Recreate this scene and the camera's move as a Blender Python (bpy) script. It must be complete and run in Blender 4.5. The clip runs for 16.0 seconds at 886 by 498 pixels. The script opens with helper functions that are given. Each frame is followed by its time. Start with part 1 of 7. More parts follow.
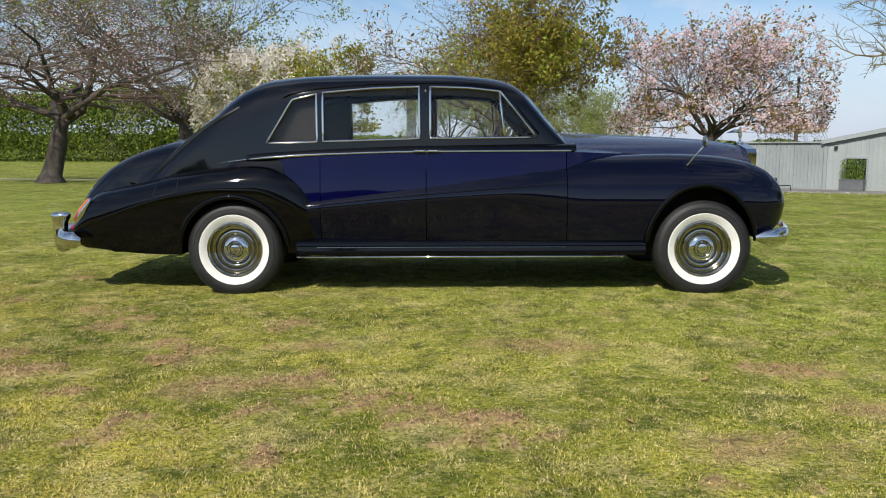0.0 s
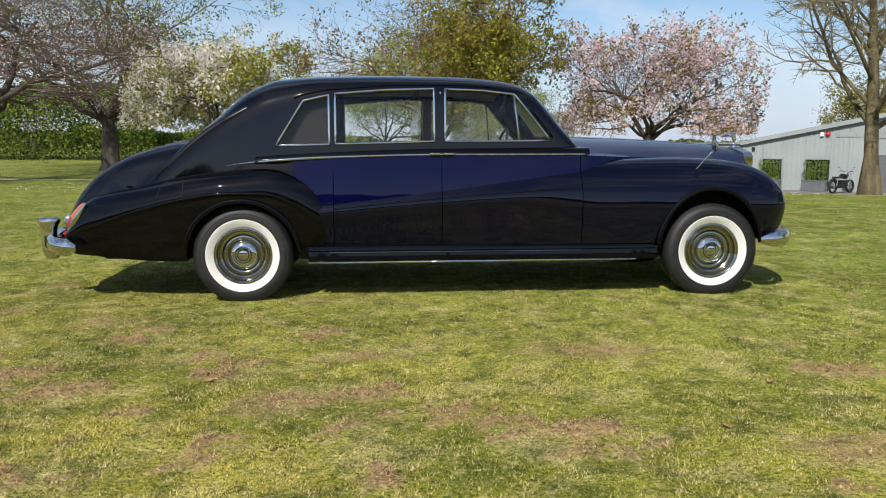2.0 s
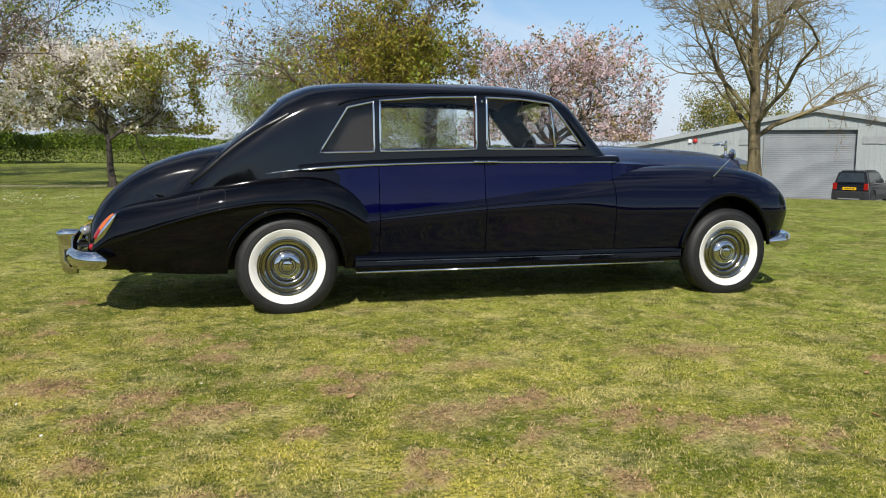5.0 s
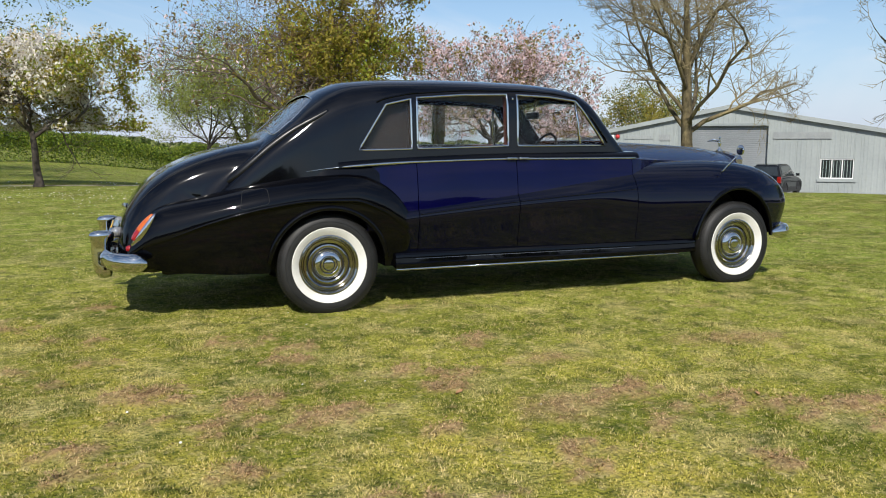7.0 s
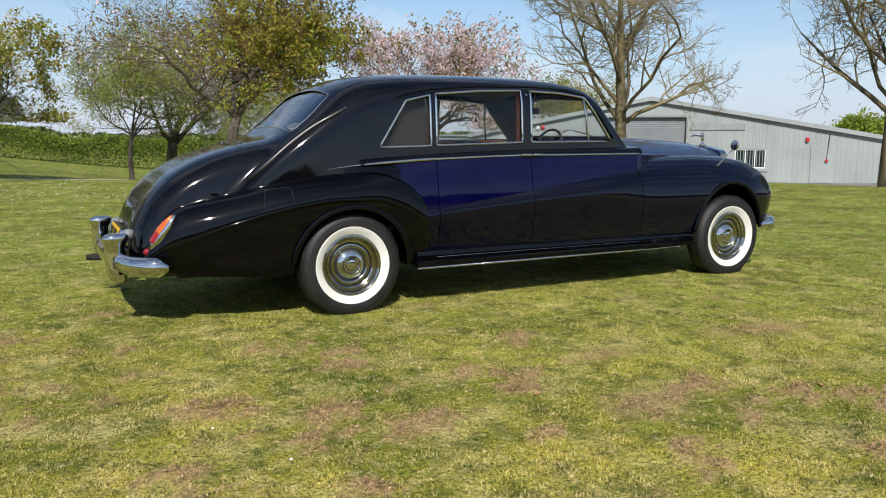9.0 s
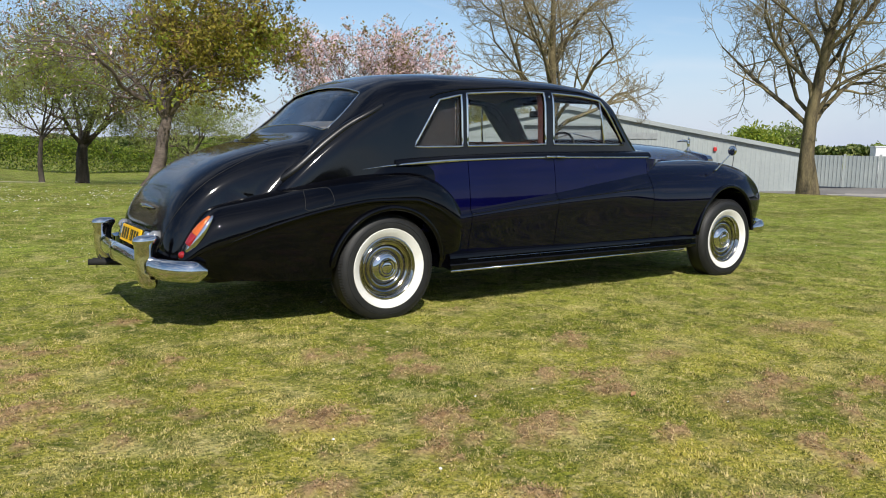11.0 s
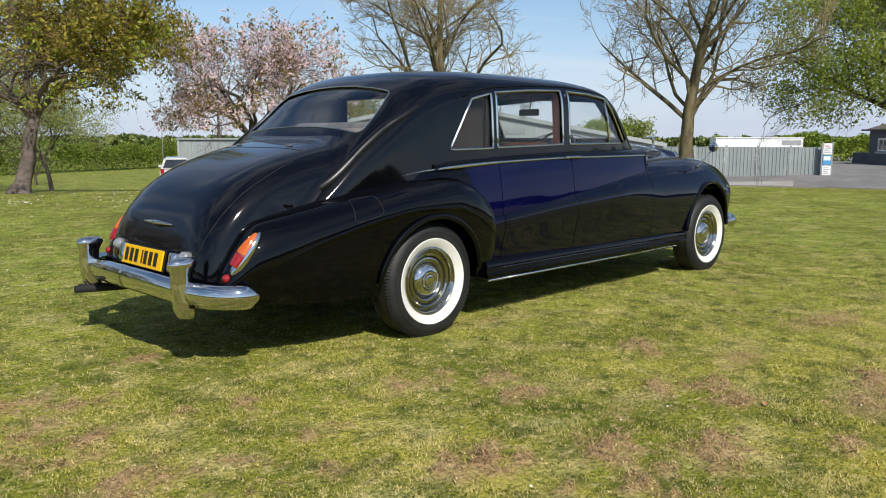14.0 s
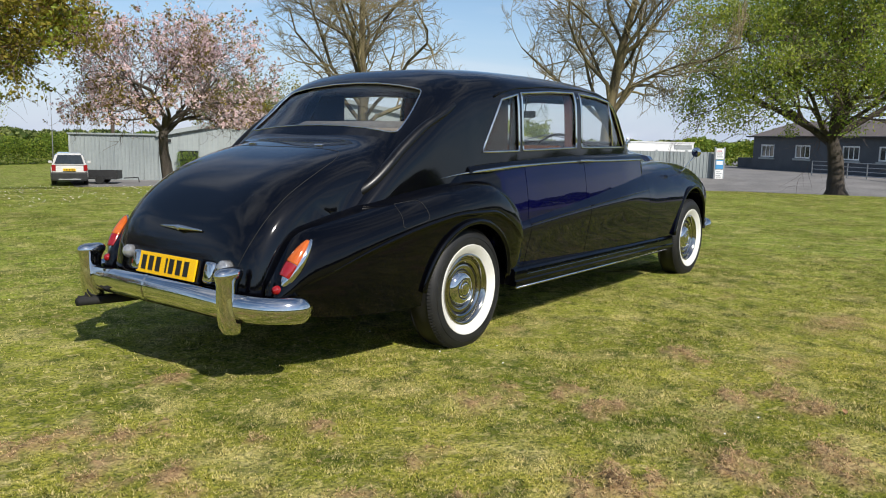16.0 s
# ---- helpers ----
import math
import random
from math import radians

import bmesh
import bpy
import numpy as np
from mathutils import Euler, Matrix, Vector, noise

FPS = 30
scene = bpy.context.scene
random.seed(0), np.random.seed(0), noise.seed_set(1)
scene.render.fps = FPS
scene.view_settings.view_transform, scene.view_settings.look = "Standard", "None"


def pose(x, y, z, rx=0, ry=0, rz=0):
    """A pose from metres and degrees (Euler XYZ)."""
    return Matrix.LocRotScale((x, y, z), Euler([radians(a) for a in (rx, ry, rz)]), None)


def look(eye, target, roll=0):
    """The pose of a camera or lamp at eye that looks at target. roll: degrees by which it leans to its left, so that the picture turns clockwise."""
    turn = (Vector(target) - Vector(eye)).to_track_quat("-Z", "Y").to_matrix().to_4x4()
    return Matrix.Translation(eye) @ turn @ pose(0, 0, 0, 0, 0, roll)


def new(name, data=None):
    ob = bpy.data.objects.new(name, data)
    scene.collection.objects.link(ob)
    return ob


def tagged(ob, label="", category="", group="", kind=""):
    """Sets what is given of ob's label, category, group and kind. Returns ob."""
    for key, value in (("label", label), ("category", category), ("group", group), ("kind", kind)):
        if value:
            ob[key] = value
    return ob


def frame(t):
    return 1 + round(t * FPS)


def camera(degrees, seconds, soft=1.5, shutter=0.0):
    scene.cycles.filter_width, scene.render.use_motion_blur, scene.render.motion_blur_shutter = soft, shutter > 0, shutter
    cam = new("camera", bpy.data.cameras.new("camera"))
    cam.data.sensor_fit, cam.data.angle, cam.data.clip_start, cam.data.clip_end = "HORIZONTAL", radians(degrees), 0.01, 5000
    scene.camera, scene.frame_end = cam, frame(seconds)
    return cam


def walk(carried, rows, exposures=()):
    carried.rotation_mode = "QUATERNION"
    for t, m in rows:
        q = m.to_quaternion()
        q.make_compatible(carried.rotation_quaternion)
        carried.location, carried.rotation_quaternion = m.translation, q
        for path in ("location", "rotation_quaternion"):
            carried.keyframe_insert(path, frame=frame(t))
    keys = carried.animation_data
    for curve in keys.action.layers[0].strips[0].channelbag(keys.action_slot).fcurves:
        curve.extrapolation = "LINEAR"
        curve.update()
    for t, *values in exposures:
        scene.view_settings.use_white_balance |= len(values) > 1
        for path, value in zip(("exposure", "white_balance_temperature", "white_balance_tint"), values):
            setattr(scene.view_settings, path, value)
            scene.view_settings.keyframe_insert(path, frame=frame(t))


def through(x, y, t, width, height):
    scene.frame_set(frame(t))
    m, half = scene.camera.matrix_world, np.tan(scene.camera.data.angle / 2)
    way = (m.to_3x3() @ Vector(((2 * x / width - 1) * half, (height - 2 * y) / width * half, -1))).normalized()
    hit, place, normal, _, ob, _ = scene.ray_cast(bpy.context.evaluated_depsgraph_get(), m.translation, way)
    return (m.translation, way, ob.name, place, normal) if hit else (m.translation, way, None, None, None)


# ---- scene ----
cam = camera(58.4, 16.0, soft=1.0)
PATH = [
    (0, (1.784, -7.143, 1.187), (1.742, -5.161, 0.925), -0.3),
    (0.5, (1.525, -7.222, 1.196), (1.544, -5.24, 0.932), -0.1),
    (1, (1.314, -7.256, 1.21), (1.389, -5.275, 0.947), -0.0),
    (1.5, (1.152, -7.114, 1.213), (1.273, -5.135, 0.948), -0.0),
    (2, (1.029, -7.045, 1.222), (1.192, -5.069, 0.956), -0.0),
    (2.5, (0.775, -7.079, 1.226), (0.988, -5.108, 0.965), 0.1),
    (3, (0.508, -7.115, 1.245), (0.775, -5.15, 0.987), 0.1),
    (3.5, (0.308, -7.02, 1.235), (0.629, -5.062, 0.983), 0.1),
    (3.7, (0.238, -6.97, 1.274), (0.579, -5.018, 1.007), 0.2),
    (5.8, (-0.716, -6.771, 1.236), (-0.124, -4.877, 0.985), 0.4),
    (6, (-0.793, -6.74, 1.252), (-0.182, -4.854, 0.992), 0.5),
    (6.5, (-0.984, -6.662, 1.244), (-0.321, -4.794, 0.98), 0.4),
    (7, (-1.274, -6.602, 1.251), (-0.565, -4.75, 0.987), 0.1),
    (7.5, (-1.433, -6.509, 1.275), (-0.672, -4.679, 1.007), -0.1),
    (8, (-1.518, -6.353, 1.286), (-0.71, -4.544, 1.014), -0.2),
    (8.5, (-1.678, -6.28, 1.28), (-0.823, -4.493, 1.001), -0.0),
    (9, (-1.979, -6.217, 1.299), (-1.075, -4.457, 1.011), 0.1),
    (9.2, (-2.054, -6.193, 1.298), (-1.133, -4.442, 1.01), 0.2),
    (11.3, (-2.777, -5.562, 1.244), (-1.644, -3.939, 0.963), 0.5),
    (11.5, (-2.789, -5.503, 1.276), (-1.647, -3.887, 0.982), 0.1),
    (12, (-2.887, -5.298, 1.279), (-1.696, -3.717, 0.9828), 0.1),
    (12.5, (-3.009, -5.15, 1.275), (-1.77, -3.606, 0.9848), 0.1),
    (13, (-3.257, -4.937, 1.276), (-1.962, -3.438, 0.9925), 0.2),
    (13.5, (-3.406, -4.771, 1.283), (-2.06, -3.318, 1.003), 0.2),
    (14, (-3.49, -4.56, 1.28), (-2.093, -3.156, 1.002), 0.1),
    (14.5, (-3.59, -4.411, 1.289), (-2.145, -3.058, 1.0115), 0.2),
    (15, (-3.778, -4.18, 1.281), (-2.282, -2.884, 1.0045), 0.6),
    (15.5, (-3.901, -3.984, 1.297), (-2.362, -2.737, 1.02), 0.8),
    (16, (-3.905, -3.738, 1.282), (-2.331, -2.536, 1.006), 1.1),
]
walk(cam, [(t, look(eye, target, roll)) for t, eye, target, roll in PATH])

# ---- world, sun, exposure ----
SUN_ELEV, SUN_AZ = radians(41.0), math.atan2(-0.41, -0.91)   # azimuth measured from +y towards +x
to_sun = Vector((math.sin(SUN_AZ) * math.cos(SUN_ELEV), math.cos(SUN_AZ) * math.cos(SUN_ELEV), math.sin(SUN_ELEV)))
world = bpy.data.worlds.new("daylight")
scene.world = world
world.use_nodes = True
wn, wl = world.node_tree.nodes, world.node_tree.links
wn.clear()
w_out = wn.new("ShaderNodeOutputWorld")
w_bg = wn.new("ShaderNodeBackground")
w_sky = wn.new("ShaderNodeTexSky")
w_sky.sky_type = "NISHITA"
w_sky.sun_disc = False
w_sky.sun_elevation = SUN_ELEV
w_sky.sun_rotation = SUN_AZ
w_sky.air_density, w_sky.dust_density, w_sky.ozone_density = 1.0, 0.3, 3.5
w_tc = wn.new("ShaderNodeTexCoord")
w_map = wn.new("ShaderNodeMapping")
w_map.inputs["Scale"].default_value = (1.2, 1.2, 3.2)
w_noise = wn.new("ShaderNodeTexNoise")
w_noise.inputs["Scale"].default_value = 2.1
w_noise.inputs["Detail"].default_value = 5.0
w_noise.inputs["Roughness"].default_value = 0.55
w_noise.inputs["Distortion"].default_value = 0.8
w_ramp = wn.new("ShaderNodeValToRGB")
w_ramp.color_ramp.elements[0].position, w_ramp.color_ramp.elements[1].position = 0.46, 0.76
w_ramp.color_ramp.elements[1].color = (0.66, 0.66, 0.66, 1)
w_mix = wn.new("ShaderNodeMixRGB")
w_mix.inputs["Color2"].default_value = (7.2, 7.5, 8.0, 1)
wl.new(w_tc.outputs["Generated"], w_map.inputs["Vector"])
wl.new(w_map.outputs["Vector"], w_noise.inputs["Vector"])
wl.new(w_noise.outputs["Fac"], w_ramp.inputs["Fac"])
wl.new(w_ramp.outputs["Color"], w_mix.inputs["Fac"])
w_sep = wn.new("ShaderNodeSeparateXYZ")
w_haze = wn.new("ShaderNodeMapRange")
w_haze.interpolation_type = "SMOOTHSTEP"
w_haze.inputs["From Min"].default_value, w_haze.inputs["From Max"].default_value = -0.02, 0.19
w_haze.inputs["To Min"].default_value, w_haze.inputs["To Max"].default_value = 0.80, 0.0
w_mix2 = wn.new("ShaderNodeMixRGB")
w_mix2.inputs["Color2"].default_value = (4.35, 5.2, 7.15, 1)
wl.new(w_tc.outputs["Generated"], w_sep.inputs["Vector"])
wl.new(w_sep.outputs["Z"], w_haze.inputs["Value"])
wl.new(w_haze.outputs["Result"], w_mix2.inputs["Fac"])
wl.new(w_sky.outputs["Color"], w_mix2.inputs["Color1"])
wl.new(w_mix2.outputs["Color"], w_mix.inputs["Color1"])
wl.new(w_mix.outputs["Color"], w_bg.inputs["Color"])
w_bg.inputs["Strength"].default_value = 0.117
wl.new(w_bg.outputs["Background"], w_out.inputs["Surface"])
sun = new("sun", bpy.data.lights.new("sun", "SUN"))
sun.data.energy, sun.data.angle, sun.data.color = 5.0, radians(0.55), (1.0, 0.95, 0.87)
sun.matrix_world = look(to_sun * 40, (0, 0, 0))
scene.view_settings.exposure = 0.0

# ---- materials ----
def node_mat(name):
    m = bpy.data.materials.new(name)
    m.use_nodes = True
    n, l = m.node_tree.nodes, m.node_tree.links
    return m, n, l, n["Principled BSDF"]


def surface(name, c1, c2, scale=8.0, rough=0.6, metal=0.0, bump=0.0, fine=0.0, spec=0.5, coat=0.0, rough_var=0.1, stretch=(1, 1, 1), per_object=0.0, dist=0.01):
    """A noisy two-tone surface: broad variation between c1 and c2, a fine grain, a little relief, uneven gloss."""
    m, n, l, b = node_mat(name)
    tc = n.new("ShaderNodeTexCoord")
    mp = n.new("ShaderNodeMapping")
    mp.inputs["Scale"].default_value = stretch
    l.new(tc.outputs["Object"], mp.inputs["Vector"])
    n1 = n.new("ShaderNodeTexNoise")
    n1.inputs["Scale"].default_value, n1.inputs["Detail"].default_value = scale, 6.0
    n2 = n.new("ShaderNodeTexNoise")
    n2.inputs["Scale"].default_value, n2.inputs["Detail"].default_value = scale * 11.0, 4.0
    l.new(mp.outputs["Vector"], n1.inputs["Vector"])
    l.new(mp.outputs["Vector"], n2.inputs["Vector"])
    add = n.new("ShaderNodeMath")
    add.operation = "MULTIPLY_ADD"
    add.inputs[1].default_value = 0.45
    l.new(n2.outputs["Fac"], add.inputs[0])
    l.new(n1.outputs["Fac"], add.inputs[2])
    ramp = n.new("ShaderNodeValToRGB")
    ramp.color_ramp.elements[0].position, ramp.color_ramp.elements[1].position = 0.5, 0.95
    ramp.color_ramp.elements[0].color, ramp.color_ramp.elements[1].color = (*c1, 1), (*c2, 1)
    l.new(add.outputs[0], ramp.inputs["Fac"])
    col = ramp.outputs["Color"]
    if per_object:
        oi = n.new("ShaderNodeObjectInfo")
        hsv = n.new("ShaderNodeHueSaturation")
        mr = n.new("ShaderNodeMapRange")
        mr.inputs["To Min"].default_value, mr.inputs["To Max"].default_value = 1 - per_object, 1 + per_object
        l.new(oi.outputs["Random"], mr.inputs["Value"])
        l.new(mr.outputs["Result"], hsv.inputs["Value"])
        l.new(col, hsv.inputs["Color"])
        col = hsv.outputs["Color"]
    l.new(col, b.inputs["Base Color"])
    rr = n.new("ShaderNodeMapRange")
    rr.inputs["To Min"].default_value, rr.inputs["To Max"].default_value = max(0.0, rough - rough_var), min(1.0, rough + rough_var)
    l.new(n1.outputs["Fac"], rr.inputs["Value"])
    l.new(rr.outputs["Result"], b.inputs["Roughness"])
    b.inputs["Metallic"].default_value = metal
    b.inputs["Specular IOR Level"].default_value = spec
    b.inputs["Coat Weight"].default_value = coat
    b.inputs["Coat Roughness"].default_value = 0.02
    if bump:
        bp = n.new("ShaderNodeBump")
        bp.inputs["Strength"].default_value, bp.inputs["Distance"].default_value = bump, dist
        l.new(add.outputs[0], bp.inputs["Height"])
        l.new(bp.outputs["Normal"], b.inputs["Normal"])
    return m


def leaf_mat(name, c1, c2, shine=0.35, through=0.35):
    """Thin leaves or petals: light passes through them; each leaf has a tone of its own."""
    m, n, l, b = node_mat(name)
    g = n.new("ShaderNodeNewGeometry")
    ramp = n.new("ShaderNodeValToRGB")
    ramp.color_ramp.elements[0].color, ramp.color_ramp.elements[1].color = (*c1, 1), (*c2, 1)
    l.new(g.outputs["Random Per Island"], ramp.inputs["Fac"])
    l.new(ramp.outputs["Color"], b.inputs["Base Color"])
    b.inputs["Roughness"].default_value = 0.55
    b.inputs["Specular IOR Level"].default_value = shine
    t = n.new("ShaderNodeBsdfTranslucent")
    l.new(ramp.outputs["Color"], t.inputs["Color"])
    mix = n.new("ShaderNodeMixShader")
    mix.inputs["Fac"].default_value = through
    l.new(b.outputs["BSDF"], mix.inputs[1])
    l.new(t.outputs["BSDF"], mix.inputs[2])
    l.new(mix.outputs["Shader"], n["Material Output"].inputs["Surface"])
    return m


def glass_mat(name, tint=(0.972, 0.980, 0.976), gloss=0.02):
    """A thin pane: clear, slightly tinted, with a mirror-like sheen that grows towards grazing angles."""
    m, n, l, b = node_mat(name)
    n.remove(b)
    tr = n.new("ShaderNodeBsdfTransparent")
    tr.inputs["Color"].default_value = (*tint, 1)
    gl = n.new("ShaderNodeBsdfGlossy")
    gl.inputs["Roughness"].default_value = gloss
    lw = n.new("ShaderNodeLayerWeight")
    lw.inputs["Blend"].default_value = 0.5
    pw = n.new("ShaderNodeMath")
    pw.operation = "POWER"
    pw.inputs[1].default_value = 4.0
    l.new(lw.outputs["Facing"], pw.inputs[0])
    sc = n.new("ShaderNodeMath")
    sc.operation = "MULTIPLY_ADD"
    sc.inputs[1].default_value, sc.inputs[2].default_value = 0.85, 0.019
    l.new(pw.outputs[0], sc.inputs[0])
    mix = n.new("ShaderNodeMixShader")
    l.new(sc.outputs[0], mix.inputs["Fac"])
    l.new(tr.outputs["BSDF"], mix.inputs[1])
    l.new(gl.outputs["BSDF"], mix.inputs[2])
    l.new(mix.outputs["Shader"], n["Material Output"].inputs["Surface"])
    return m


def paint_mat(name, c1, c2, rough=0.022, ior=1.37):
    """Polished coach paint under clear lacquer, with a trace of dust and orange peel."""
    m, n, l, b = node_mat(name)
    tc = n.new("ShaderNodeTexCoord")
    n1 = n.new("ShaderNodeTexNoise")
    n1.inputs["Scale"].default_value, n1.inputs["Detail"].default_value = 2.2, 8.0
    l.new(tc.outputs["Object"], n1.inputs["Vector"])
    ramp = n.new("ShaderNodeValToRGB")
    ramp.color_ramp.elements[0].color, ramp.color_ramp.elements[1].color = (*c1, 1), (*c2, 1)
    ramp.color_ramp.elements[0].position, ramp.color_ramp.elements[1].position = 0.35, 0.8
    l.new(n1.outputs["Fac"], ramp.inputs["Fac"])
    l.new(ramp.outputs["Color"], b.inputs["Base Color"])
    b.inputs["Roughness"].default_value = 0.40
    b.inputs["Specular IOR Level"].default_value = 0.012
    b.inputs["Coat Weight"].default_value = 1.0
    b.inputs["Coat IOR"].default_value = ior
    rr = n.new("ShaderNodeMapRange")
    rr.inputs["To Min"].default_value, rr.inputs["To Max"].default_value = rough * 0.5, rough * 1.8
    n2 = n.new("ShaderNodeTexNoise")
    n2.inputs["Scale"].default_value, n2.inputs["Detail"].default_value = 9.0, 5.0
    l.new(tc.outputs["Object"], n2.inputs["Vector"])
    l.new(n2.outputs["Fac"], rr.inputs["Value"])
    l.new(rr.outputs["Result"], b.inputs["Coat Roughness"])
    n3 = n.new("ShaderNodeTexNoise")
    n3.inputs["Scale"].default_value, n3.inputs["Detail"].default_value = 5.0, 2.0
    l.new(tc.outputs["Object"], n3.inputs["Vector"])
    bp = n.new("ShaderNodeBump")
    bp.inputs["Strength"].default_value, bp.inputs["Distance"].default_value = 0.009, 0.004
    l.new(n3.outputs["Fac"], bp.inputs["Height"])
    l.new(bp.outputs["Normal"], b.inputs["Coat Normal"])
    return m


def lawn_mat(name, blade=False):
    """Mown grass: greens and straw tones mixed at several sizes; 'dry' on the mesh says where moss and thatch lie bare."""
    m, n, l, b = node_mat(name)
    tc = n.new("ShaderNodeTexCoord")

    def noise_at(scale, detail=5.0, stretch=(1, 1, 1)):
        mp = n.new("ShaderNodeMapping")
        mp.inputs["Scale"].default_value = stretch
        l.new(tc.outputs["Object"], mp.inputs["Vector"])
        t = n.new("ShaderNodeTexNoise")
        t.inputs["Scale"].default_value, t.inputs["Detail"].default_value = scale, detail
        l.new(mp.outputs["Vector"], t.inputs["Vector"])
        return t.outputs["Fac"]

    def mixed(fac, a, c, lo=0.35, hi=0.7):
        r = n.new("ShaderNodeMapRange")
        r.inputs["From Min"].default_value, r.inputs["From Max"].default_value = lo, hi
        l.new(fac, r.inputs["Value"])
        x = n.new("ShaderNodeMixRGB")
        l.new(r.outputs["Result"], x.inputs["Fac"])
        for k, v in (("Color1", a), ("Color2", c)):
            if isinstance(v, tuple):
                x.inputs[k].default_value = (*v, 1)
            else:
                l.new(v, x.inputs[k])
        return x.outputs["Color"]
    deep, fresh, straw, thatch, lush = (0.19, 0.222, 0.020), (0.61, 0.500, 0.098), (0.92, 0.73, 0.36), (0.52, 0.335, 0.18), (0.38, 0.465, 0.065)
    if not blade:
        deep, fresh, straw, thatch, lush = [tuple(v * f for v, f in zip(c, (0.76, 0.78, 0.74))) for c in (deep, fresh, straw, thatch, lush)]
    sep = n.new("ShaderNodeSeparateXYZ")
    l.new(tc.outputs["Object"], sep.inputs["Vector"])
    across = n.new("ShaderNodeMath")
    across.operation = "MULTIPLY_ADD"
    across.inputs[1].default_value = 0.75
    l.new(sep.outputs["X"], across.inputs[0])
    l.new(sep.outputs["Y"], across.inputs[2])
    fresh = mixed(across.outputs[0], fresh, lush, -4.8, 3.2)
    col = mixed(noise_at(0.9), deep, fresh, 0.32, 0.66)
    col = mixed(noise_at(2.6, 8.0), col, straw, 0.49, 0.95)
    col = mixed(noise_at(6.0, 8.0), col, (0.07, 0.095, 0.014), 0.47, 0.74)
    col = mixed(noise_at(17.0), col, straw, 0.54, 0.86)
    if blade:
        g = n.new("ShaderNodeNewGeometry")
        col = mixed(g.outputs["Random Per Island"], col, straw, 0.55, 1.40)
        col = mixed(g.outputs["Random Per Island"], (0.060, 0.085, 0.012), col, 0.0, 0.32)
    else:
        col = mixed(noise_at(60.0, 3.0), col, (0.03, 0.055, 0.008), 0.42, 0.75)
        col = mixed(noise_at(24.0, 6.0), col, straw, 0.55, 1.0)
    at = n.new("ShaderNodeAttribute")
    at.attribute_name = "dry"
    bare = mixed(noise_at(26.0, 4.0), thatch, (0.19, 0.125, 0.068), 0.47, 0.72)
    bare = mixed(noise_at(41.0, 3.0), bare, straw, 0.56, 0.85)
    if blade:
        bare = mixed(g.outputs["Random Per Island"], (0.14, 0.095, 0.05), bare, 0.0, 0.30)
        bare = mixed(g.outputs["Random Per Island"], bare, straw, 0.72, 1.25)
    col = mixed(at.outputs["Fac"], col, bare, 0.0, 1.0)
    l.new(col, b.inputs["Base Color"])
    b.inputs["Roughness"].default_value = 0.75 if blade else 0.9
    b.inputs["Specular IOR Level"].default_value = 0.25 if blade else 0.1
    if blade:
        t = n.new("ShaderNodeBsdfTranslucent")
        l.new(col, t.inputs["Color"])
        mix = n.new("ShaderNodeMixShader")
        mix.inputs["Fac"].default_value = 0.3
        l.new(b.outputs["BSDF"], mix.inputs[1])
        l.new(t.outputs["BSDF"], mix.inputs[2])
        l.new(mix.outputs["Shader"], n["Material Output"].inputs["Surface"])
    else:
        bp = n.new("ShaderNodeBump")
        bp.inputs["Strength"].default_value, bp.inputs["Distance"].default_value = 0.8, 0.03
        l.new(noise_at(45.0, 6.0), bp.inputs["Height"])
        l.new(bp.outputs["Normal"], b.inputs["Normal"])
    return m


M_LAWN = lawn_mat("lawn")
M_BLADE = lawn_mat("grass_blade", True)
M_ASPHALT = surface("asphalt", (0.145, 0.136, 0.126), (0.24, 0.226, 0.212), 0.7, 0.9, bump=0.3)
M_CONCRETE = surface("concrete", (0.30, 0.27, 0.235), (0.42, 0.39, 0.35), 0.8, 0.9, bump=0.2)
M_PATH = surface("worn_path", (0.30, 0.27, 0.18), (0.40, 0.36, 0.26), 1.5, 0.95)
M_PAINT = paint_mat("black_paint", (0.0008, 0.0008, 0.0016), (0.0018, 0.0018, 0.0030))
M_NAVY = paint_mat("navy_paint", (0.0012, 0.0012, 0.023), (0.0018, 0.0018, 0.030))
M_PAINT_DULL = paint_mat("dusty_black_paint", (0.0010, 0.0010, 0.0019), (0.0024, 0.0024, 0.0036), 0.055, 1.47)
# Black for the crest with a much rougher coat than the other panels.
M_PAINT_SOFT = paint_mat("rough_coat_black_paint", (0.0014, 0.0014, 0.0022), (0.0030, 0.0030, 0.0042), 0.30, 1.45)
M_WING = paint_mat("blue_black_paint", (0.0008, 0.0008, 0.0055), (0.0014, 0.0014, 0.0085), 0.02, 1.46)
M_MIDNIGHT = paint_mat("midnight_paint", (0.0050, 0.0055, 0.024), (0.0075, 0.0080, 0.034), 0.09, 1.75)
M_CHROME = surface("chrome", (0.60, 0.59, 0.57), (0.72, 0.71, 0.69), 6.0, 0.06, 1.0, rough_var=0.04)
M_STEEL = surface("polished_steel", (0.34, 0.325, 0.29), (0.46, 0.44, 0.40), 6.0, 0.12, 1.0, rough_var=0.06)
M_TYRE = surface("tyre_rubber", (0.006, 0.006, 0.006), (0.015, 0.0145, 0.014), 14.0, 0.6, bump=0.15, dist=0.003)
M_WHITEWALL = surface("whitewall_rubber", (0.66, 0.64, 0.58), (0.80, 0.78, 0.73), 7.0, 0.55)
M_UNDER = surface("underbody_black", (0.006, 0.006, 0.006), (0.014, 0.013, 0.012), 5.0, 0.8)
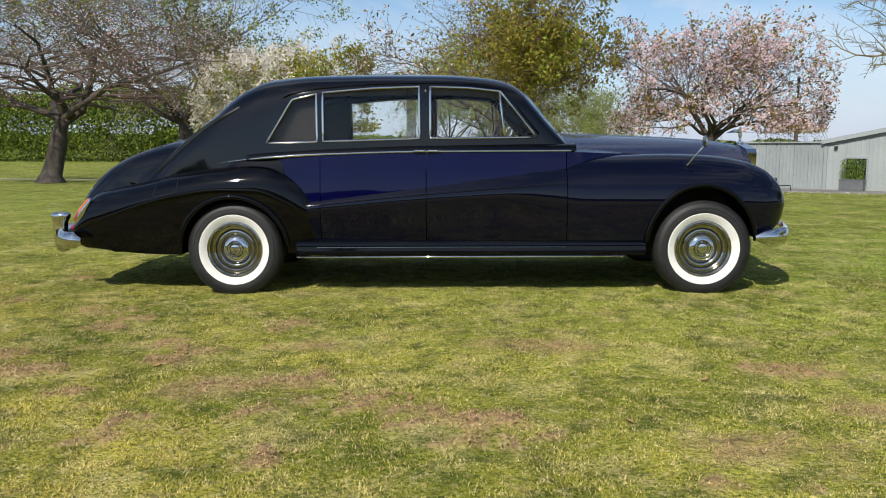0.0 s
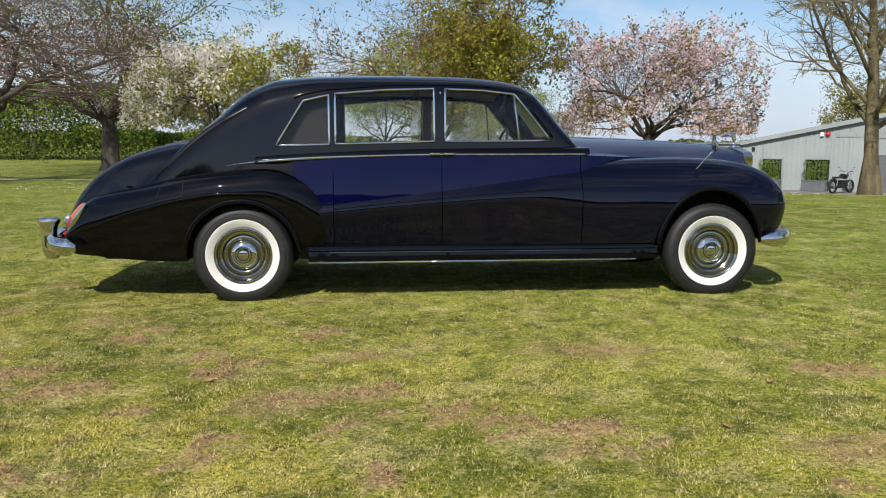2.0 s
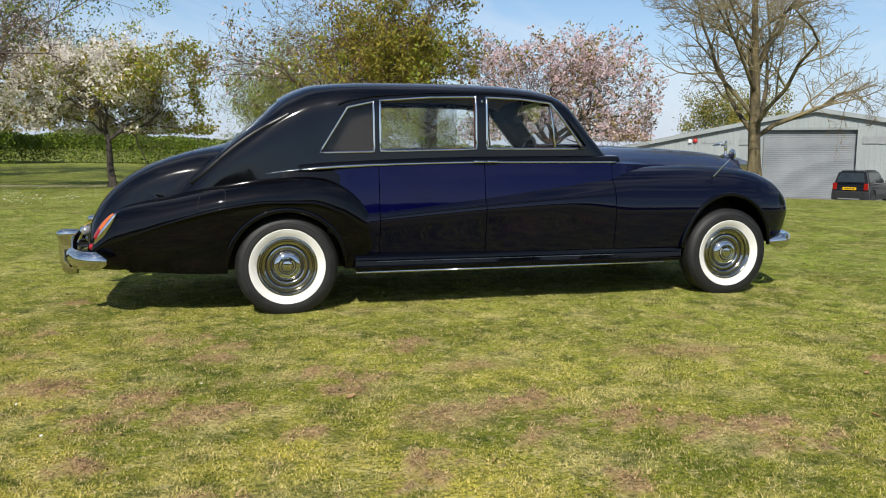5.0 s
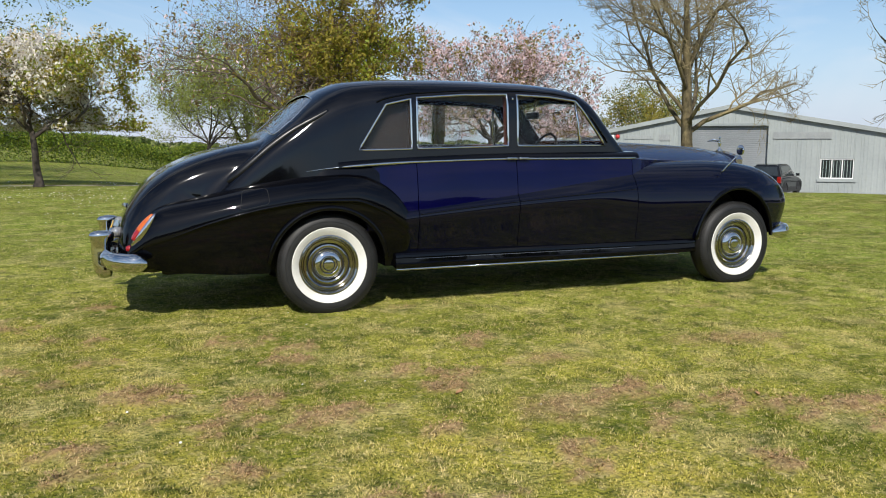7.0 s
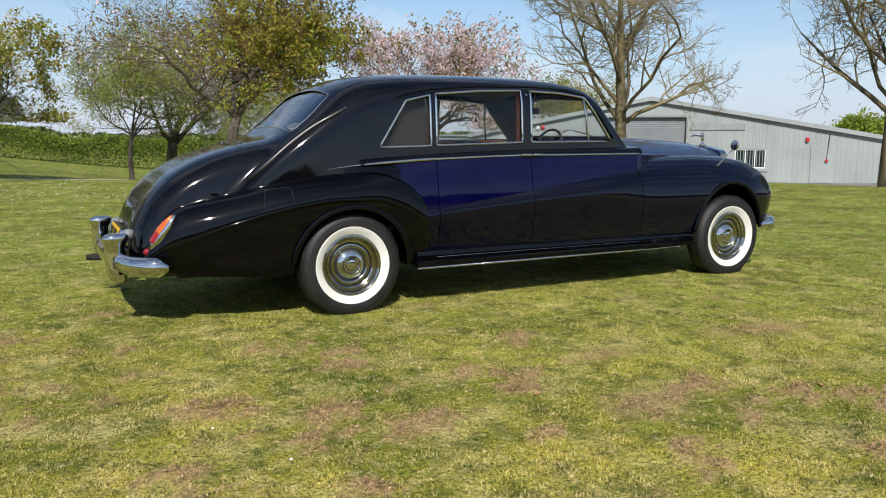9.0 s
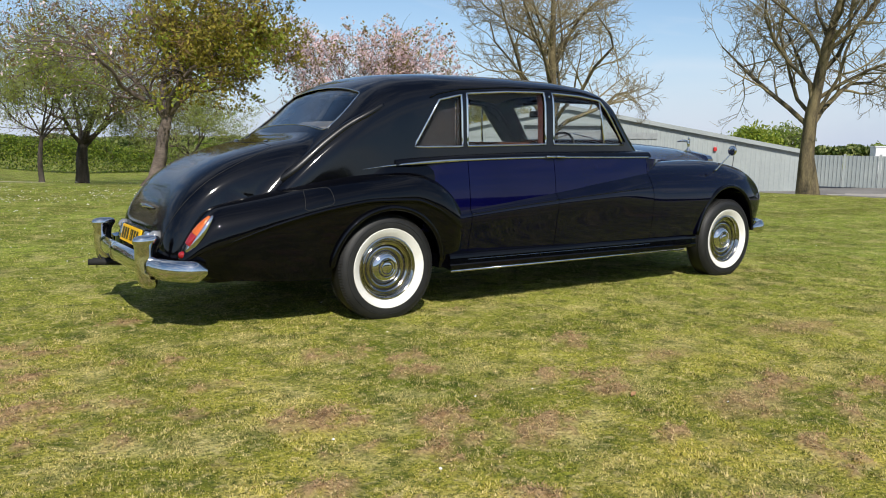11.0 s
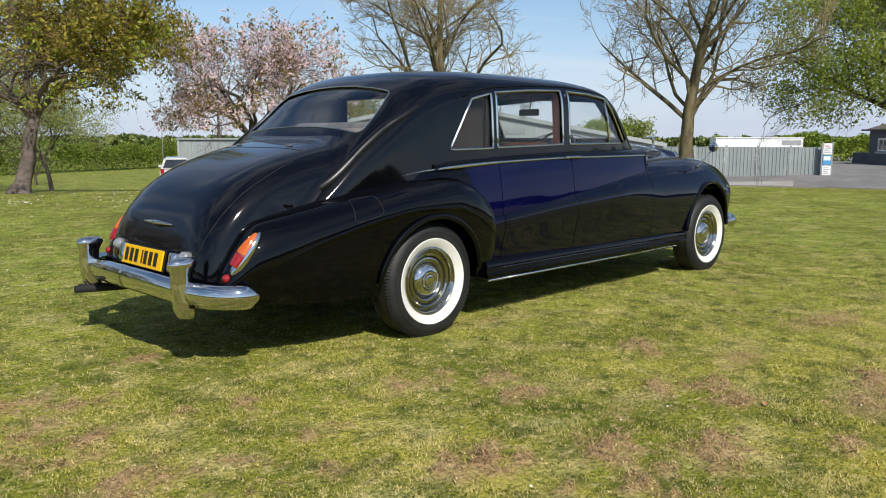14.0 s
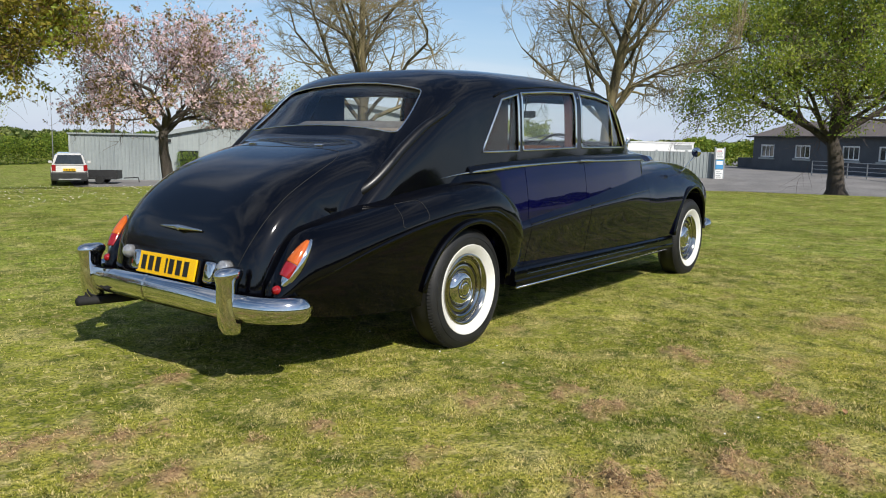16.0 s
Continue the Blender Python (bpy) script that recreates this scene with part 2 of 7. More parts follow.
M_AMBER = surface("amber_lens", (0.46, 0.085, 0.006), (0.60, 0.13, 0.010), 30.0, 0.12, coat=1.0)
M_RED = surface("red_lens", (0.22, 0.004, 0.006), (0.32, 0.008, 0.008), 30.0, 0.12, coat=1.0)
M_CLEAR = surface("clear_lens", (0.26, 0.26, 0.26), (0.48, 0.48, 0.48), 60.0, 0.15, 0.5, coat=1.0)
M_YELLOW = surface("yellow_plate", (0.85, 0.47, 0.0), (0.92, 0.54, 0.005), 5.0, 0.35)
M_BLACKMARK = surface("black_enamel", (0.008, 0.008, 0.008), (0.015, 0.015, 0.015), 5.0, 0.4)
M_LEATHER = surface("tan_leather", (0.10, 0.026, 0.014), (0.16, 0.042, 0.022), 9.0, 0.5, bump=0.15, dist=0.004)
M_CLOTH = surface("fawn_cloth", (0.22, 0.185, 0.15), (0.30, 0.26, 0.21), 20.0, 0.9)
M_LINING = surface("dark_lining", (0.012, 0.008, 0.006), (0.022, 0.014, 0.010), 20.0, 0.9)
M_SEAT_TOP = surface("pale_seat_cloth", (0.12, 0.115, 0.11), (0.17, 0.165, 0.155), 20.0, 0.9)
M_WALNUT = surface("walnut_veneer", (0.12, 0.045, 0.018), (0.22, 0.09, 0.035), 5.0, 0.25, coat=0.8, stretch=(6, 1, 1))
M_GLASS = glass_mat("window_glass")
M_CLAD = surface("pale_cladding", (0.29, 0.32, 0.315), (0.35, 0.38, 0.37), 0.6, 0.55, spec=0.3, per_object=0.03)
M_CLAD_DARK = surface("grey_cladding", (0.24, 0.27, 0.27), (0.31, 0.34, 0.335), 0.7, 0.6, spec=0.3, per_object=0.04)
M_ROOF = surface("roof_sheet", (0.34, 0.37, 0.36), (0.44, 0.46, 0.45), 0.8, 0.5)
M_SHUTTER = surface("shutter_grey", (0.22, 0.24, 0.25), (0.29, 0.31, 0.32), 1.0, 0.5, per_object=0.03)
M_VENT = surface("vent_grey", (0.26, 0.28, 0.28), (0.33, 0.35, 0.35), 3.0, 0.6)
M_WHITE = surface("white_paint", (0.72, 0.72, 0.71), (0.82, 0.82, 0.80), 3.0, 0.45)
M_DARKWALL = surface("slate_render", (0.062, 0.070, 0.080), (0.090, 0.100, 0.112), 1.2, 0.8)
M_TILEROOF = surface("brown_roof", (0.11, 0.092, 0.082), (0.17, 0.14, 0.125), 2.0, 0.85, bump=0.4)
M_DARKGLASS = surface("dark_pane", (0.012, 0.016, 0.018), (0.030, 0.036, 0.038), 1.5, 0.08, coat=0.5)
M_BLIND = surface("pale_blind", (0.15, 0.20, 0.19), (0.22, 0.28, 0.26), 4.0, 0.7)
M_REDBOX = surface("red_plastic", (0.45, 0.02, 0.02), (0.55, 0.03, 0.03), 6.0, 0.4)
M_BLUE = surface("blue_sign", (0.05, 0.25, 0.50), (0.08, 0.30, 0.56), 6.0, 0.4)
M_METAL = surface("galvanised_steel", (0.30, 0.31, 0.31), (0.40, 0.41, 0.41), 5.0, 0.45, 0.7)
M_POLE = surface("creosoted_pole", (0.06, 0.042, 0.030), (0.11, 0.080, 0.058), 4.0, 0.9)
M_PLANTER = surface("grey_planter", (0.10, 0.105, 0.11), (0.14, 0.145, 0.15), 4.0, 0.6)
M_SUV_WHITE = surface("white_car_paint", (0.52, 0.51, 0.49), (0.60, 0.59, 0.56), 1.5, 0.25, coat=1.0)
M_CAR_GREY = surface("dark_car_paint", (0.005, 0.0055, 0.007), (0.010, 0.0105, 0.0125), 2.0, 0.4, spec=0.1, coat=0.6)
M_PLASTIC = surface("black_plastic", (0.012, 0.012, 0.013), (0.025, 0.025, 0.026), 8.0, 0.5)
M_BARK = surface("dark_bark", (0.035, 0.028, 0.022), (0.095, 0.078, 0.064), 7.0, 0.95, bump=0.6, stretch=(1, 1, 0.25), dist=0.03)
M_BARK_LICHEN = surface("lichen_bark", (0.034, 0.027, 0.019), (0.22, 0.175, 0.09), 5.0, 0.95, bump=0.6, stretch=(1, 1, 0.3), dist=0.03)
M_TWIG_LICHEN = surface("lichen_twig", (0.14, 0.112, 0.066), (0.36, 0.295, 0.15), 4.0, 0.95)
M_BARK_CHERRY = surface("cherry_bark", (0.075, 0.055, 0.044), (0.19, 0.150, 0.125), 6.0, 0.85, bump=0.5, stretch=(1, 1, 2.0), dist=0.02)
M_L_OLIVE = leaf_mat("olive_leaf", (0.17, 0.15, 0.021), (0.42, 0.34, 0.052), 0.35, 0.42)
M_L_BRONZE = leaf_mat("bronze_leaf", (0.13, 0.080, 0.030), (0.22, 0.145, 0.05))
M_L_GREEN = leaf_mat("fresh_leaf", (0.19, 0.255, 0.026), (0.46, 0.50, 0.075), 0.35, 0.50)
M_L_PALE = leaf_mat("pale_leaf", (0.24, 0.28, 0.09), (0.38, 0.41, 0.16), 0.35, 0.42)
M_L_HEDGE = leaf_mat("hedge_leaf", (0.085, 0.15, 0.016), (0.24, 0.33, 0.04))
M_L_DARK = leaf_mat("dark_leaf", (0.035, 0.065, 0.012), (0.085, 0.12, 0.022))
M_P_PINK = leaf_mat("pink_petal", (0.74, 0.50, 0.53), (0.92, 0.76, 0.78), 0.2, 0.4)
M_P_WHITE = leaf_mat("white_petal", (0.76, 0.68, 0.60), (0.92, 0.88, 0.82), 0.2, 0.4)
M_TWIG = surface("bare_twig", (0.085, 0.062, 0.052), (0.17, 0.125, 0.105), 3.0, 0.9)
M_DAISY = leaf_mat("daisy_petal", (0.75, 0.75, 0.70), (0.85, 0.85, 0.80), 0.2, 0.2)
M_DEADLEAF = surface("dead_leaf", (0.30, 0.16, 0.07), (0.42, 0.25, 0.12), 20.0, 0.8)

# ---- building tools ----
def mesh_of(name, verts, faces, mats, idx=None, smooth=False):
    me = bpy.data.meshes.new(name)
    me.from_pydata([tuple(v) for v in verts], [], [tuple(f) for f in faces])
    for m in mats if isinstance(mats, (list, tuple)) else [mats]:
        me.materials.append(m)
    if idx is not None:
        me.polygons.foreach_set("material_index", np.asarray(idx, dtype=np.int32))
    if smooth:
        me.polygons.foreach_set("use_smooth", np.ones(len(me.polygons), dtype=bool))
    me.update()
    return me


def thing(name, label, category, at=(0, 0, 0), rz=0.0, group="", kind=""):
    ob = new(name)
    ob.matrix_world = pose(at[0], at[1], at[2], 0, 0, rz)
    return tagged(ob, label, category, group, kind)


def piece(name, me, parent=None, label=""):
    """Links mesh data as one part of a thing, in the thing's own coordinates."""
    ob = new(name, me)
    if parent is not None:
        ob.parent = parent
    return tagged(ob, label)


def part(name, bm, material, parent, label="", smooth=False, sharp=None):
    me = bpy.data.meshes.new(name)
    if sharp is not None:
        for f in bm.faces:
            f.smooth = True
        for e in bm.edges:
            if len(e.link_faces) == 2 and e.calc_face_angle(0.0) > radians(sharp):
                e.smooth = False
    elif smooth:
        for f in bm.faces:
            f.smooth = True
    bm.to_mesh(me)
    bm.free()
    me.materials.append(material)
    return piece(name, me, parent, label)


def add_box(bm, x0, x1, y0, y1, z0, z1, bevel=0.0, m=None):
    r = bmesh.ops.create_cube(bm, size=1.0)
    vs = r["verts"]
    bmesh.ops.scale(bm, vec=(x1 - x0, y1 - y0, z1 - z0), verts=vs)
    bmesh.ops.translate(bm, vec=((x0 + x1) / 2, (y0 + y1) / 2, (z0 + z1) / 2), verts=vs)
    if bevel:
        es = list({e for v in vs for e in v.link_edges})
        g = bmesh.ops.bevel(bm, geom=es, offset=bevel, segments=2, affect="EDGES", profile=0.6)
        vs = list({v for f in g["faces"] for v in f.verts} | {v for v in vs if v.is_valid})
    if m is not None:
        bmesh.ops.transform(bm, matrix=m, verts=[v for v in vs if v.is_valid])
    return bm


def box_bm(x0, x1, y0, y1, z0, z1, bevel=0.0):
    return add_box(bmesh.new(), x0, x1, y0, y1, z0, z1, bevel)


def revolve_bm(profile, axis="Y", n=48, centre=(0, 0, 0), closed=False):
    """Turns a profile of (radius, along) pairs about an axis."""
    bm = bmesh.new()
    rings = []
    for r, a in profile:
        ring = []
        for k in range(n):
            c, s = math.cos(2 * math.pi * k / n), math.sin(2 * math.pi * k / n)
            p = {"Y": (r * c, a, r * s), "Z": (r * c, r * s, a), "X": (a, r * c, r * s)}[axis]
            ring.append(bm.verts.new(Vector(p) + Vector(centre)))
        rings.append(ring)
    pairs = list(zip(rings, rings[1:])) + ([(rings[-1], rings[0])] if closed else [])
    for a, b in pairs:
        for k in range(n):
            bm.faces.new((a[k], a[(k + 1) % n], b[(k + 1) % n], b[k]))
    if not closed:
        for ring in (rings[0], rings[-1]):
            bm.faces.new(ring)
    bmesh.ops.recalc_face_normals(bm, faces=bm.faces)
    return bm


def tube_bm(points, radius, n=8, bm=None, closed=False, flat=1.0):
    """A round (or flattened) bar along a polyline; radius is a number or one for each point."""
    bm = bm or bmesh.new()
    pts = [Vector(p) for p in points]
    rs = [float(v) for v in radius] if isinstance(radius, (list, tuple)) else [float(radius)] * len(pts)
    rings, up = [], Vector((0, 0, 1))
    for i, p in enumerate(pts):
        d = (pts[(i + 1) % len(pts) if closed else min(i + 1, len(pts) - 1)] - pts[i - 1 if (i or closed) else 0])
        d = d.normalized() if d.length > 1e-9 else Vector((1, 0, 0))
        side = d.cross(up)
        side = side.normalized() if side.length > 1e-3 else Vector((1, 0, 0))
        top = side.cross(d).normalized()
        rings.append([bm.verts.new(p + rs[i] * (math.cos(2 * math.pi * k / n) * side * flat + math.sin(2 * math.pi * k / n) * top)) for k in range(n)])
    for a, b in list(zip(rings, rings[1:])) + ([(rings[-1], rings[0])] if closed else []):
        for k in range(n):
            bm.faces.new((a[k], a[(k + 1) % n], b[(k + 1) % n], b[k]))
    if not closed:
        bm.faces.new(rings[0][::-1])
        bm.faces.new(rings[-1])
    bmesh.ops.recalc_face_normals(bm, faces=bm.faces)
    return bm


def prism_bm(outline, a0, a1, axis="Y"):
    """A slab with a polygon outline: (x, z) drawn along Y, (y, z) along X, (x, y) along Z."""
    bm = bmesh.new()

    def at(p, a):
        return {"Y": (p[0], a, p[1]), "X": (a, p[0], p[1]), "Z": (p[0], p[1], a)}[axis]
    lo = [bm.verts.new(at(p, a0)) for p in outline]
    hi = [bm.verts.new(at(p, a1)) for p in outline]
    bm.faces.new(lo)
    bm.faces.new(hi[::-1])
    for i in range(len(lo)):
        j = (i + 1) % len(lo)
        bm.faces.new((lo[i], hi[i], hi[j], lo[j]))
    bmesh.ops.recalc_face_normals(bm, faces=bm.faces)
    return bm


def curve_at(knots, x):
    """A smooth monotone curve through a few (x, value) knots."""
    xs, ys = [k[0] for k in knots], [k[1] for k in knots]
    if x <= xs[0]:
        return ys[0]
    if x >= xs[-1]:
        return ys[-1]
    d = [(ys[i + 1] - ys[i]) / (xs[i + 1] - xs[i]) for i in range(len(xs) - 1)]
    m = [d[0]] + [0.0 if d[i - 1] * d[i] <= 0 else 2 * d[i - 1] * d[i] / (d[i - 1] + d[i]) for i in range(1, len(d))] + [d[-1]]
    i = max(j for j in range(len(d)) if xs[j] <= x)
    h = xs[i + 1] - xs[i]
    t = (x - xs[i]) / h
    return ((1 + 2 * t) * (1 - t) ** 2 * ys[i] + t * (1 - t) ** 2 * h * m[i] + t * t * (3 - 2 * t) * ys[i + 1] + t * t * (t - 1) * h * m[i + 1])


def softplus(v, w=2.0):
    return w * np.log1p(np.exp(np.clip(np.asarray(v, dtype=float) / w, -40, 40)))


def ease(v):
    v = np.clip(v, 0, 1)
    return v * v * (3 - 2 * v)


def ground_z(x, y):
    """The lie of the land: level under the car, falling to the yard in the north-east, rising a little to the north-west."""
    x, y = np.asarray(x, dtype=float), np.asarray(y, dtype=float)
    along_fall = np.maximum(0.45 * x + 0.89 * y, 0.93 * x + 0.37 * y - 3.0)
    fall = -1.2 * ease((along_fall - 14) / 15) + 0.65 * ease((x - 34) / 12)
    v = -0.9 * x + 0.4 * y
    return fall * ease((x + 8) / 16) * ease((y + 20) / 20) + 0.014 * (softplus(v - 20) - softplus(v - 60))


def gz(x, y):
    return float(ground_z(x, y))

# ---- ground ----
DRY = [(0.08, -2.65, 1.3), (-0.48, -3.13, 1.3), (-0.84, -1.65, 1), (-0.49, -2.14, 1), (-0.06, -3.52, 1), (0.33, -3.96, 1.3), (-0.34, -4.19, 1.3),
       (0.98, -3.3, 1.4), (1.56, -3.72, 0.9), (1.03, -4.25, 1), (3.45, -3.1, 0.9), (-1.28, -2.58, 1.2), (-1.01, -3.21, 1)]
DRY += [(-1.64, -3.19, 1), (-1.56, -0.23, 1), (-2.32, -1.85, 1.6), (-2.17, -0.72, 0.7), (-1.85, -1.23, 0.7), (-1.77, -2.21, 0.7), (-2.36, -1.26, 1.2),
        (-2.52, -0.54, 1.1), (-0.72, -2.8, 1), (-1.58, -1.83, 0.6)]
DRY += [(-1.59, -1.29, 0.9), (1.33, -3.61, 0.9), (1.9, -3.84, 0.9), (1.93, -4.1, 0.9), (2.71, -4.53, 0.9)]
DRY += [(-0.46, -1.91, 0.9), (0.12, -2.93, 0.9), (-1.48, -3.47, 0.9), (-0.96, -3.69, 0.9), (0.71, -2.09, 0.9)]
STRAW = [(0.57, -3.39, 1.2), (2.29, -2.62, 1.6), (2.88, -4.16, 1.3), (1.0, -2.6, 0.9), (3.6, -3.7, 1.0), (4.6, -2.9, 1.1), (-0.2, -4.6, 1.2)]


def wobble(x, y, seed):
    """A cheap smooth noise between about -1 and 1."""
    r = np.random.default_rng(seed)
    v = np.zeros_like(x)
    for k in range(9):
        a, f, p = r.uniform(0, 6.28), 2.2 * 1.42 ** k, r.uniform(0, 6.28)
        v += np.sin((x * math.cos(a) + y * math.sin(a)) * f + p + 1.3 * np.sin((x * math.sin(a) - y * math.cos(a)) * f * 0.7)) * 0.8 ** k
    return v / 2.6


def bare_patches(x, y):
    """Ragged heaps of dead moss scraped up by the mower: 0 for none, 1 at their middle."""
    w1, w2, w3, w4 = (wobble(x * f, y * f, k) for f, k in ((1.6, 3), (5.0, 8), (11.0, 15), (17.0, 19)))
    d = np.zeros_like(x)
    for px, py, s in DRY:
        r = np.hypot((x - px) * 0.92, (y - py) * 1.2) / (0.096 * s)
        d = np.maximum(d, np.clip(1.15 - r * (0.75 + 0.5 * w1) + 0.85 * w2 + 0.75 * w3, 0, 1) * np.clip(0.86 + 0.8 * w4, 0.3, 1.0))
    return d


def dryness(x, y):
    """0 for growing grass, towards 1 for bare thatch: the scraped heaps, paler straw, and thin dead growth all over."""
    x, y = np.asarray(x, dtype=float), np.asarray(y, dtype=float)
    w1, w2, w3, w4 = (wobble(x * f, y * f, k) for f, k in ((1.6, 3), (5.0, 8), (11.0, 15), (17.0, 19)))
    d = bare_patches(x, y)
    for px, py, s in STRAW:
        r = np.hypot((x - px) * 0.75, (y - py) * 1.4) / (0.17 * s)
        d = np.maximum(d, np.clip(1.1 - r * (0.8 + 0.4 * w1) + 0.35 * w2, 0, 1) * np.clip(0.62 + 0.3 * w4, 0, 0.8))
    return np.clip(np.maximum(d, np.clip(w1 * 0.45 + w2 * 0.45 + w3 * 0.25 - 0.52, 0, 0.45)), 0, 1)


def spread_axis(lo, hi, step, far, grow=1.07):
    a = list(np.arange(lo, hi, step))
    up, s = [hi], step
    while up[-1] < far:
        s *= grow
        up.append(up[-1] + s)
    dn, s = [], step
    p = lo
    while p > -far:
        s *= grow
        p -= s
        dn.append(p)
    return np.array(dn[::-1] + a + up)


def grid_mesh(name, gx, gy, zf, mat):
    X, Y = np.meshgrid(gx, gy, indexing="ij")
    V = np.stack([X.ravel(), Y.ravel(), zf(X.ravel(), Y.ravel())], 1)
    nx, ny = len(gx), len(gy)
    i = (np.arange(nx - 1)[:, None] * ny + np.arange(ny - 1)[None, :]).ravel()
    F = np.stack([i, i + ny, i + ny + 1, i + 1], 1)
    me = bpy.data.meshes.new(name)
    me.vertices.add(len(V))
    me.vertices.foreach_set("co", V.astype(np.float32).ravel())
    me.loops.add(F.size)
    me.loops.foreach_set("vertex_index", F.astype(np.int32).ravel())
    me.polygons.add(len(F))
    me.polygons.foreach_set("loop_start", np.arange(0, F.size, 4, dtype=np.int32))
    me.polygons.foreach_set("use_smooth", np.ones(len(F), dtype=bool))
    me.materials.append(mat)
    me.update(calc_edges=True)
    return me, V


def lawn_z(x, y):
    near = np.exp(-((x - 0.5) / 9.0) ** 2 - ((y + 1.5) / 7.0) ** 2)
    clear = 1 - np.exp(-((x - 1.85) / 2.4) ** 4 - (y / 1.0) ** 4)
    heaps = 0.024 * bare_patches(x, y) + 0.007 * np.clip(wobble(x * 4.5, y * 4.5, 23), -1, 1)
    return ground_z(x, y) + near * (0.008 * wobble(x * 1.3, y * 1.3, 21) + 0.012 + clear * heaps)


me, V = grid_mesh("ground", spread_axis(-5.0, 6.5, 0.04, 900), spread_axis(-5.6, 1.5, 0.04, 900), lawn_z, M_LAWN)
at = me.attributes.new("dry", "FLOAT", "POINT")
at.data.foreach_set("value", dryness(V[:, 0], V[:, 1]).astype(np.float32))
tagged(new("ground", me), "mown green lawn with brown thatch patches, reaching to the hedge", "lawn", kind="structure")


def blades(name, n, box, length, seed, keep_dry=0.45, thatch=False):
    """Short grass blades, one thin leaning leaf each."""
    r = np.random.default_rng(seed)
    x, y = r.uniform(box[0], box[1], n), r.uniform(box[2], box[3], n)
    d = dryness(x, y)
    ok = r.uniform(0, 1, n) > d * keep_dry if not thatch else d > r.uniform(0.35, 1.0, n)
    x, y, d = x[ok], y[ok], d[ok]
    n = len(x)
    tall = (0.75 + 0.5 * np.clip(wobble(x * 2.1, y * 2.1, 5), -1, 1)) * (0.85 + 0.6 * np.clip(wobble(x * 8.0, y * 8.0, 6), -1, 1))
    h = r.uniform(0.5, 1.15, n) * length * tall * (1 - 0.45 * d)
    a, lean = r.uniform(0, 6.283, n), np.minimum(1.5, r.uniform(0.8, 1.5, n) + d * 0.4)
    w = r.uniform(0.0026, 0.0054, n) if not thatch else r.uniform(0.0014, 0.0032, n)
    z = lawn_z(x, y) + (r.uniform(0, 0.032, n) * d if thatch else 0)
    base = np.stack([x, y, z - 0.004], 1)
    side = np.stack([-np.sin(a), np.cos(a), np.zeros(n)], 1) * w[:, None]
    tip = base + np.stack([np.cos(a) * np.sin(lean) * h, np.sin(a) * np.sin(lean) * h, np.cos(lean) * h + 0.006], 1)
    V = np.stack([base - side, base + side, tip], 1).reshape(-1, 3)
    me = bpy.data.meshes.new(name)
    me.vertices.add(3 * n)
    me.vertices.foreach_set("co", V.astype(np.float32).ravel())
    me.loops.add(3 * n)
    me.loops.foreach_set("vertex_index", np.arange(3 * n, dtype=np.int32))
    me.polygons.add(n)
    me.polygons.foreach_set("loop_start", np.arange(0, 3 * n, 3, dtype=np.int32))
    me.materials.append(M_BLADE)
    me.update(calc_edges=True)
    at = me.attributes.new("dry", "FLOAT", "POINT")
    at.data.foreach_set("value", np.repeat(d if not thatch else np.maximum(d, 0.85), 3).astype(np.float32))
    return me


tagged(new("grass", blades("grass", 800000, (-4.2, 6.2, -5.4, -0.4), 0.019, 11)), "short mown grass blades with straw-coloured tips", "grass", kind="stuff")
tagged(new("grass", blades("grass", 190000, (-5.0, 9.0, -0.4, 6.5), 0.030, 12)), "short mown grass blades with straw-coloured tips", "grass", kind="stuff")
tagged(new("grass", blades("grass", 110000, (-7.0, 14.0, 6.5, 15.0), 0.05, 13)), "short mown grass blades with straw-coloured tips", "grass", kind="stuff")

tagged(new("grass", blades("grass", 170000, (6.2, 19.0, -5.4, -0.4), 0.032, 16)), "short mown grass blades with straw-coloured tips", "grass", kind="stuff")
tagged(new("grass", blades("grass", 120000, (9.0, 19.0, -0.4, 6.5), 0.036, 17)), "short mown grass blades with straw-coloured tips", "grass", kind="stuff")
tagged(new("thatch", blades("thatch", 700000, (-4.2, 6.2, -5.4, 0.2), 0.05, 14, thatch=True)), "loose brown thatch raked up in ragged patches", "thatch", kind="stuff")


def daisies(name, n, seed):
    r = np.random.default_rng(seed)
    vs, fs = [], []
    while len(fs) < n:
        x, y = r.uniform(-7, 10), r.uniform(-4.5, 22)
        if wobble(np.array([x * 0.6]), np.array([y * 0.6]), 33)[0] + (0.35 if y > 8 else -0.1) < r.uniform(-0.2, 0.9):
            continue
        z, s, k = gz(x, y) + r.uniform(0.03, 0.05), r.uniform(0.004, 0.007) * (1.0 + 0.09 * max(0, y)), len(vs)
        vs += [(x + s * math.cos(a), y + s * math.sin(a), z + 0.4 * s * math.cos(a * 1.0 + x)) for a in (0, 1.05, 2.1, 3.14, 4.2, 5.25)]
        fs.append(tuple(range(k, k + 6)))
    return mesh_of(name, vs, fs, M_DAISY)


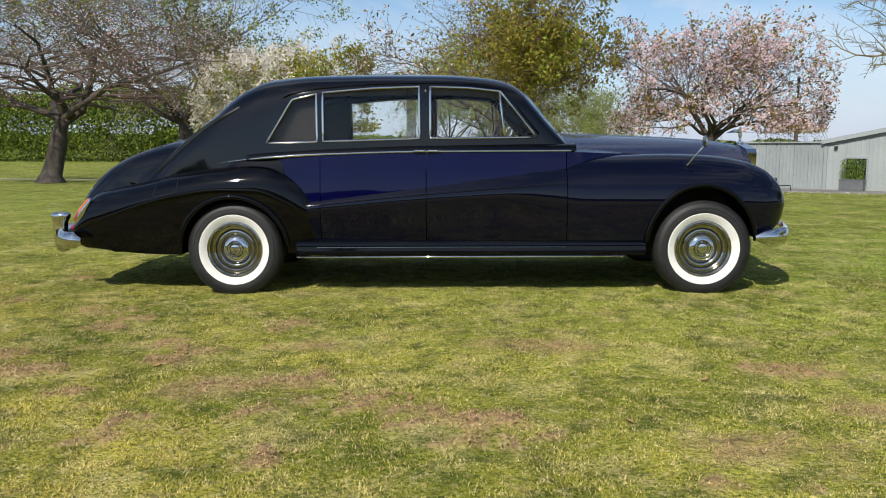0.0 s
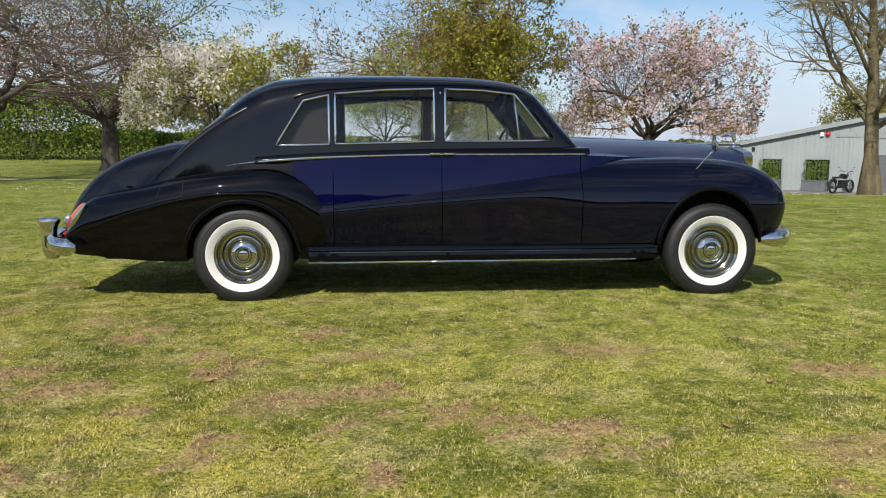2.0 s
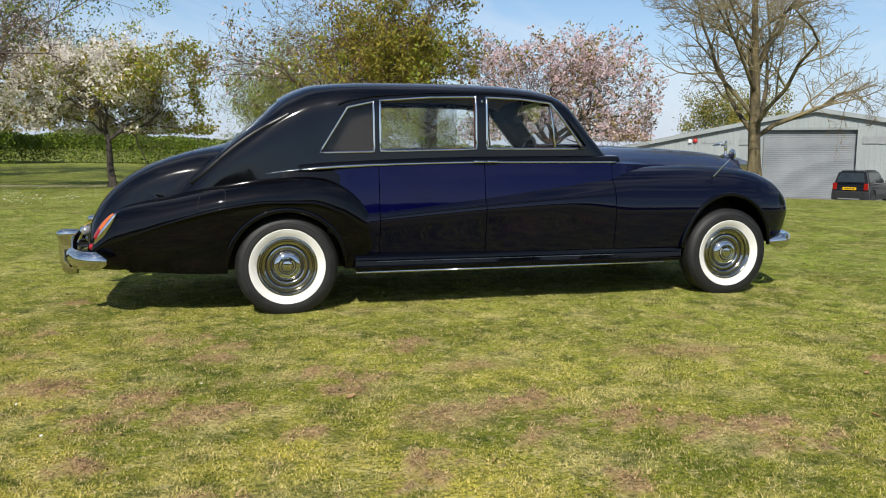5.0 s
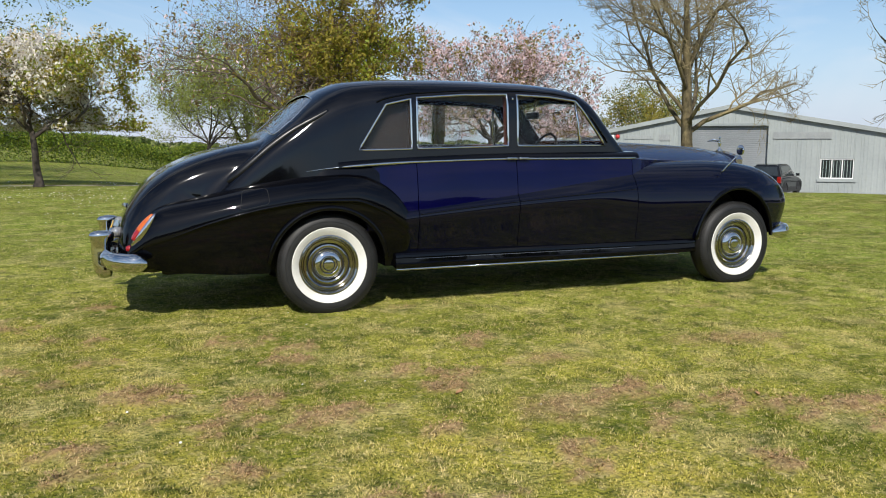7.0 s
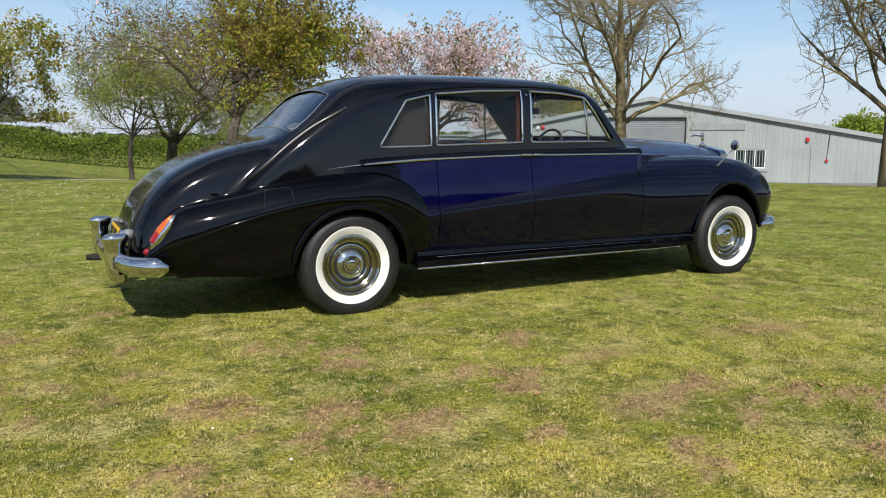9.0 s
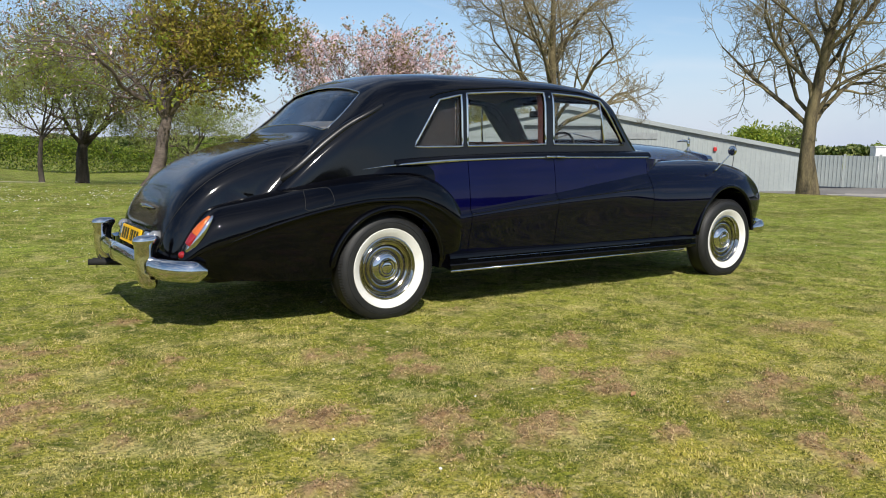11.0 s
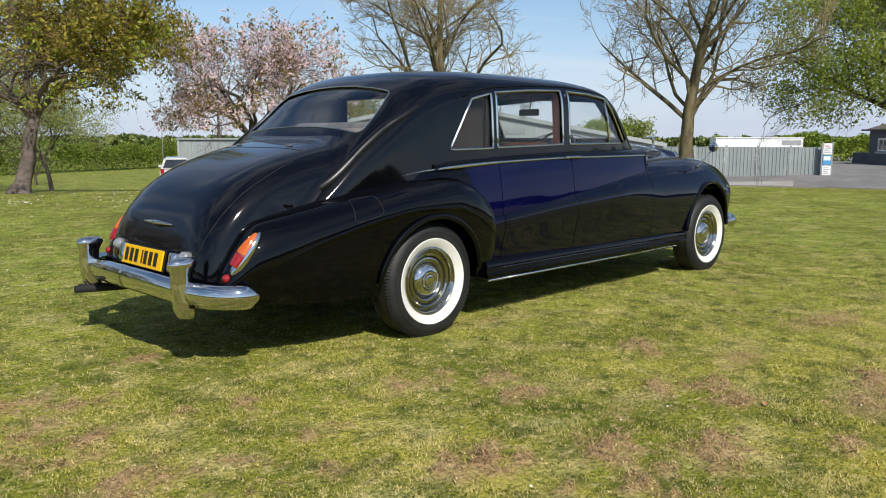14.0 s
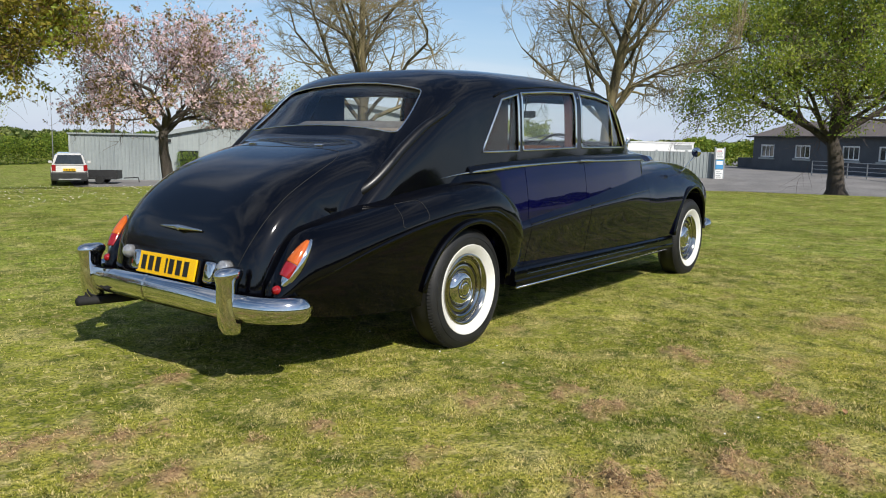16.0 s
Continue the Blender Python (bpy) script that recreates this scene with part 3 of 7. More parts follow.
def petals(name, n, seed):
    """Blossom shed in a loose drift round the cherry trees."""
    r = np.random.default_rng(seed)
    x = r.uniform(-9, 12, n)
    y = 12.4 + 0.4 * np.maximum(0, -x) + r.normal(0, 1.3, n)
    ok = r.uniform(-0.6, 0.9, n) < wobble(x * 0.8, y * 0.8, 35)
    c = np.stack([x[ok], y[ok], ground_z(x[ok], y[ok]) + 0.035], 1)
    n = len(c)
    a, s = r.uniform(0, 6.28, n), r.uniform(0.010, 0.024, n)
    u = np.stack([np.cos(a), np.sin(a), r.uniform(-0.3, 0.3, n)], 1) * s[:, None]
    v = np.stack([-np.sin(a), np.cos(a), r.uniform(-0.3, 0.6, n)], 1) * s[:, None]
    return mesh_of(name, np.stack([c - u, c + v, c + u, c - v], 1).reshape(-1, 3), np.arange(4 * n).reshape(-1, 4), M_P_WHITE)


tagged(new("fallen_petals", petals("fallen_petals", 3400, 9)), "white blossom petals shed on the lawn under the trees", "petals", kind="stuff")
tagged(new("daisies", daisies("daisies", 900, 4)), "small white daisies scattered over the lawn", "daisies", kind="stuff")


def dead_leaf(at, size, turn):
    bm = bmesh.new()
    n = 7
    row = [[bm.verts.new((size * (k / (n - 1) - 0.5), size * 0.28 * math.sin(math.pi * k / (n - 1)) * s, 0.012 * size / 0.06 * (abs(s) + 0.6 * math.sin(2.2 * k / n)))) for s in (-1, 0, 1)] for k in range(n)]
    for a, b in zip(row, row[1:]):
        for k in range(2):
            bm.faces.new((a[k], a[k + 1], b[k + 1], b[k]))
    ob = part("dead_leaf", bm, M_DEADLEAF, None, smooth=True)
    ob.matrix_world = pose(at[0], at[1], gz(*at) + 0.016, 8, -6, turn)
    tagged(ob, "curled dry brown leaf lying on the grass", "leaf", "fallen leaves")


for px, py, s, a in ((0.17, -3.06, 0.048, 20), (1.55, -3.6, 0.040, 75), (2.5, -3.9, 0.038, 140), (3.0, -3.3, 0.04, 10)):
    dead_leaf((px, py), s, a)

# yard in the east, footpath across the lawn
YARD_IN = [(30, -40), (24.0, -6), (21.8, 0.6), (17.3, 3.8), (16.8, 5.6), (23.0, 12.6), (24.6, 19.5), (20.2, 24.3), (15, 23.6), (10, 20.6), (7.0, 19.0), (3.4, 18.6)]
YARD_OUT = [(110, -40), (110, -10), (105, 0), (100, 10), (90, 20), (60, 30), (42, 36), (34, 42), (26, 46), (20, 44), (13.5, 27), (3.4, 20.0)]


def strip_mesh(name, a, b, n, m, lift, mat):
    vs, fs = [], []
    for i in range(n + 1):
        t = i / n * (len(a) - 1)
        k = min(int(t), len(a) - 2)
        f = t - k
        p = Vector((*a[k], 0)).lerp(Vector((*a[k + 1], 0)), f)
        q = Vector((*b[k], 0)).lerp(Vector((*b[k + 1], 0)), f)
        for j in range(m + 1):
            w = p.lerp(q, j / m)
            vs.append((w.x, w.y, gz(w.x, w.y) + (lift if 0 < j else -0.02)))
    for i in range(n):
        for j in range(m):
            c = i * (m + 1) + j
            fs.append((c, c + m + 1, c + m + 2, c + 1))
    return mesh_of(name, vs, fs, mat, smooth=True)


tagged(new("road", strip_mesh("road", YARD_IN, YARD_OUT, 90, 60, 0.03, M_ASPHALT)), "worn grey asphalt yard beside the lawn", "asphalt", kind="structure")
tagged(new("pavement", strip_mesh("pavement", [(18.8, 4.3), (18.0, 5.2), (17.7, 6.2)], [(38.9, 12.0), (38.0, 13.6), (36.6, 16.2)], 16, 40, 0.045, M_CONCRETE)), "pale concrete apron in front of the fence", "concrete", kind="structure")
tagged(new("path", strip_mesh("path", [(-40, 21.4), (-14, 20.6), (-5, 19.2), (0.5, 19.0)], [(-40, 22.1), (-14, 21.3), (-5, 19.75), (0.5, 19.5)], 60, 3, 0.012, M_PATH)), "narrow worn pale path across the lawn", "path", kind="structure")

# ---- buildings and yard ----
def wall_cells(s0, s1, step, top, z0, holes, rib=True):
    """Columns of cladding between s0 and s1 with holes (sa, sb, za, zb) left open. Gives boxes (sa, sb, za, zb at sa, zb at sb)."""
    cuts = sorted({round(v, 3) for v in list(np.arange(s0, s1, step)) + [s1] + [h for q in holes for h in q[:2]]})
    out = []
    for a, b in zip(cuts, cuts[1:]):
        if b - a < 0.02:
            continue
        spans, lo = [], z0
        for h in sorted((h for h in holes if h[0] < (a + b) / 2 < h[1]), key=lambda h: h[2]):
            if h[2] > lo + 0.02:
                spans.append((lo, h[2], h[2]))
            lo = h[3]
        spans.append((lo, top(a), top(b)))
        out += [(a, b, *s) for s in spans]
    return out


def panel_mesh(a, b, z0, za, zb, mat, thick=0.09, ribs=3, proud=0.03):
    """One sheet of profiled cladding: a slab with raised vertical ribs, its top edge sloping."""
    bm = bmesh.new()
    n = ribs * 4
    xs, d = [], []
    for k in range(ribs):
        w = (b - a) / ribs
        for f, o in ((0.0, 0.0), (0.62, 0.0), (0.70, proud), (0.92, proud)):
            xs.append(a + w * (k + f))
            d.append(o)
    xs.append(b - 0.006)
    d.append(0.0)
    rows = []
    for x, o in zip(xs, d):
        t = (x - a) / (b - a)
        zt = za + (zb - za) * t
        rows.append([bm.verts.new(p) for p in ((x, -o, z0), (x, -o, zt), (x, thick, zt), (x, thick, z0))])
    for p, q in zip(rows, rows[1:]):
        for k in range(4):
            bm.faces.new((p[k], q[k], q[(k + 1) % 4], p[(k + 1) % 4]))
    bm.faces.new(rows[0])
    bm.faces.new(rows[-1][::-1])
    bmesh.ops.recalc_face_normals(bm, faces=bm.faces)
    return bm


def window_unit(parent, s0, s1, z0, z1, y=0.0, bars=2, blind=False, frame=0.06, sill=True):
    w = part("window", box_bm(s0, s1, y, y + 0.08, z1 - frame, z1), M_WHITE, parent, "white framed window")
    part("bottom_frame", box_bm(s0, s1, y, y + 0.08, z0, z0 + frame), M_WHITE, w)
    part("side_frame", box_bm(s0, s0 + frame, y, y + 0.08, z0 + frame, z1 - frame), M_WHITE, w)
    part("side_frame", box_bm(s1 - frame, s1, y, y + 0.08, z0 + frame, z1 - frame), M_WHITE, w)
    k = (s1 - s0 - 2 * frame) / (bars + 1)
    for i in range(bars):
        c = s0 + frame + k * (i + 1)
        part("mullion", box_bm(c - 0.025, c + 0.025, y + 0.01, y + 0.075, z0 + frame, z1 - frame), M_WHITE, w)
    for i in range(bars + 1):
        a, b = s0 + frame + k * i + 0.02, s0 + frame + k * (i + 1) - 0.02
        part("pane", box_bm(a, b, y + 0.045, y + 0.06, z0 + frame, z1 - frame), M_DARKGLASS, w)
        if blind:
            for j in range(3):
                c = a + (b - a) * (j + 0.5) / 3
                part("blind_slat", box_bm(c - 0.02, c + 0.014, y + 0.035, y + 0.042, z0 + frame, z1 - frame - 0.03 * (j % 2)), M_BLIND, w)
    if sill:
        part("sill", box_bm(s0 - 0.12, s1 + 0.12, y - 0.10, y + 0.02, z0 - 0.16, z0 - 0.03, 0.01), M_CLAD, w)
    return w


HALL = (20.2, 33.4)
HALL_TURN = math.degrees(math.atan2(-0.671, 0.741))
hall = thing("warehouse", "low pale grey metal-clad warehouse with a shallow gable roof", "building", (*HALL, 0), HALL_TURN)
EAVE_L, APEX_S, APEX_Z, LEN_S, EAVE_R, FLOOR_Z = 1.22, 9.75, 3.15, 22.3, 0.92, -1.5


def gable(s):
    return EAVE_L + (APEX_Z - EAVE_L) * s / APEX_S if s < APEX_S else APEX_Z + (EAVE_R - APEX_Z) * (s - APEX_S) / (LEN_S - APEX_S)


HOLES = [(7.35, 11.62, FLOOR_Z, 2.20), (14.10, 15.62, -0.46, 0.52), (0.95, 1.95, FLOOR_Z, 0.42), (3.05, 4.2, FLOOR_Z, 0.42), (6.3, 7.1, FLOOR_Z, 0.62)]
for a, b, z0, za, zb in wall_cells(0, LEN_S, 1.0, gable, FLOOR_Z, HOLES):
    part("cladding_panel", panel_mesh(a, b, z0, za, zb, M_CLAD, ribs=4 if b - a > 0.6 else 1, proud=0.009), M_CLAD, hall)
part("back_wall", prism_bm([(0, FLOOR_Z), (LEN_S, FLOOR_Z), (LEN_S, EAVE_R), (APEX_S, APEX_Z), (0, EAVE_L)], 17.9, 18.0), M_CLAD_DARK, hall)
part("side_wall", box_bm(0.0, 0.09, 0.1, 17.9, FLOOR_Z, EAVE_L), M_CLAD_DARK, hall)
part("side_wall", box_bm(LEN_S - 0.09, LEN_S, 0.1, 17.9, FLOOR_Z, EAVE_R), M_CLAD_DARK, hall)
for s0, s1 in ((-0.15, APEX_S), (APEX_S, LEN_S + 0.15)):
    za, zb = gable(max(0, s0)) - (0.03 if s0 < 0 else 0), gable(min(LEN_S, s1)) - (0.03 if s1 > LEN_S else 0)
    part("roof", prism_bm([(s0, za + 0.01), (s1, zb + 0.01), (s1, zb + 0.10), (s0, za + 0.10)], -0.18, 18.2), M_ROOF, hall, "grey sheet roof slope")
    part("verge_trim", prism_bm([(s0, za - 0.10), (s1, zb - 0.10), (s1, zb + 0.115), (s0, za + 0.115)], -0.22, -0.185), M_CLAD, hall)
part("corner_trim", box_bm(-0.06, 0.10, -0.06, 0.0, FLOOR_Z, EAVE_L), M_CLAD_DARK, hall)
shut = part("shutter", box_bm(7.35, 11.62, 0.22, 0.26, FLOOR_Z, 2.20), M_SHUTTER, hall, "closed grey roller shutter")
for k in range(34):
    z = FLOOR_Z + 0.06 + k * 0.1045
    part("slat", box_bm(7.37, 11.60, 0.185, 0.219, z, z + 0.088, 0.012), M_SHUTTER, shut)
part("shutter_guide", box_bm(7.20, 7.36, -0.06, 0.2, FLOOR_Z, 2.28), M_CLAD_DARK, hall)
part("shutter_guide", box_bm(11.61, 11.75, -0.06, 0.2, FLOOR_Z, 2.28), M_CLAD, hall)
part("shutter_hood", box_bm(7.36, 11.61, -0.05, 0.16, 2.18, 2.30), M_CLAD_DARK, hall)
window_unit(hall, 14.10, 15.62, -0.46, 0.52, 0.03, 2, True, 0.05)
for a, b in ((0.95, 1.95), (3.05, 4.2)):
    part("blocked_window", box_bm(a, b, 0.05, 0.09, FLOOR_Z, 0.42), M_DARKGLASS, hall, "dark glazed opening")
    part("opening_frame", add_box(add_box(box_bm(a - 0.03, a + 0.03, -0.035, 0.05, FLOOR_Z, 0.45), b - 0.03, b + 0.03, -0.035, 0.05, FLOOR_Z, 0.45), a + 0.03, b - 0.03, -0.03, 0.05, 0.38, 0.45), M_CLAD_DARK, hall)
part("door", box_bm(6.32, 7.08, 0.02, 0.07, FLOOR_Z, 0.60), M_PLANTER, hall, "dark grey side door")
for a, b, z0, z1, n in ((11.85, 14.55, 1.50, 1.86, 40), (6.2, 6.8, 1.42, 1.74, 9)):
    v = part("vent", box_bm(a, b, -0.045, -0.031, z0, z1), M_VENT, hall, "grey louvred vent panel")
    for k in range(n):
        c = a + (b - a) * (k + 0.5) / n
        part("louvre", box_bm(c - 0.018, c + 0.012, -0.062, -0.046, z0 + 0.03, z1 - 0.03), M_VENT, v)
lettering = part("faded_sign", box_bm(4.4, 5.9, -0.034, -0.031, 1.50, 1.72), M_CLAD, hall, "faded unreadable sign panel")
for k in range(9):
    part("faded_bar", box_bm(4.47 + k * 0.155, 4.58 + k * 0.155, -0.038, -0.0345, 1.54, 1.68), M_VENT, lettering)
part("alarm_box", revolve_bm([(0.001, -0.15), (0.06, -0.14), (0.10, -0.11), (0.115, -0.06), (0.12, -0.031)], "Y", 18, (4.02, 0, 1.64)), M_REDBOX, hall, "red domed alarm bell", smooth=True)
part("alarm_strobe", box_bm(3.68, 3.84, -0.12, -0.031, 1.53, 1.73, 0.02), M_WHITE, hall)
part("lamp_box", box_bm(0.42, 0.58, -0.12, -0.031, 0.83, 0.99, 0.02), M_PLASTIC, hall)
part("red_box", box_bm(17.48, 17.64, -0.14, -0.031, 0.92, 1.15, 0.03), M_REDBOX, hall, "red fire call box")
part("red_box", box_bm(18.44, 18.57, -0.14, -0.031, -0.10, 0.04, 0.03), M_REDBOX, hall, "small red box below a conduit")
part("conduit", tube_bm([(18.60, -0.05, 1.33), (18.55, -0.05, 0.7), (18.50, -0.05, 0.04)], 0.016, 6), M_PLASTIC, hall)
part("service_door", box_bm(17.75, 18.75, -0.042, -0.031, -1.15, 0.75), M_CLAD, hall, "pale flush service door")
part("plinth", box_bm(0.1, 7.2, -0.07, -0.031, FLOOR_Z, -1.16), M_CONCRETE, hall)
part("plinth", box_bm(11.76, LEN_S, -0.07, -0.031, FLOOR_Z, -1.28), M_CONCRETE, hall)

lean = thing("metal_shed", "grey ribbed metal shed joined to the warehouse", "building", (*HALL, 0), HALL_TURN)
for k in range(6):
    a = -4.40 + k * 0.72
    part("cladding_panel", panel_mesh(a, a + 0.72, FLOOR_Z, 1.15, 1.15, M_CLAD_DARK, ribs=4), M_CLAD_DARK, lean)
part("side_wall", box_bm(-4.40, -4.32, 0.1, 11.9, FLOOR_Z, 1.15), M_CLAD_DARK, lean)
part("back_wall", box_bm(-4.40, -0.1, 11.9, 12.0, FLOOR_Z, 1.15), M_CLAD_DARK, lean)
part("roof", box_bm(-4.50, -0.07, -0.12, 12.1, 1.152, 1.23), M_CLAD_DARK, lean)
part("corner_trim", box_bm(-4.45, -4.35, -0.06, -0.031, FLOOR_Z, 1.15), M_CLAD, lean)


def planter(s):
    x, y = HALL[0] + 0.741 * s + 0.671 * -0.45, HALL[1] - 0.671 * s + 0.741 * -0.45
    p = thing("planter", "grey trough planter with a clipped green bamboo screen", "planter", (x, y, gz(x, y) + 0.03), HALL_TURN, "planters by the wall")
    bm = box_bm(-0.55, 0.55, -0.22, 0.22, 0.0, 0.52, 0.02)
    part("trough", bm, M_PLANTER, p)
    part("rim", add_box(add_box(box_bm(-0.57, 0.57, -0.24, -0.2, 0.5, 0.55), -0.57, 0.57, 0.2, 0.24, 0.5, 0.55), -0.57, -0.53, -0.2, 0.2, 0.5, 0.55), M_PLANTER, p)
    r = np.random.default_rng(int(s * 10))
    bm = bmesh.new()
    for k in range(26):
        x0, y0 = r.uniform(-0.5, 0.5), r.uniform(-0.15, 0.15)
        tube_bm([(x0, y0, 0.5), (x0 + r.uniform(-0.04, 0.04), y0, 1.0), (x0 + r.uniform(-0.06, 0.06), y0 + 0.02, r.uniform(1.25, 1.5))], 0.008, 4, bm)
    part("stem", bm, M_L_HEDGE, p)
    vs, fs = [], []
    for k in range(520):
        c = Vector((r.uniform(-0.56, 0.56), r.uniform(-0.2, 0.2), r.uniform(0.56, 1.52)))
        a, b = Vector(r.normal(size=3)).normalized() * 0.06, Vector(r.normal(size=3)).normalized() * 0.025
        i = len(vs)
        vs += [c - a, c + b, c + a, c - b]
        fs.append((i, i + 1, i + 2, i + 3))
    piece("foliage", mesh_of("foliage", vs, fs, M_L_HEDGE), p)


for s in (1.45, 3.62):
    planter(s)


def along(s, off):
    x, y = HALL[0] + 0.741 * s - 0.671 * off, HALL[1] - 0.671 * s - 0.741 * off
    return x, y


def wheel_small(parent, x, y, r, w=0.2):
    t = part("wheel", revolve_bm([(r * 0.62, -w / 2), (r * 0.93, -w / 2), (r, -w * 0.3), (r, w * 0.3), (r * 0.93, w / 2), (r * 0.62, w / 2)], "Y", 24, (x, y, r)), M_TYRE, parent, "black tyre", sharp=40)
    part("rim", revolve_bm([(r * 0.15, -w * 0.38), (r * 0.25, -w * 0.45), (r * 0.55, -w * 0.36), (r * 0.62, -w * 0.48), (r * 0.62, w * 0.48), (r * 0.55, w * 0.36), (r * 0.25, w * 0.45), (r * 0.15, w * 0.38)], "Y", 20, (x, y, r)), M_METAL, t, "silver alloy rim", sharp=40)


def small_car(label, at, rz, paint, length, width, height, plate_mat, tall_tail):
    """A parked hatchback-like car, nose towards +x."""
    c = thing("parked_car", label, "car", at, rz)
    L, W, H = length, width, height

    def slab(outline, half, name, mat, tuck=0.0, zt=1.0):
        bm = prism_bm([(p[0] * L, p[1] * H) for p in outline], -half, half)
        for v in bm.verts:
            if v.co.z > zt * H:
                v.co.y *= 1 - tuck * (v.co.z / H - zt) / (1 - zt)
        bmesh.ops.bevel(bm, geom=list(bm.edges), offset=0.075, segments=3, affect="EDGES", clamp_overlap=True)
        return part(name, bm, mat, c, sharp=35)
    slab([(-0.5, 0.22), (-0.49, 0.50), (-0.478, 0.62), (0.17, 0.62), (0.40, 0.54), (0.49, 0.44), (0.5, 0.22), (0.43, 0.13), (-0.44, 0.13)], W / 2, "body", paint)
    slab([(-0.478, 0.58), (-0.45 if tall_tail else -0.40, 0.965), (-0.32, 1.0), (0.03, 0.985), (0.21, 0.60)], W / 2 - 0.03, "cabin", paint, 0.26, 0.6)
    gl = prism_bm([(-0.40 * L, 0.65 * H), (-0.375 * L, 0.90 * H), (-0.30 * L, 0.925 * H), (0.02 * L, 0.915 * H), (0.155 * L, 0.65 * H)], -W / 2 + 0.03, W / 2 - 0.03)
    for v in gl.verts:
        v.co.y *= 1.012 - 0.26 * max(0, v.co.z / H - 0.6) / 0.4
    part("side_glass", gl, M_DARKGLASS, c, "dark side windows")
    xb = -0.478 * L
    gb = bmesh.new()
    top = -0.45 if tall_tail else -0.40
    q = [(xb - 0.012 + 0.03 * (top + 0.478) * L, -W * 0.40, 0.66 * H), (xb - 0.012 + 0.03 * (top + 0.478) * L, W * 0.40, 0.66 * H), ((top + 0.001) * L - 0.03, W * 0.30, 0.92 * H), ((top + 0.001) * L - 0.03, -W * 0.33, 0.92 * H)]
    f = [gb.verts.new(p) for p in q] + [gb.verts.new((p[0] + 0.06, p[1], p[2])) for p in q]
    for k in ((0, 1, 2, 3), (7, 6, 5, 4), (0, 4, 5, 1), (1, 5, 6, 2), (2, 6, 7, 3), (3, 7, 4, 0)):
        gb.faces.new([f[i] for i in k])
    part("rear_window", gb, M_DARKGLASS, c)
    for s in (-1, 1):
        part("tail_lamp", box_bm(-0.50 * L - 0.005, -0.47 * L, s * W * 0.43 - 0.10, s * W * 0.43 + 0.07, 0.44 * H, 0.63 * H, 0.02), M_RED, c)
        part("wing_mirror", box_bm(0.13 * L, 0.16 * L, s * (W / 2 + 0.09) - 0.08, s * (W / 2 + 0.09) + 0.08, 0.62 * H, 0.70 * H, 0.02), paint, c)
        for x in (-0.30, 0.31):
            wheel_small(c, x * L, s * (W / 2 - 0.09), 0.205 * H)
            part("arch_trim", tube_bm([(x * L + 0.25 * H * math.cos(a), s * (W / 2 + 0.005), 0.205 * H + 0.25 * H * math.sin(a)) for a in np.linspace(0, math.pi, 9)], 0.03, 6), M_PLASTIC, c)
    part("rear_bumper", box_bm(-0.513 * L, -0.45 * L, -W * 0.495, W * 0.495, 0.15 * H, 0.41 * H, 0.05), M_PLASTIC, c)
    part("side_cladding", box_bm(-0.46 * L, 0.46 * L, -W / 2 - 0.012, W / 2 + 0.012, 0.14 * H, 0.30 * H, 0.03), M_PLASTIC, c)
    part("skid_plate", box_bm(-0.5165 * L, -0.50 * L, -W * 0.30, W * 0.30, 0.17 * H, 0.205 * H, 0.01), M_METAL, c)
    pl = part("number_plate", box_bm(-0.5165 * L, -0.485 * L, -0.26, 0.26, 0.43 * H + 0.02, 0.43 * H + 0.13), plate_mat, c)
    for k in range(7):
        part("plate_bar", box_bm(-0.5165 * L - 0.004, -0.5165 * L - 0.001, -0.21 + k * 0.062, -0.17 + k * 0.062, 0.43 * H + 0.04, 0.43 * H + 0.11), M_BLACKMARK, pl)
    return c


px, py = 15.35, 33.4
small_car("silver-white compact SUV parked on the asphalt", (px, py, gz(px, py) + 0.035), 62, M_SUV_WHITE, 3.8, 1.52, 1.50, M_YELLOW, True)
px, py = along(12.0, 3.4)
small_car("dark grey estate car parked by the warehouse", (px, py, gz(px, py) + 0.035), 31, M_CAR_GREY, 3.7, 1.46, 1.52, M_YELLOW, True)

# low dark trailer beside the silver car
px, py = 16.45, 32.6
tr = thing("trailer", "low black flat-bed trailer standing on the asphalt", "trailer", (px, py, gz(px, py) + 0.035), HALL_TURN)
part("bed", box_bm(-0.85, 0.85, -0.6, 0.6, 0.22, 0.30, 0.01), M_PLASTIC, tr)
for a in (-0.6, 0.57):
    part("side_board", box_bm(-0.85, 0.85, a, a + 0.03, 0.302, 0.62, 0.008), M_PLASTIC, tr)
for a in (-0.85, 0.82):
    part("end_board", box_bm(a, a + 0.03, -0.57, 0.57, 0.302, 0.62, 0.008), M_PLASTIC, tr)
for s in (-1, 1):
    wheel_small(tr, 0.1, s * 0.68, 0.2, 0.12)
part("drawbar", tube_bm([(1.05, 0, 0.26), (1.7, 0, 0.3), (1.75, 0, 0.06)], 0.03, 6), M_PLASTIC, tr)


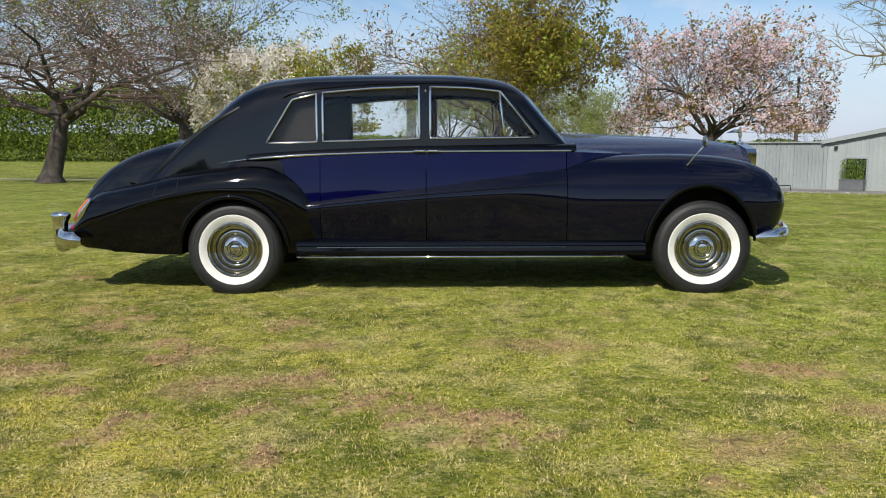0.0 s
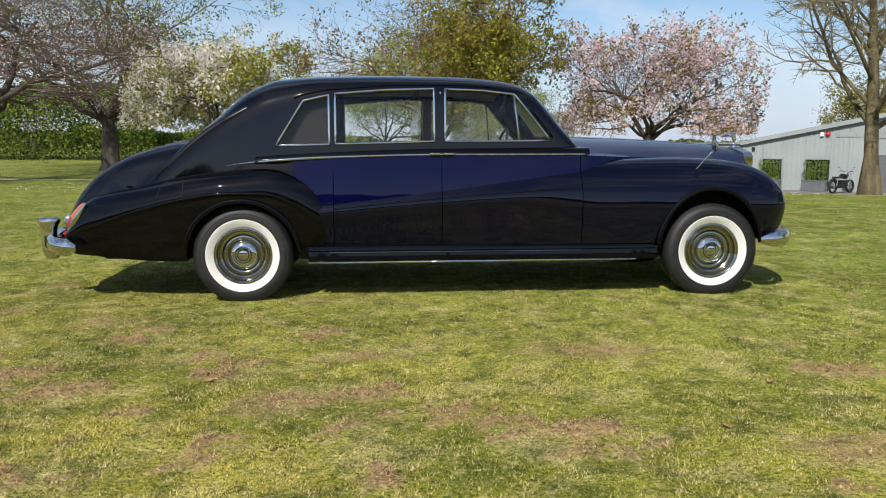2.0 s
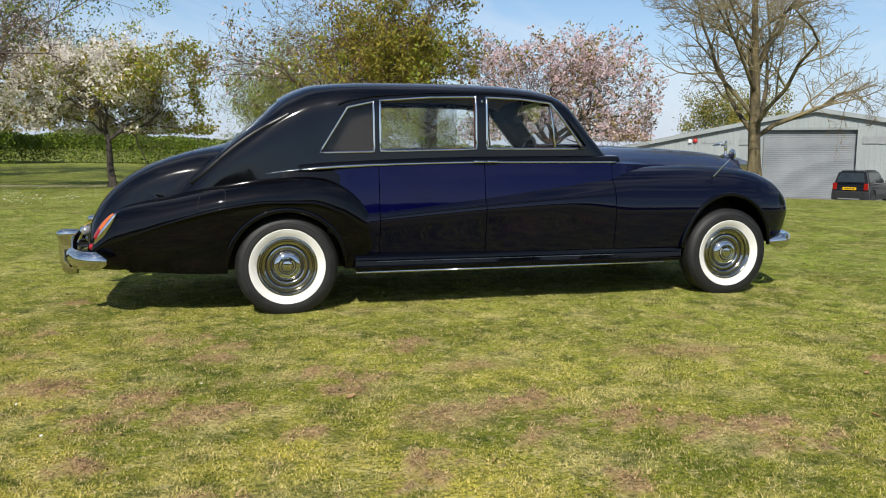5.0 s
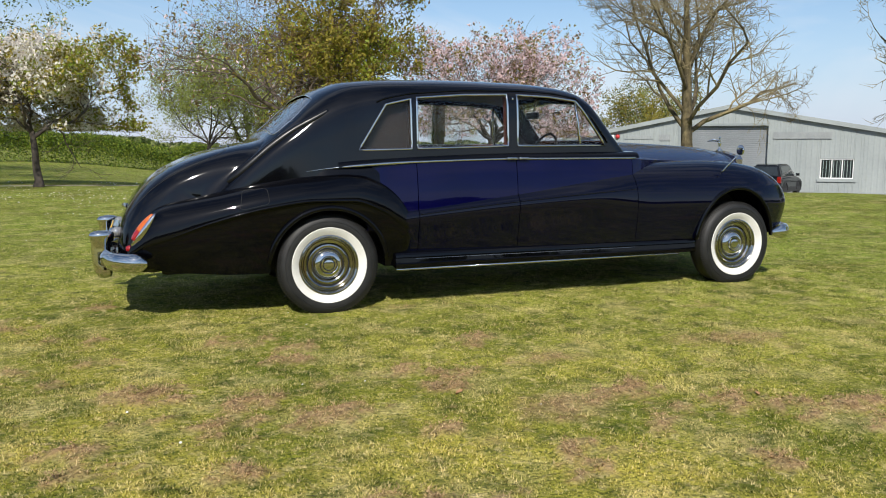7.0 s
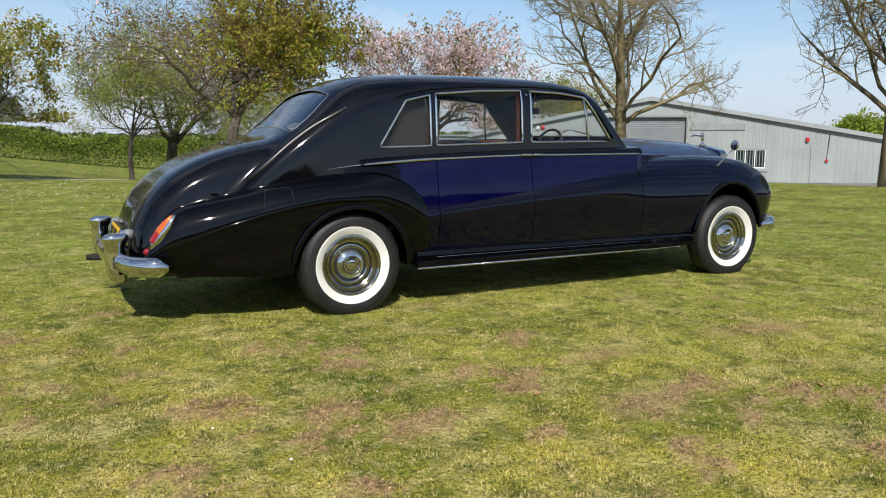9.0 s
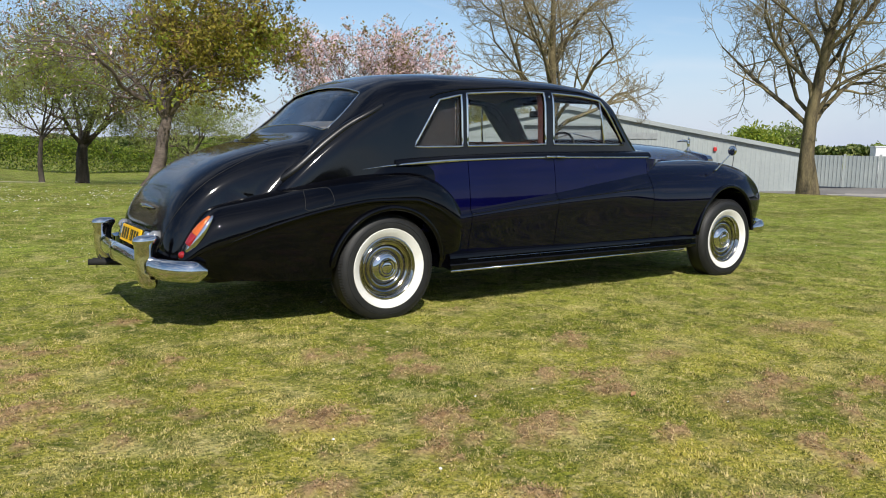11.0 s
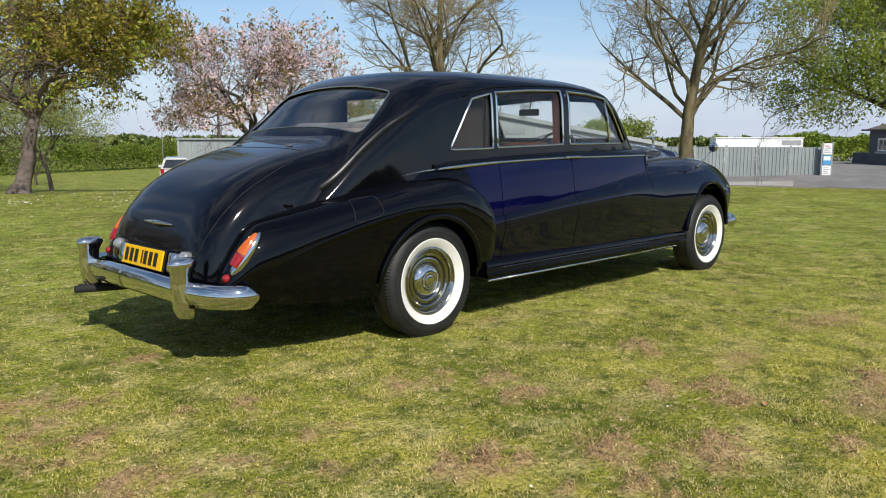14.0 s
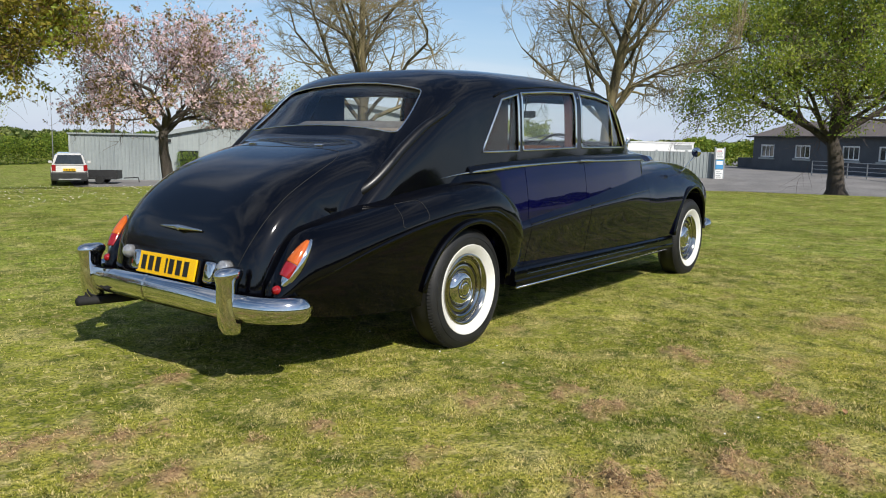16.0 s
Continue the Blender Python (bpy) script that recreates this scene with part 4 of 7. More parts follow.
def motorcycle(at, rz):
    m = thing("motorcycle", "black parked motorcycle with chrome engine", "motorcycle", at, rz)
    for x in (-0.68, 0.72):
        w = part("wheel", revolve_bm([(0.25, -0.04), (0.30, -0.055), (0.325, 0.0), (0.30, 0.055), (0.25, 0.04)], "Y", 24, (x, 0, 0.325), True), M_TYRE, m, "black tyre", smooth=True)
        bm = bmesh.new()
        for k in range(10):
            a = 2 * math.pi * k / 10
            tube_bm([(x, 0, 0.325), (x + 0.25 * math.cos(a), 0, 0.325 + 0.25 * math.sin(a))], 0.006, 4, bm)
        part("spoke_set", bm, M_UNDER, w)
    for s in (-1, 1):
        part("fork_leg", tube_bm([(0.72, s * 0.08, 0.325), (0.45, s * 0.08, 0.95)], 0.022, 8), M_METAL, m, smooth=True)
        part("swing_arm", tube_bm([(-0.68, s * 0.09, 0.325), (-0.1, s * 0.09, 0.40)], 0.02, 6), M_PLASTIC, m)
        part("shock", tube_bm([(-0.6, s * 0.12, 0.36), (-0.48, s * 0.12, 0.68)], 0.025, 6), M_METAL, m)
        part("grip", tube_bm([(0.40, s * 0.1, 1.0), (0.36, s * 0.25, 1.05), (0.28, s * 0.38, 1.03)], 0.016, 6), M_PLASTIC, m)
        part("mirror", tube_bm([(0.36, s * 0.25, 1.05), (0.36, s * 0.32, 1.2), (0.36, s * 0.40, 1.22)], [0.006, 0.006, 0.03], 6), M_PLASTIC, m)
    tank = bmesh.new()
    bmesh.ops.create_uvsphere(tank, u_segments=16, v_segments=10, radius=1.0)
    bmesh.ops.transform(tank, matrix=Matrix.LocRotScale((0.16, 0, 0.80), Euler((0, radians(8), 0)), (0.30, 0.14, 0.13)), verts=tank.verts)
    part("tank", tank, M_CAR_GREY, m, smooth=True)
    part("seat", box_bm(-0.60, -0.06, -0.13, 0.13, 0.71, 0.80, 0.035), M_PLASTIC, m)
    part("engine", box_bm(-0.14, 0.26, -0.15, 0.15, 0.26, 0.62, 0.05), M_UNDER, m, "dark finned engine")
    part("exhaust", tube_bm([(0.28, 0.14, 0.45), (0.3, 0.16, 0.26), (-0.1, 0.17, 0.22), (-0.85, 0.18, 0.30)], [0.02, 0.022, 0.03, 0.045], 8), M_CHROME, m, smooth=True)
    hl = bmesh.new()
    bmesh.ops.create_uvsphere(hl, u_segments=14, v_segments=8, radius=0.10)
    bmesh.ops.translate(hl, vec=(0.56, 0, 0.88), verts=hl.verts)
    part("headlamp", hl, M_CHROME, m, smooth=True)
    part("rear_mudguard", tube_bm([(-0.68 + 0.36 * math.cos(a), 0, 0.325 + 0.36 * math.sin(a)) for a in np.linspace(0.6, 3.0, 8)], 0.05, 6), M_PLASTIC, m)
    part("stand", tube_bm([(-0.05, 0.1, 0.28), (-0.1, 0.28, 0.0)], 0.014, 5), M_METAL, m)


px, py = along(5.0, 1.3)
motorcycle((px, py, gz(px, py) + 0.033), 28)

# fence with posts, notices at its end
FA, FB = (37.3, 20.6), (42.05, 11.7)
fence_len = math.hypot(FB[0] - FA[0], FB[1] - FA[1])
fence_rz = math.degrees(math.atan2(FB[1] - FA[1], FB[0] - FA[0]))
fz = gz((FA[0] + FB[0]) / 2, (FA[1] + FB[1]) / 2)
fence = thing("fence", "tall grey corrugated steel fence with posts", "fence", (*FA, fz), fence_rz)
bays = 6
for k in range(bays):
    a, b = fence_len * k / bays + 0.07, fence_len * (k + 1) / bays - 0.07
    part("sheet", panel_mesh(a, b, 0.02, 1.70, 1.70, M_CLAD_DARK, 0.03, 8), M_CLAD_DARK, fence)
for k in range(bays + 1):
    a = fence_len * k / bays
    part("post", box_bm(a - 0.06, a + 0.06, -0.05, 0.08, 0.0, 1.78), M_CLAD, fence)
for s, z in ((0, 1.5), (0, 0.5)):
    part("rail", box_bm(0.0, fence_len, 0.082, 0.14, z - 0.04, z + 0.04), M_METAL, fence)
sb = thing("notice_board", "white and blue notice boards on grey posts at the fence end", "sign", (FB[0] - 0.2, FB[1] - 0.24, fz - 0.1), fence_rz + 10)
part("board", box_bm(-0.22, 0.22, -0.05, 0.0, 1.42, 2.02), M_WHITE, sb, "white notice with red writing")
part("board", box_bm(-0.22, 0.22, -0.05, 0.0, 0.86, 1.38), M_BLUE, sb, "blue and white notice")
part("board", box_bm(-0.22, 0.22, -0.05, 0.0, 0.30, 0.82), M_WHITE, sb, "white notice")
for k in range(4):
    part("text_bar", box_bm(-0.17, 0.17 - 0.07 * (k % 2), -0.056, -0.052, 1.52 + 0.11 * k, 1.57 + 0.11 * k), M_REDBOX if k == 3 else M_VENT, sb)
    part("text_bar", box_bm(-0.17, 0.15 - 0.08 * (k % 2), -0.056, -0.052, 0.38 + 0.10 * k, 0.42 + 0.10 * k), M_VENT, sb)
part("text_bar", box_bm(-0.18, 0.18, -0.056, -0.052, 1.1, 1.32), M_WHITE, sb)
for x in (-0.30, 0.23):
    part("post", box_bm(x, x + 0.07, -0.03, 0.05, 0.0, 2.1), M_METAL, sb)

# white site cabin behind the fence
cab = thing("site_cabin", "white portable cabin standing behind the fence", "cabin", (56.0, 21.7, gz(55, 21) - 0.3), fence_rz + 8)
part("shell", box_bm(-3.1, 3.1, -1.2, 1.2, 0.1, 2.12, 0.03), M_WHITE, cab)
part("roof_rim", box_bm(-3.15, 3.15, -1.25, 1.25, 2.122, 2.21), M_WHITE, cab)
part("louvre_panel", box_bm(1.6, 2.95, -1.23, -1.202, 1.65, 1.98), M_VENT, cab)

# dark rendered building across the yard
DB = (57.5, 14.2)
db_rz = -125.3
dbz = -0.70
dk = thing("office_building", "dark slate-grey rendered single-storey building with a brown roof", "building", (*DB, dbz), db_rz)
DLEN = 15.0
dholes = [(s, s + 1.42, 1.10, 2.0) for s in (0.84, 4.36, 8.60, 11.5)]
for a, b, z0, za, zb in wall_cells(0, DLEN, 50.0, lambda s: 2.55, -0.4, dholes):
    part("wall", box_bm(a, b, 0.0, 0.25, z0, za), M_DARKWALL, dk)
part("back_wall", box_bm(0, DLEN, 7.75, 8.0, 0, 2.55), M_DARKWALL, dk)
part("side_wall", box_bm(0, 0.25, 0.25, 7.75, 0, 2.55), M_DARKWALL, dk)
part("side_wall", box_bm(DLEN - 0.25, DLEN, 0.25, 7.75, 0, 2.55), M_DARKWALL, dk)
part("roof", prism_bm([(-0.35, 2.552), (8.35, 2.552), (4.0, 3.75)], -0.3, DLEN + 0.3, "X"), M_TILEROOF, dk, "brown pitched roof")
part("gutter", tube_bm([(-0.3, -0.42, 2.56), (DLEN + 0.3, -0.42, 2.56)], 0.06, 8), M_PLASTIC, dk)
for a, b, z0, z1 in dholes:
    window_unit(dk, a, b, z0, z1, 0.02, 2, False, 0.09, True)
part("service_box", box_bm(-3.0, -0.1, 1.0, 3.0, 0, 0.95), M_DARKWALL, dk)

guard = thing("guard_rail", "grey tubular steel guard rail in the yard", "railing", (48.5, 8.0, gz(48.5, 8.0)), -132)
for k in range(7):
    part("post", tube_bm([(k * 1.6, 0, 0), (k * 1.6, 0, 0.90)], 0.03, 6), M_METAL, guard)
for z in (0.90, 0.66, 0.42, 0.18):
    part("rail", tube_bm([(0, 0, z), (9.6, 0, z)], 0.025, 6), M_METAL, guard)

# utility pole with stay wires, slender mast
def utility_pole(at, h, r, label, wires):
    p = thing("utility_pole", label, "pole", (*at, gz(*at)))
    part("shaft", tube_bm([(0, 0, 0), (0.03, 0, h * 0.5), (0.02, 0, h)], [r, r * 0.85, r * 0.7], 10), M_POLE if wires else M_METAL, p, smooth=True)
    for dx, dy in wires:
        part("stay_wire", tube_bm([(0.02, 0, h * 0.95), (dx * 0.5, dy * 0.5, h * 0.47), (dx, dy, 0.0)], 0.012, 4), M_METAL, p)
    if wires:
        part("cap", tube_bm([(0.02, 0, h), (0.02, 0, h + 0.08)], [r * 0.72, r * 0.3], 10), M_METAL, p)


utility_pole((21.4, 40.0), 6.1, 0.13, "dark wooden utility pole with stay wires", [(2.6, -1.2), (0.8, -0.3)])
utility_pole((15.6, 35.5), 4.6, 0.03, "slender grey mast beside the shed", [])
# ---- trees, hedge ----
def grow(seed, height, spread, fork, limbs, trunk_r, levels=4, lean=0.0, up=0.35, droop=0.0, twigs=5, wander=0.35, thin=0.006, ratio=(0.50, 0.72), leader=False):
    """Branches of a tree as polylines with radii: a tapered trunk that forks into limbs, boughs and twigs."""
    r = np.random.default_rng(seed)
    out, tips = [], []

    def unit(v):
        return v / max(1e-9, np.linalg.norm(v))

    def branch(p, d, length, rad, level):
        n = (7, 6, 5, 4, 3)[min(level, 4)]
        pts, rs = [p.copy()], [rad]
        end = rad * ((0.20 if leader else 0.62) if level == 0 else 0.28)
        for k in range(n):
            pull = np.array([0, 0, up if level < 3 else up * 0.6 - droop])
            d = unit(d + r.normal(0, wander * (0.35 if level == 0 else 1.0), 3) * 0.5 + pull * 0.22)
            p = p + d * length / n
            pts.append(p.copy())
            rs.append(rad + (end - rad) * (k + 1) / n)
        out.append((np.array(pts), np.array(rs), level))
        if level >= levels:
            tips.append((pts[-1], pts[len(pts) // 2], d))
            return
        kids = limbs if level == 0 else ((11, 8, twigs, 3) if leader else (6, 6, twigs, twigs))[min(level - 1, 3)]
        for k in range(kids):
            t = (0.23 + 0.72 * (k / kids) ** 1.4 if leader else 0.82 + 0.18 * (k + 1) / kids) if level == 0 else 0.22 + 0.78 * (k + r.uniform(0.2, 0.9)) / kids
            t = min(t, 0.999)
            j = int(t * n)
            q = pts[j] + (pts[j + 1] - pts[j]) * (t * n - j)
            rr = rs[j] + (rs[j + 1] - rs[j]) * (t * n - j)
            axis = unit(pts[j + 1] - pts[j])
            side = unit(np.cross(axis, r.normal(size=3)))
            if level == 0:
                a = 2 * math.pi * (k + r.uniform(-0.3, 0.3)) / kids if not leader else k * 2.4 + r.uniform(-0.4, 0.4)
                side = np.array([math.cos(a), math.sin(a), 0.0])
            ang = r.uniform(0.55, 1.05) if level else (r.uniform(0.48, 0.78) if leader else r.uniform(0.45, 0.95))
            nd = unit(axis * math.cos(ang) + side * math.sin(ang))
            ln = length * r.uniform(*ratio) if level else (height - fork) * (r.uniform(0.62, 0.85) if not leader else r.uniform(0.55, 0.72) * (1.18 - 0.62 * t))
            branch(q, nd, ln, max(thin, rr * (r.uniform(0.48, 0.70) if level or not leader else r.uniform(0.36, 0.50))), level + 1)
        if level:
            tips.append((pts[-1], pts[-2], d))
    branch(np.zeros(3), unit(np.array([lean, 0, 1.0])), fork * 1.25 if not leader else height * 0.80, trunk_r, 0)
    every = np.concatenate([b[0] for b in out if b[2] > 0])
    top, wide = every[:, 2].max(), np.percentile(np.hypot(every[:, 0], every[:, 1]), 93)
    sz, sw = (height - fork) / (top - fork), spread / wide

    def fit(v):
        v = np.array(v, dtype=float)
        f = np.clip((v[..., 2] - fork * 0.7) / (fork * 0.6), 0, 1)
        v[..., 0] *= 1 + (sw - 1) * f
        v[..., 1] *= 1 + (sw - 1) * f
        q = np.hypot(v[..., 0], v[..., 1]) / spread
        g = np.where(q > 0.72, (0.72 + 0.28 * np.tanh((q - 0.72) / 0.28)) / np.maximum(q, 1e-6), 1.0)
        v[..., 0] *= g
        v[..., 1] *= g
        v[..., 2] = np.where(v[..., 2] > fork, fork + (v[..., 2] - fork) * sz, v[..., 2])
        return v
    return [(fit(p), q, lv) for p, q, lv in out], [(fit(a), fit(b), d) for a, b, d in tips]


def wood_mesh(name, branches, mats, flare=1.0):
    vs, fs, idx, base = [], [], [], 0
    for pts, rs, lv in branches:
        n = (10, 7, 5, 4, 3)[min(lv, 4)]
        a = np.linspace(0, 2 * math.pi, n, endpoint=False)
        for i, p in enumerate(pts):
            d = pts[min(i + 1, len(pts) - 1)] - pts[max(i - 1, 0)]
            d = d / max(1e-9, np.linalg.norm(d))
            s = np.cross(d, (0.31, 0.22, 0.92) if abs(d[2]) < 0.9 else (1, 0, 0))
            s /= np.linalg.norm(s)
            t = np.cross(s, d)
            rad = rs[i] * (1 + (flare * 0.55 if lv == 0 and i == 0 else 0))
            lump = 1 + 0.13 * np.sin(a * 3 + i) * (lv < 2)
            vs.append(p + rad * ((np.cos(a) * lump)[:, None] * s + (np.sin(a) * lump)[:, None] * t))
        for i in range(len(pts) - 1):
            for k in range(n):
                c, e = base + i * n + k, base + i * n + (k + 1) % n
                fs.append((c, e, e + n, c + n))
                idx.append(1 if lv >= 2 and len(mats) > 1 else 0)
        base += n * len(pts)
    return mesh_of(name, np.concatenate(vs), fs, mats, idx, True)


def leaves_mesh(name, tips, per_tip, size, reach, mats, weights, seed, low=-1.0, clump=1, side=None, gaps=0.0):
    """Small folded leaves or petals round the twig ends, in loose clumps."""
    r = np.random.default_rng(seed)
    cs, kind = [], []
    share = np.array(weights) / sum(weights)
    for a, b, d in tips:
        lump = math.sin(2.1 * a[0] + 1.3 * math.sin(1.7 * a[2] + seed)) + math.sin(2.3 * a[1] + 1.1 * math.sin(1.9 * a[0])) + math.sin(2.6 * a[2] + seed)
        if r.uniform() > 0.75 + gaps * lump * 0.5:
            continue
        mine = r.choice(len(mats), p=share)
        for k in range(per_tip):
            c = a + (b - a) * r.uniform(0, 1.0) + r.normal(0, reach, 3)
            for j in range(clump):
                cs.append(c + r.normal(0, size * 0.7, 3) * (clump > 1))
                kind.append(mine)
    c, kind = np.array(cs), np.array(kind)
    kind = kind[c[:, 2] > low]
    c = c[c[:, 2] > low]
    n = len(c)
    u = r.normal(size=(n, 3))
    u /= np.linalg.norm(u, axis=1)[:, None]
    v = np.cross(u, r.normal(size=(n, 3)))
    v /= np.linalg.norm(v, axis=1)[:, None]
    w = np.cross(u, v)
    s = size * r.uniform(0.55, 1.25, n)[:, None]
    V = np.stack([c - u * s, c + v * s * 0.5 - u * s * 0.1 + w * s * 0.12, c + u * s, c - v * s * 0.5 - u * s * 0.1 + w * s * 0.12], 1).reshape(-1, 3)
    F = np.arange(4 * n).reshape(-1, 4)
    idx = np.where(r.uniform(0, 1, n) < 0.65, kind, r.choice(len(mats), n, p=share))
    if side:
        sx, sy, from_where, other, keep = side
        over = c[:, 0] * sx + c[:, 1] * sy + r.normal(0, 0.35, n) > from_where
        idx = np.where(over, r.choice(len(mats), n, p=np.array(other) / sum(other)), idx)
        stay = ~over | (r.uniform(0, 1, n) < keep)
        V, idx = V.reshape(-1, 4, 3)[stay].reshape(-1, 3), idx[stay]
        F = F[:len(idx)]
    return mesh_of(name, V, F, mats, idx)


def tree(label, at, bark, leaf=None, seed=1, height=6, spread=3, fork=1.6, limbs=5, trunk_r=0.2, turn=0.0, category="tree", name="tree", group="", side=None, gaps=0.0, **kw):
    br, tips = grow(seed, height, spread, fork, limbs, trunk_r, **kw)
    t = thing(name, label, category, (at[0], at[1], gz(*at) - 0.06), turn, group)
    piece("trunk", wood_mesh("trunk", [b for b in br if b[2] == 0], bark), t)
    piece("branchwork", wood_mesh("branchwork", [b for b in br if b[2] > 0], bark), t)
    if leaf:
        per, size, reach, mats, weights, clump = leaf
        piece("crown", leaves_mesh("crown", tips, per, size, reach, mats, weights, seed + 50, fork * 1.2, clump, side, gaps), t)
    return t


tree("old spreading cherry tree, nearly bare with brownish twigs", (-11.5, 18.5), [M_BARK, M_TWIG], (14, 0.030, 0.13, [M_P_PINK, M_L_BRONZE], [0.28, 0.72], 1), 21, 7.9, 7.4, 1.9, 7, 0.33, twigs=9, up=0.16, wander=0.55)
tree("tall twin-stemmed tree with sparse young green leaves", (-10.2, 28.0), [M_BARK, M_TWIG], (22, 0.065, 0.13, [M_L_GREEN, M_L_DARK, M_L_PALE], [0.3, 0.5, 0.2], 1), 22, 12.0, 7.9, 1.9, 6, 0.42, up=0.25, twigs=7)
tree("white-blossomed cherry tree with some green leaves", (-3.95, 18.8), [M_BARK, M_TWIG], (26, 0.060, 0.11, [M_P_WHITE, M_L_GREEN, M_L_OLIVE], [0.74, 0.11, 0.15], 2), 23, 4.9, 3.3, 1.4, 6, 0.115, up=0.1, wander=0.5, twigs=6, side=(0.95, -0.3, 1.3, [0.10, 0.35, 0.55], 1.0), gaps=0.5)
tree("spreading cherry tree with olive and bronze leaves", (2.45, 15.2), [M_BARK_CHERRY, M_TWIG], (36, 0.056, 0.10, [M_L_OLIVE, M_L_BRONZE, M_L_GREEN, M_P_PINK], [0.66, 0.14, 0.20, 0.0], 1), 24, 6.6, 4.0, 1.6, 7, 0.19, lean=0.14, up=0.2, droop=0.1, wander=0.5, twigs=6, side=(-0.9, 0.3, 0.1, [0.25, 0.45, 0.08, 0.22], 0.11), gaps=1.0)
tree("young slender tree with pale green leaves", (1.3, 26.0), [M_BARK, M_TWIG], (30, 0.042, 0.13, [M_L_PALE, M_L_GREEN], [0.6, 0.4], 1), 25, 6.2, 2.8, 1.6, 6, 0.10, up=0.4)
tree("tall pale tree with thin brownish foliage", (3.6, 31.5), [M_BARK, M_TWIG], (14, 0.05, 0.15, [M_L_PALE, M_L_BRONZE], [0.5, 0.5], 1), 26, 10.0, 5.4, 1.7, 6, 0.30, up=0.4, twigs=7)
tree("young slender tree with pale green leaves", (7.6, 28.5), [M_BARK, M_TWIG], (30, 0.042, 0.13, [M_L_PALE, M_L_GREEN], [0.75, 0.25], 1), 27, 5.8, 3.2, 1.5, 6, 0.10, up=0.3)
tree("pink-blossomed cherry tree with bronze young leaves", (9.1, 15.9), [M_BARK, M_TWIG], (6, 0.047, 0.09, [M_P_PINK, M_L_BRONZE, M_L_OLIVE], [0.64, 0.14, 0.22], 4), 28, 5.1, 3.1, 1.45, 9, 0.17, up=0.32, wander=0.5, gaps=0.9)
tree("bare tree with yellow lichen on its bark", (14.1, 13.1), [M_BARK_LICHEN, M_TWIG_LICHEN], None, 29, 9.8, 3.9, 2.0, 18, 0.205, levels=4, up=0.42, wander=0.48, twigs=5, thin=0.0088, ratio=(0.30, 0.48), leader=True, group="bare trees")
tree("bare tree with yellow lichen on its bark", (17.4, 6.6), [M_BARK_LICHEN, M_TWIG_LICHEN], None, 41, 9.6, 3.7, 2.0, 18, 0.205, levels=4, up=0.42, wander=0.48, twigs=5, thin=0.0088, ratio=(0.30, 0.48), leader=True, group="bare trees")
tree("broad tree in fresh green leaf at the yard's edge", (22.3, 1.4), [M_BARK, M_TWIG], (62, 0.052, 0.18, [M_L_GREEN, M_L_HEDGE, M_L_PALE], [0.6, 0.25, 0.15], 1), 31, 8.4, 5.2, 1.55, 9, 0.27, up=0.15, droop=0.10, twigs=6, gaps=1.0)
tree("olive-leaved tree rising behind the warehouse", (34.5, 45.0), [M_BARK, M_TWIG], (60, 0.09, 0.28, [M_L_OLIVE, M_L_PALE, M_L_DARK], [0.6, 0.25, 0.15], 1), 32, 7.4, 4.4, 1.2, 8, 0.2, levels=3, twigs=8)
tree("rounded green tree far behind the sheds", (74.2, 48.6), [M_BARK], (26, 0.22, 0.35, [M_L_GREEN, M_L_HEDGE], [0.6, 0.4], 1), 33, 4.1, 3.0, 0.8, 8, 0.2, levels=3, twigs=7)
tree("pale green bushy tree far behind the sheds", (84, 50), [M_BARK], (14, 0.2, 0.35, [M_L_PALE, M_L_HEDGE], [0.6, 0.4], 1), 34, 4.7, 2.8, 0.8, 7, 0.2, levels=3, twigs=7)
tree("small windswept half-bare bush in front of the hedge", (10.6, 39.5), [M_TWIG], (5, 0.07, 0.12, [M_L_PALE, M_L_HEDGE], [0.5, 0.5], 1), 35, 2.6, 1.5, 0.5, 5, 0.09, levels=3, name="shrub", category="shrub")


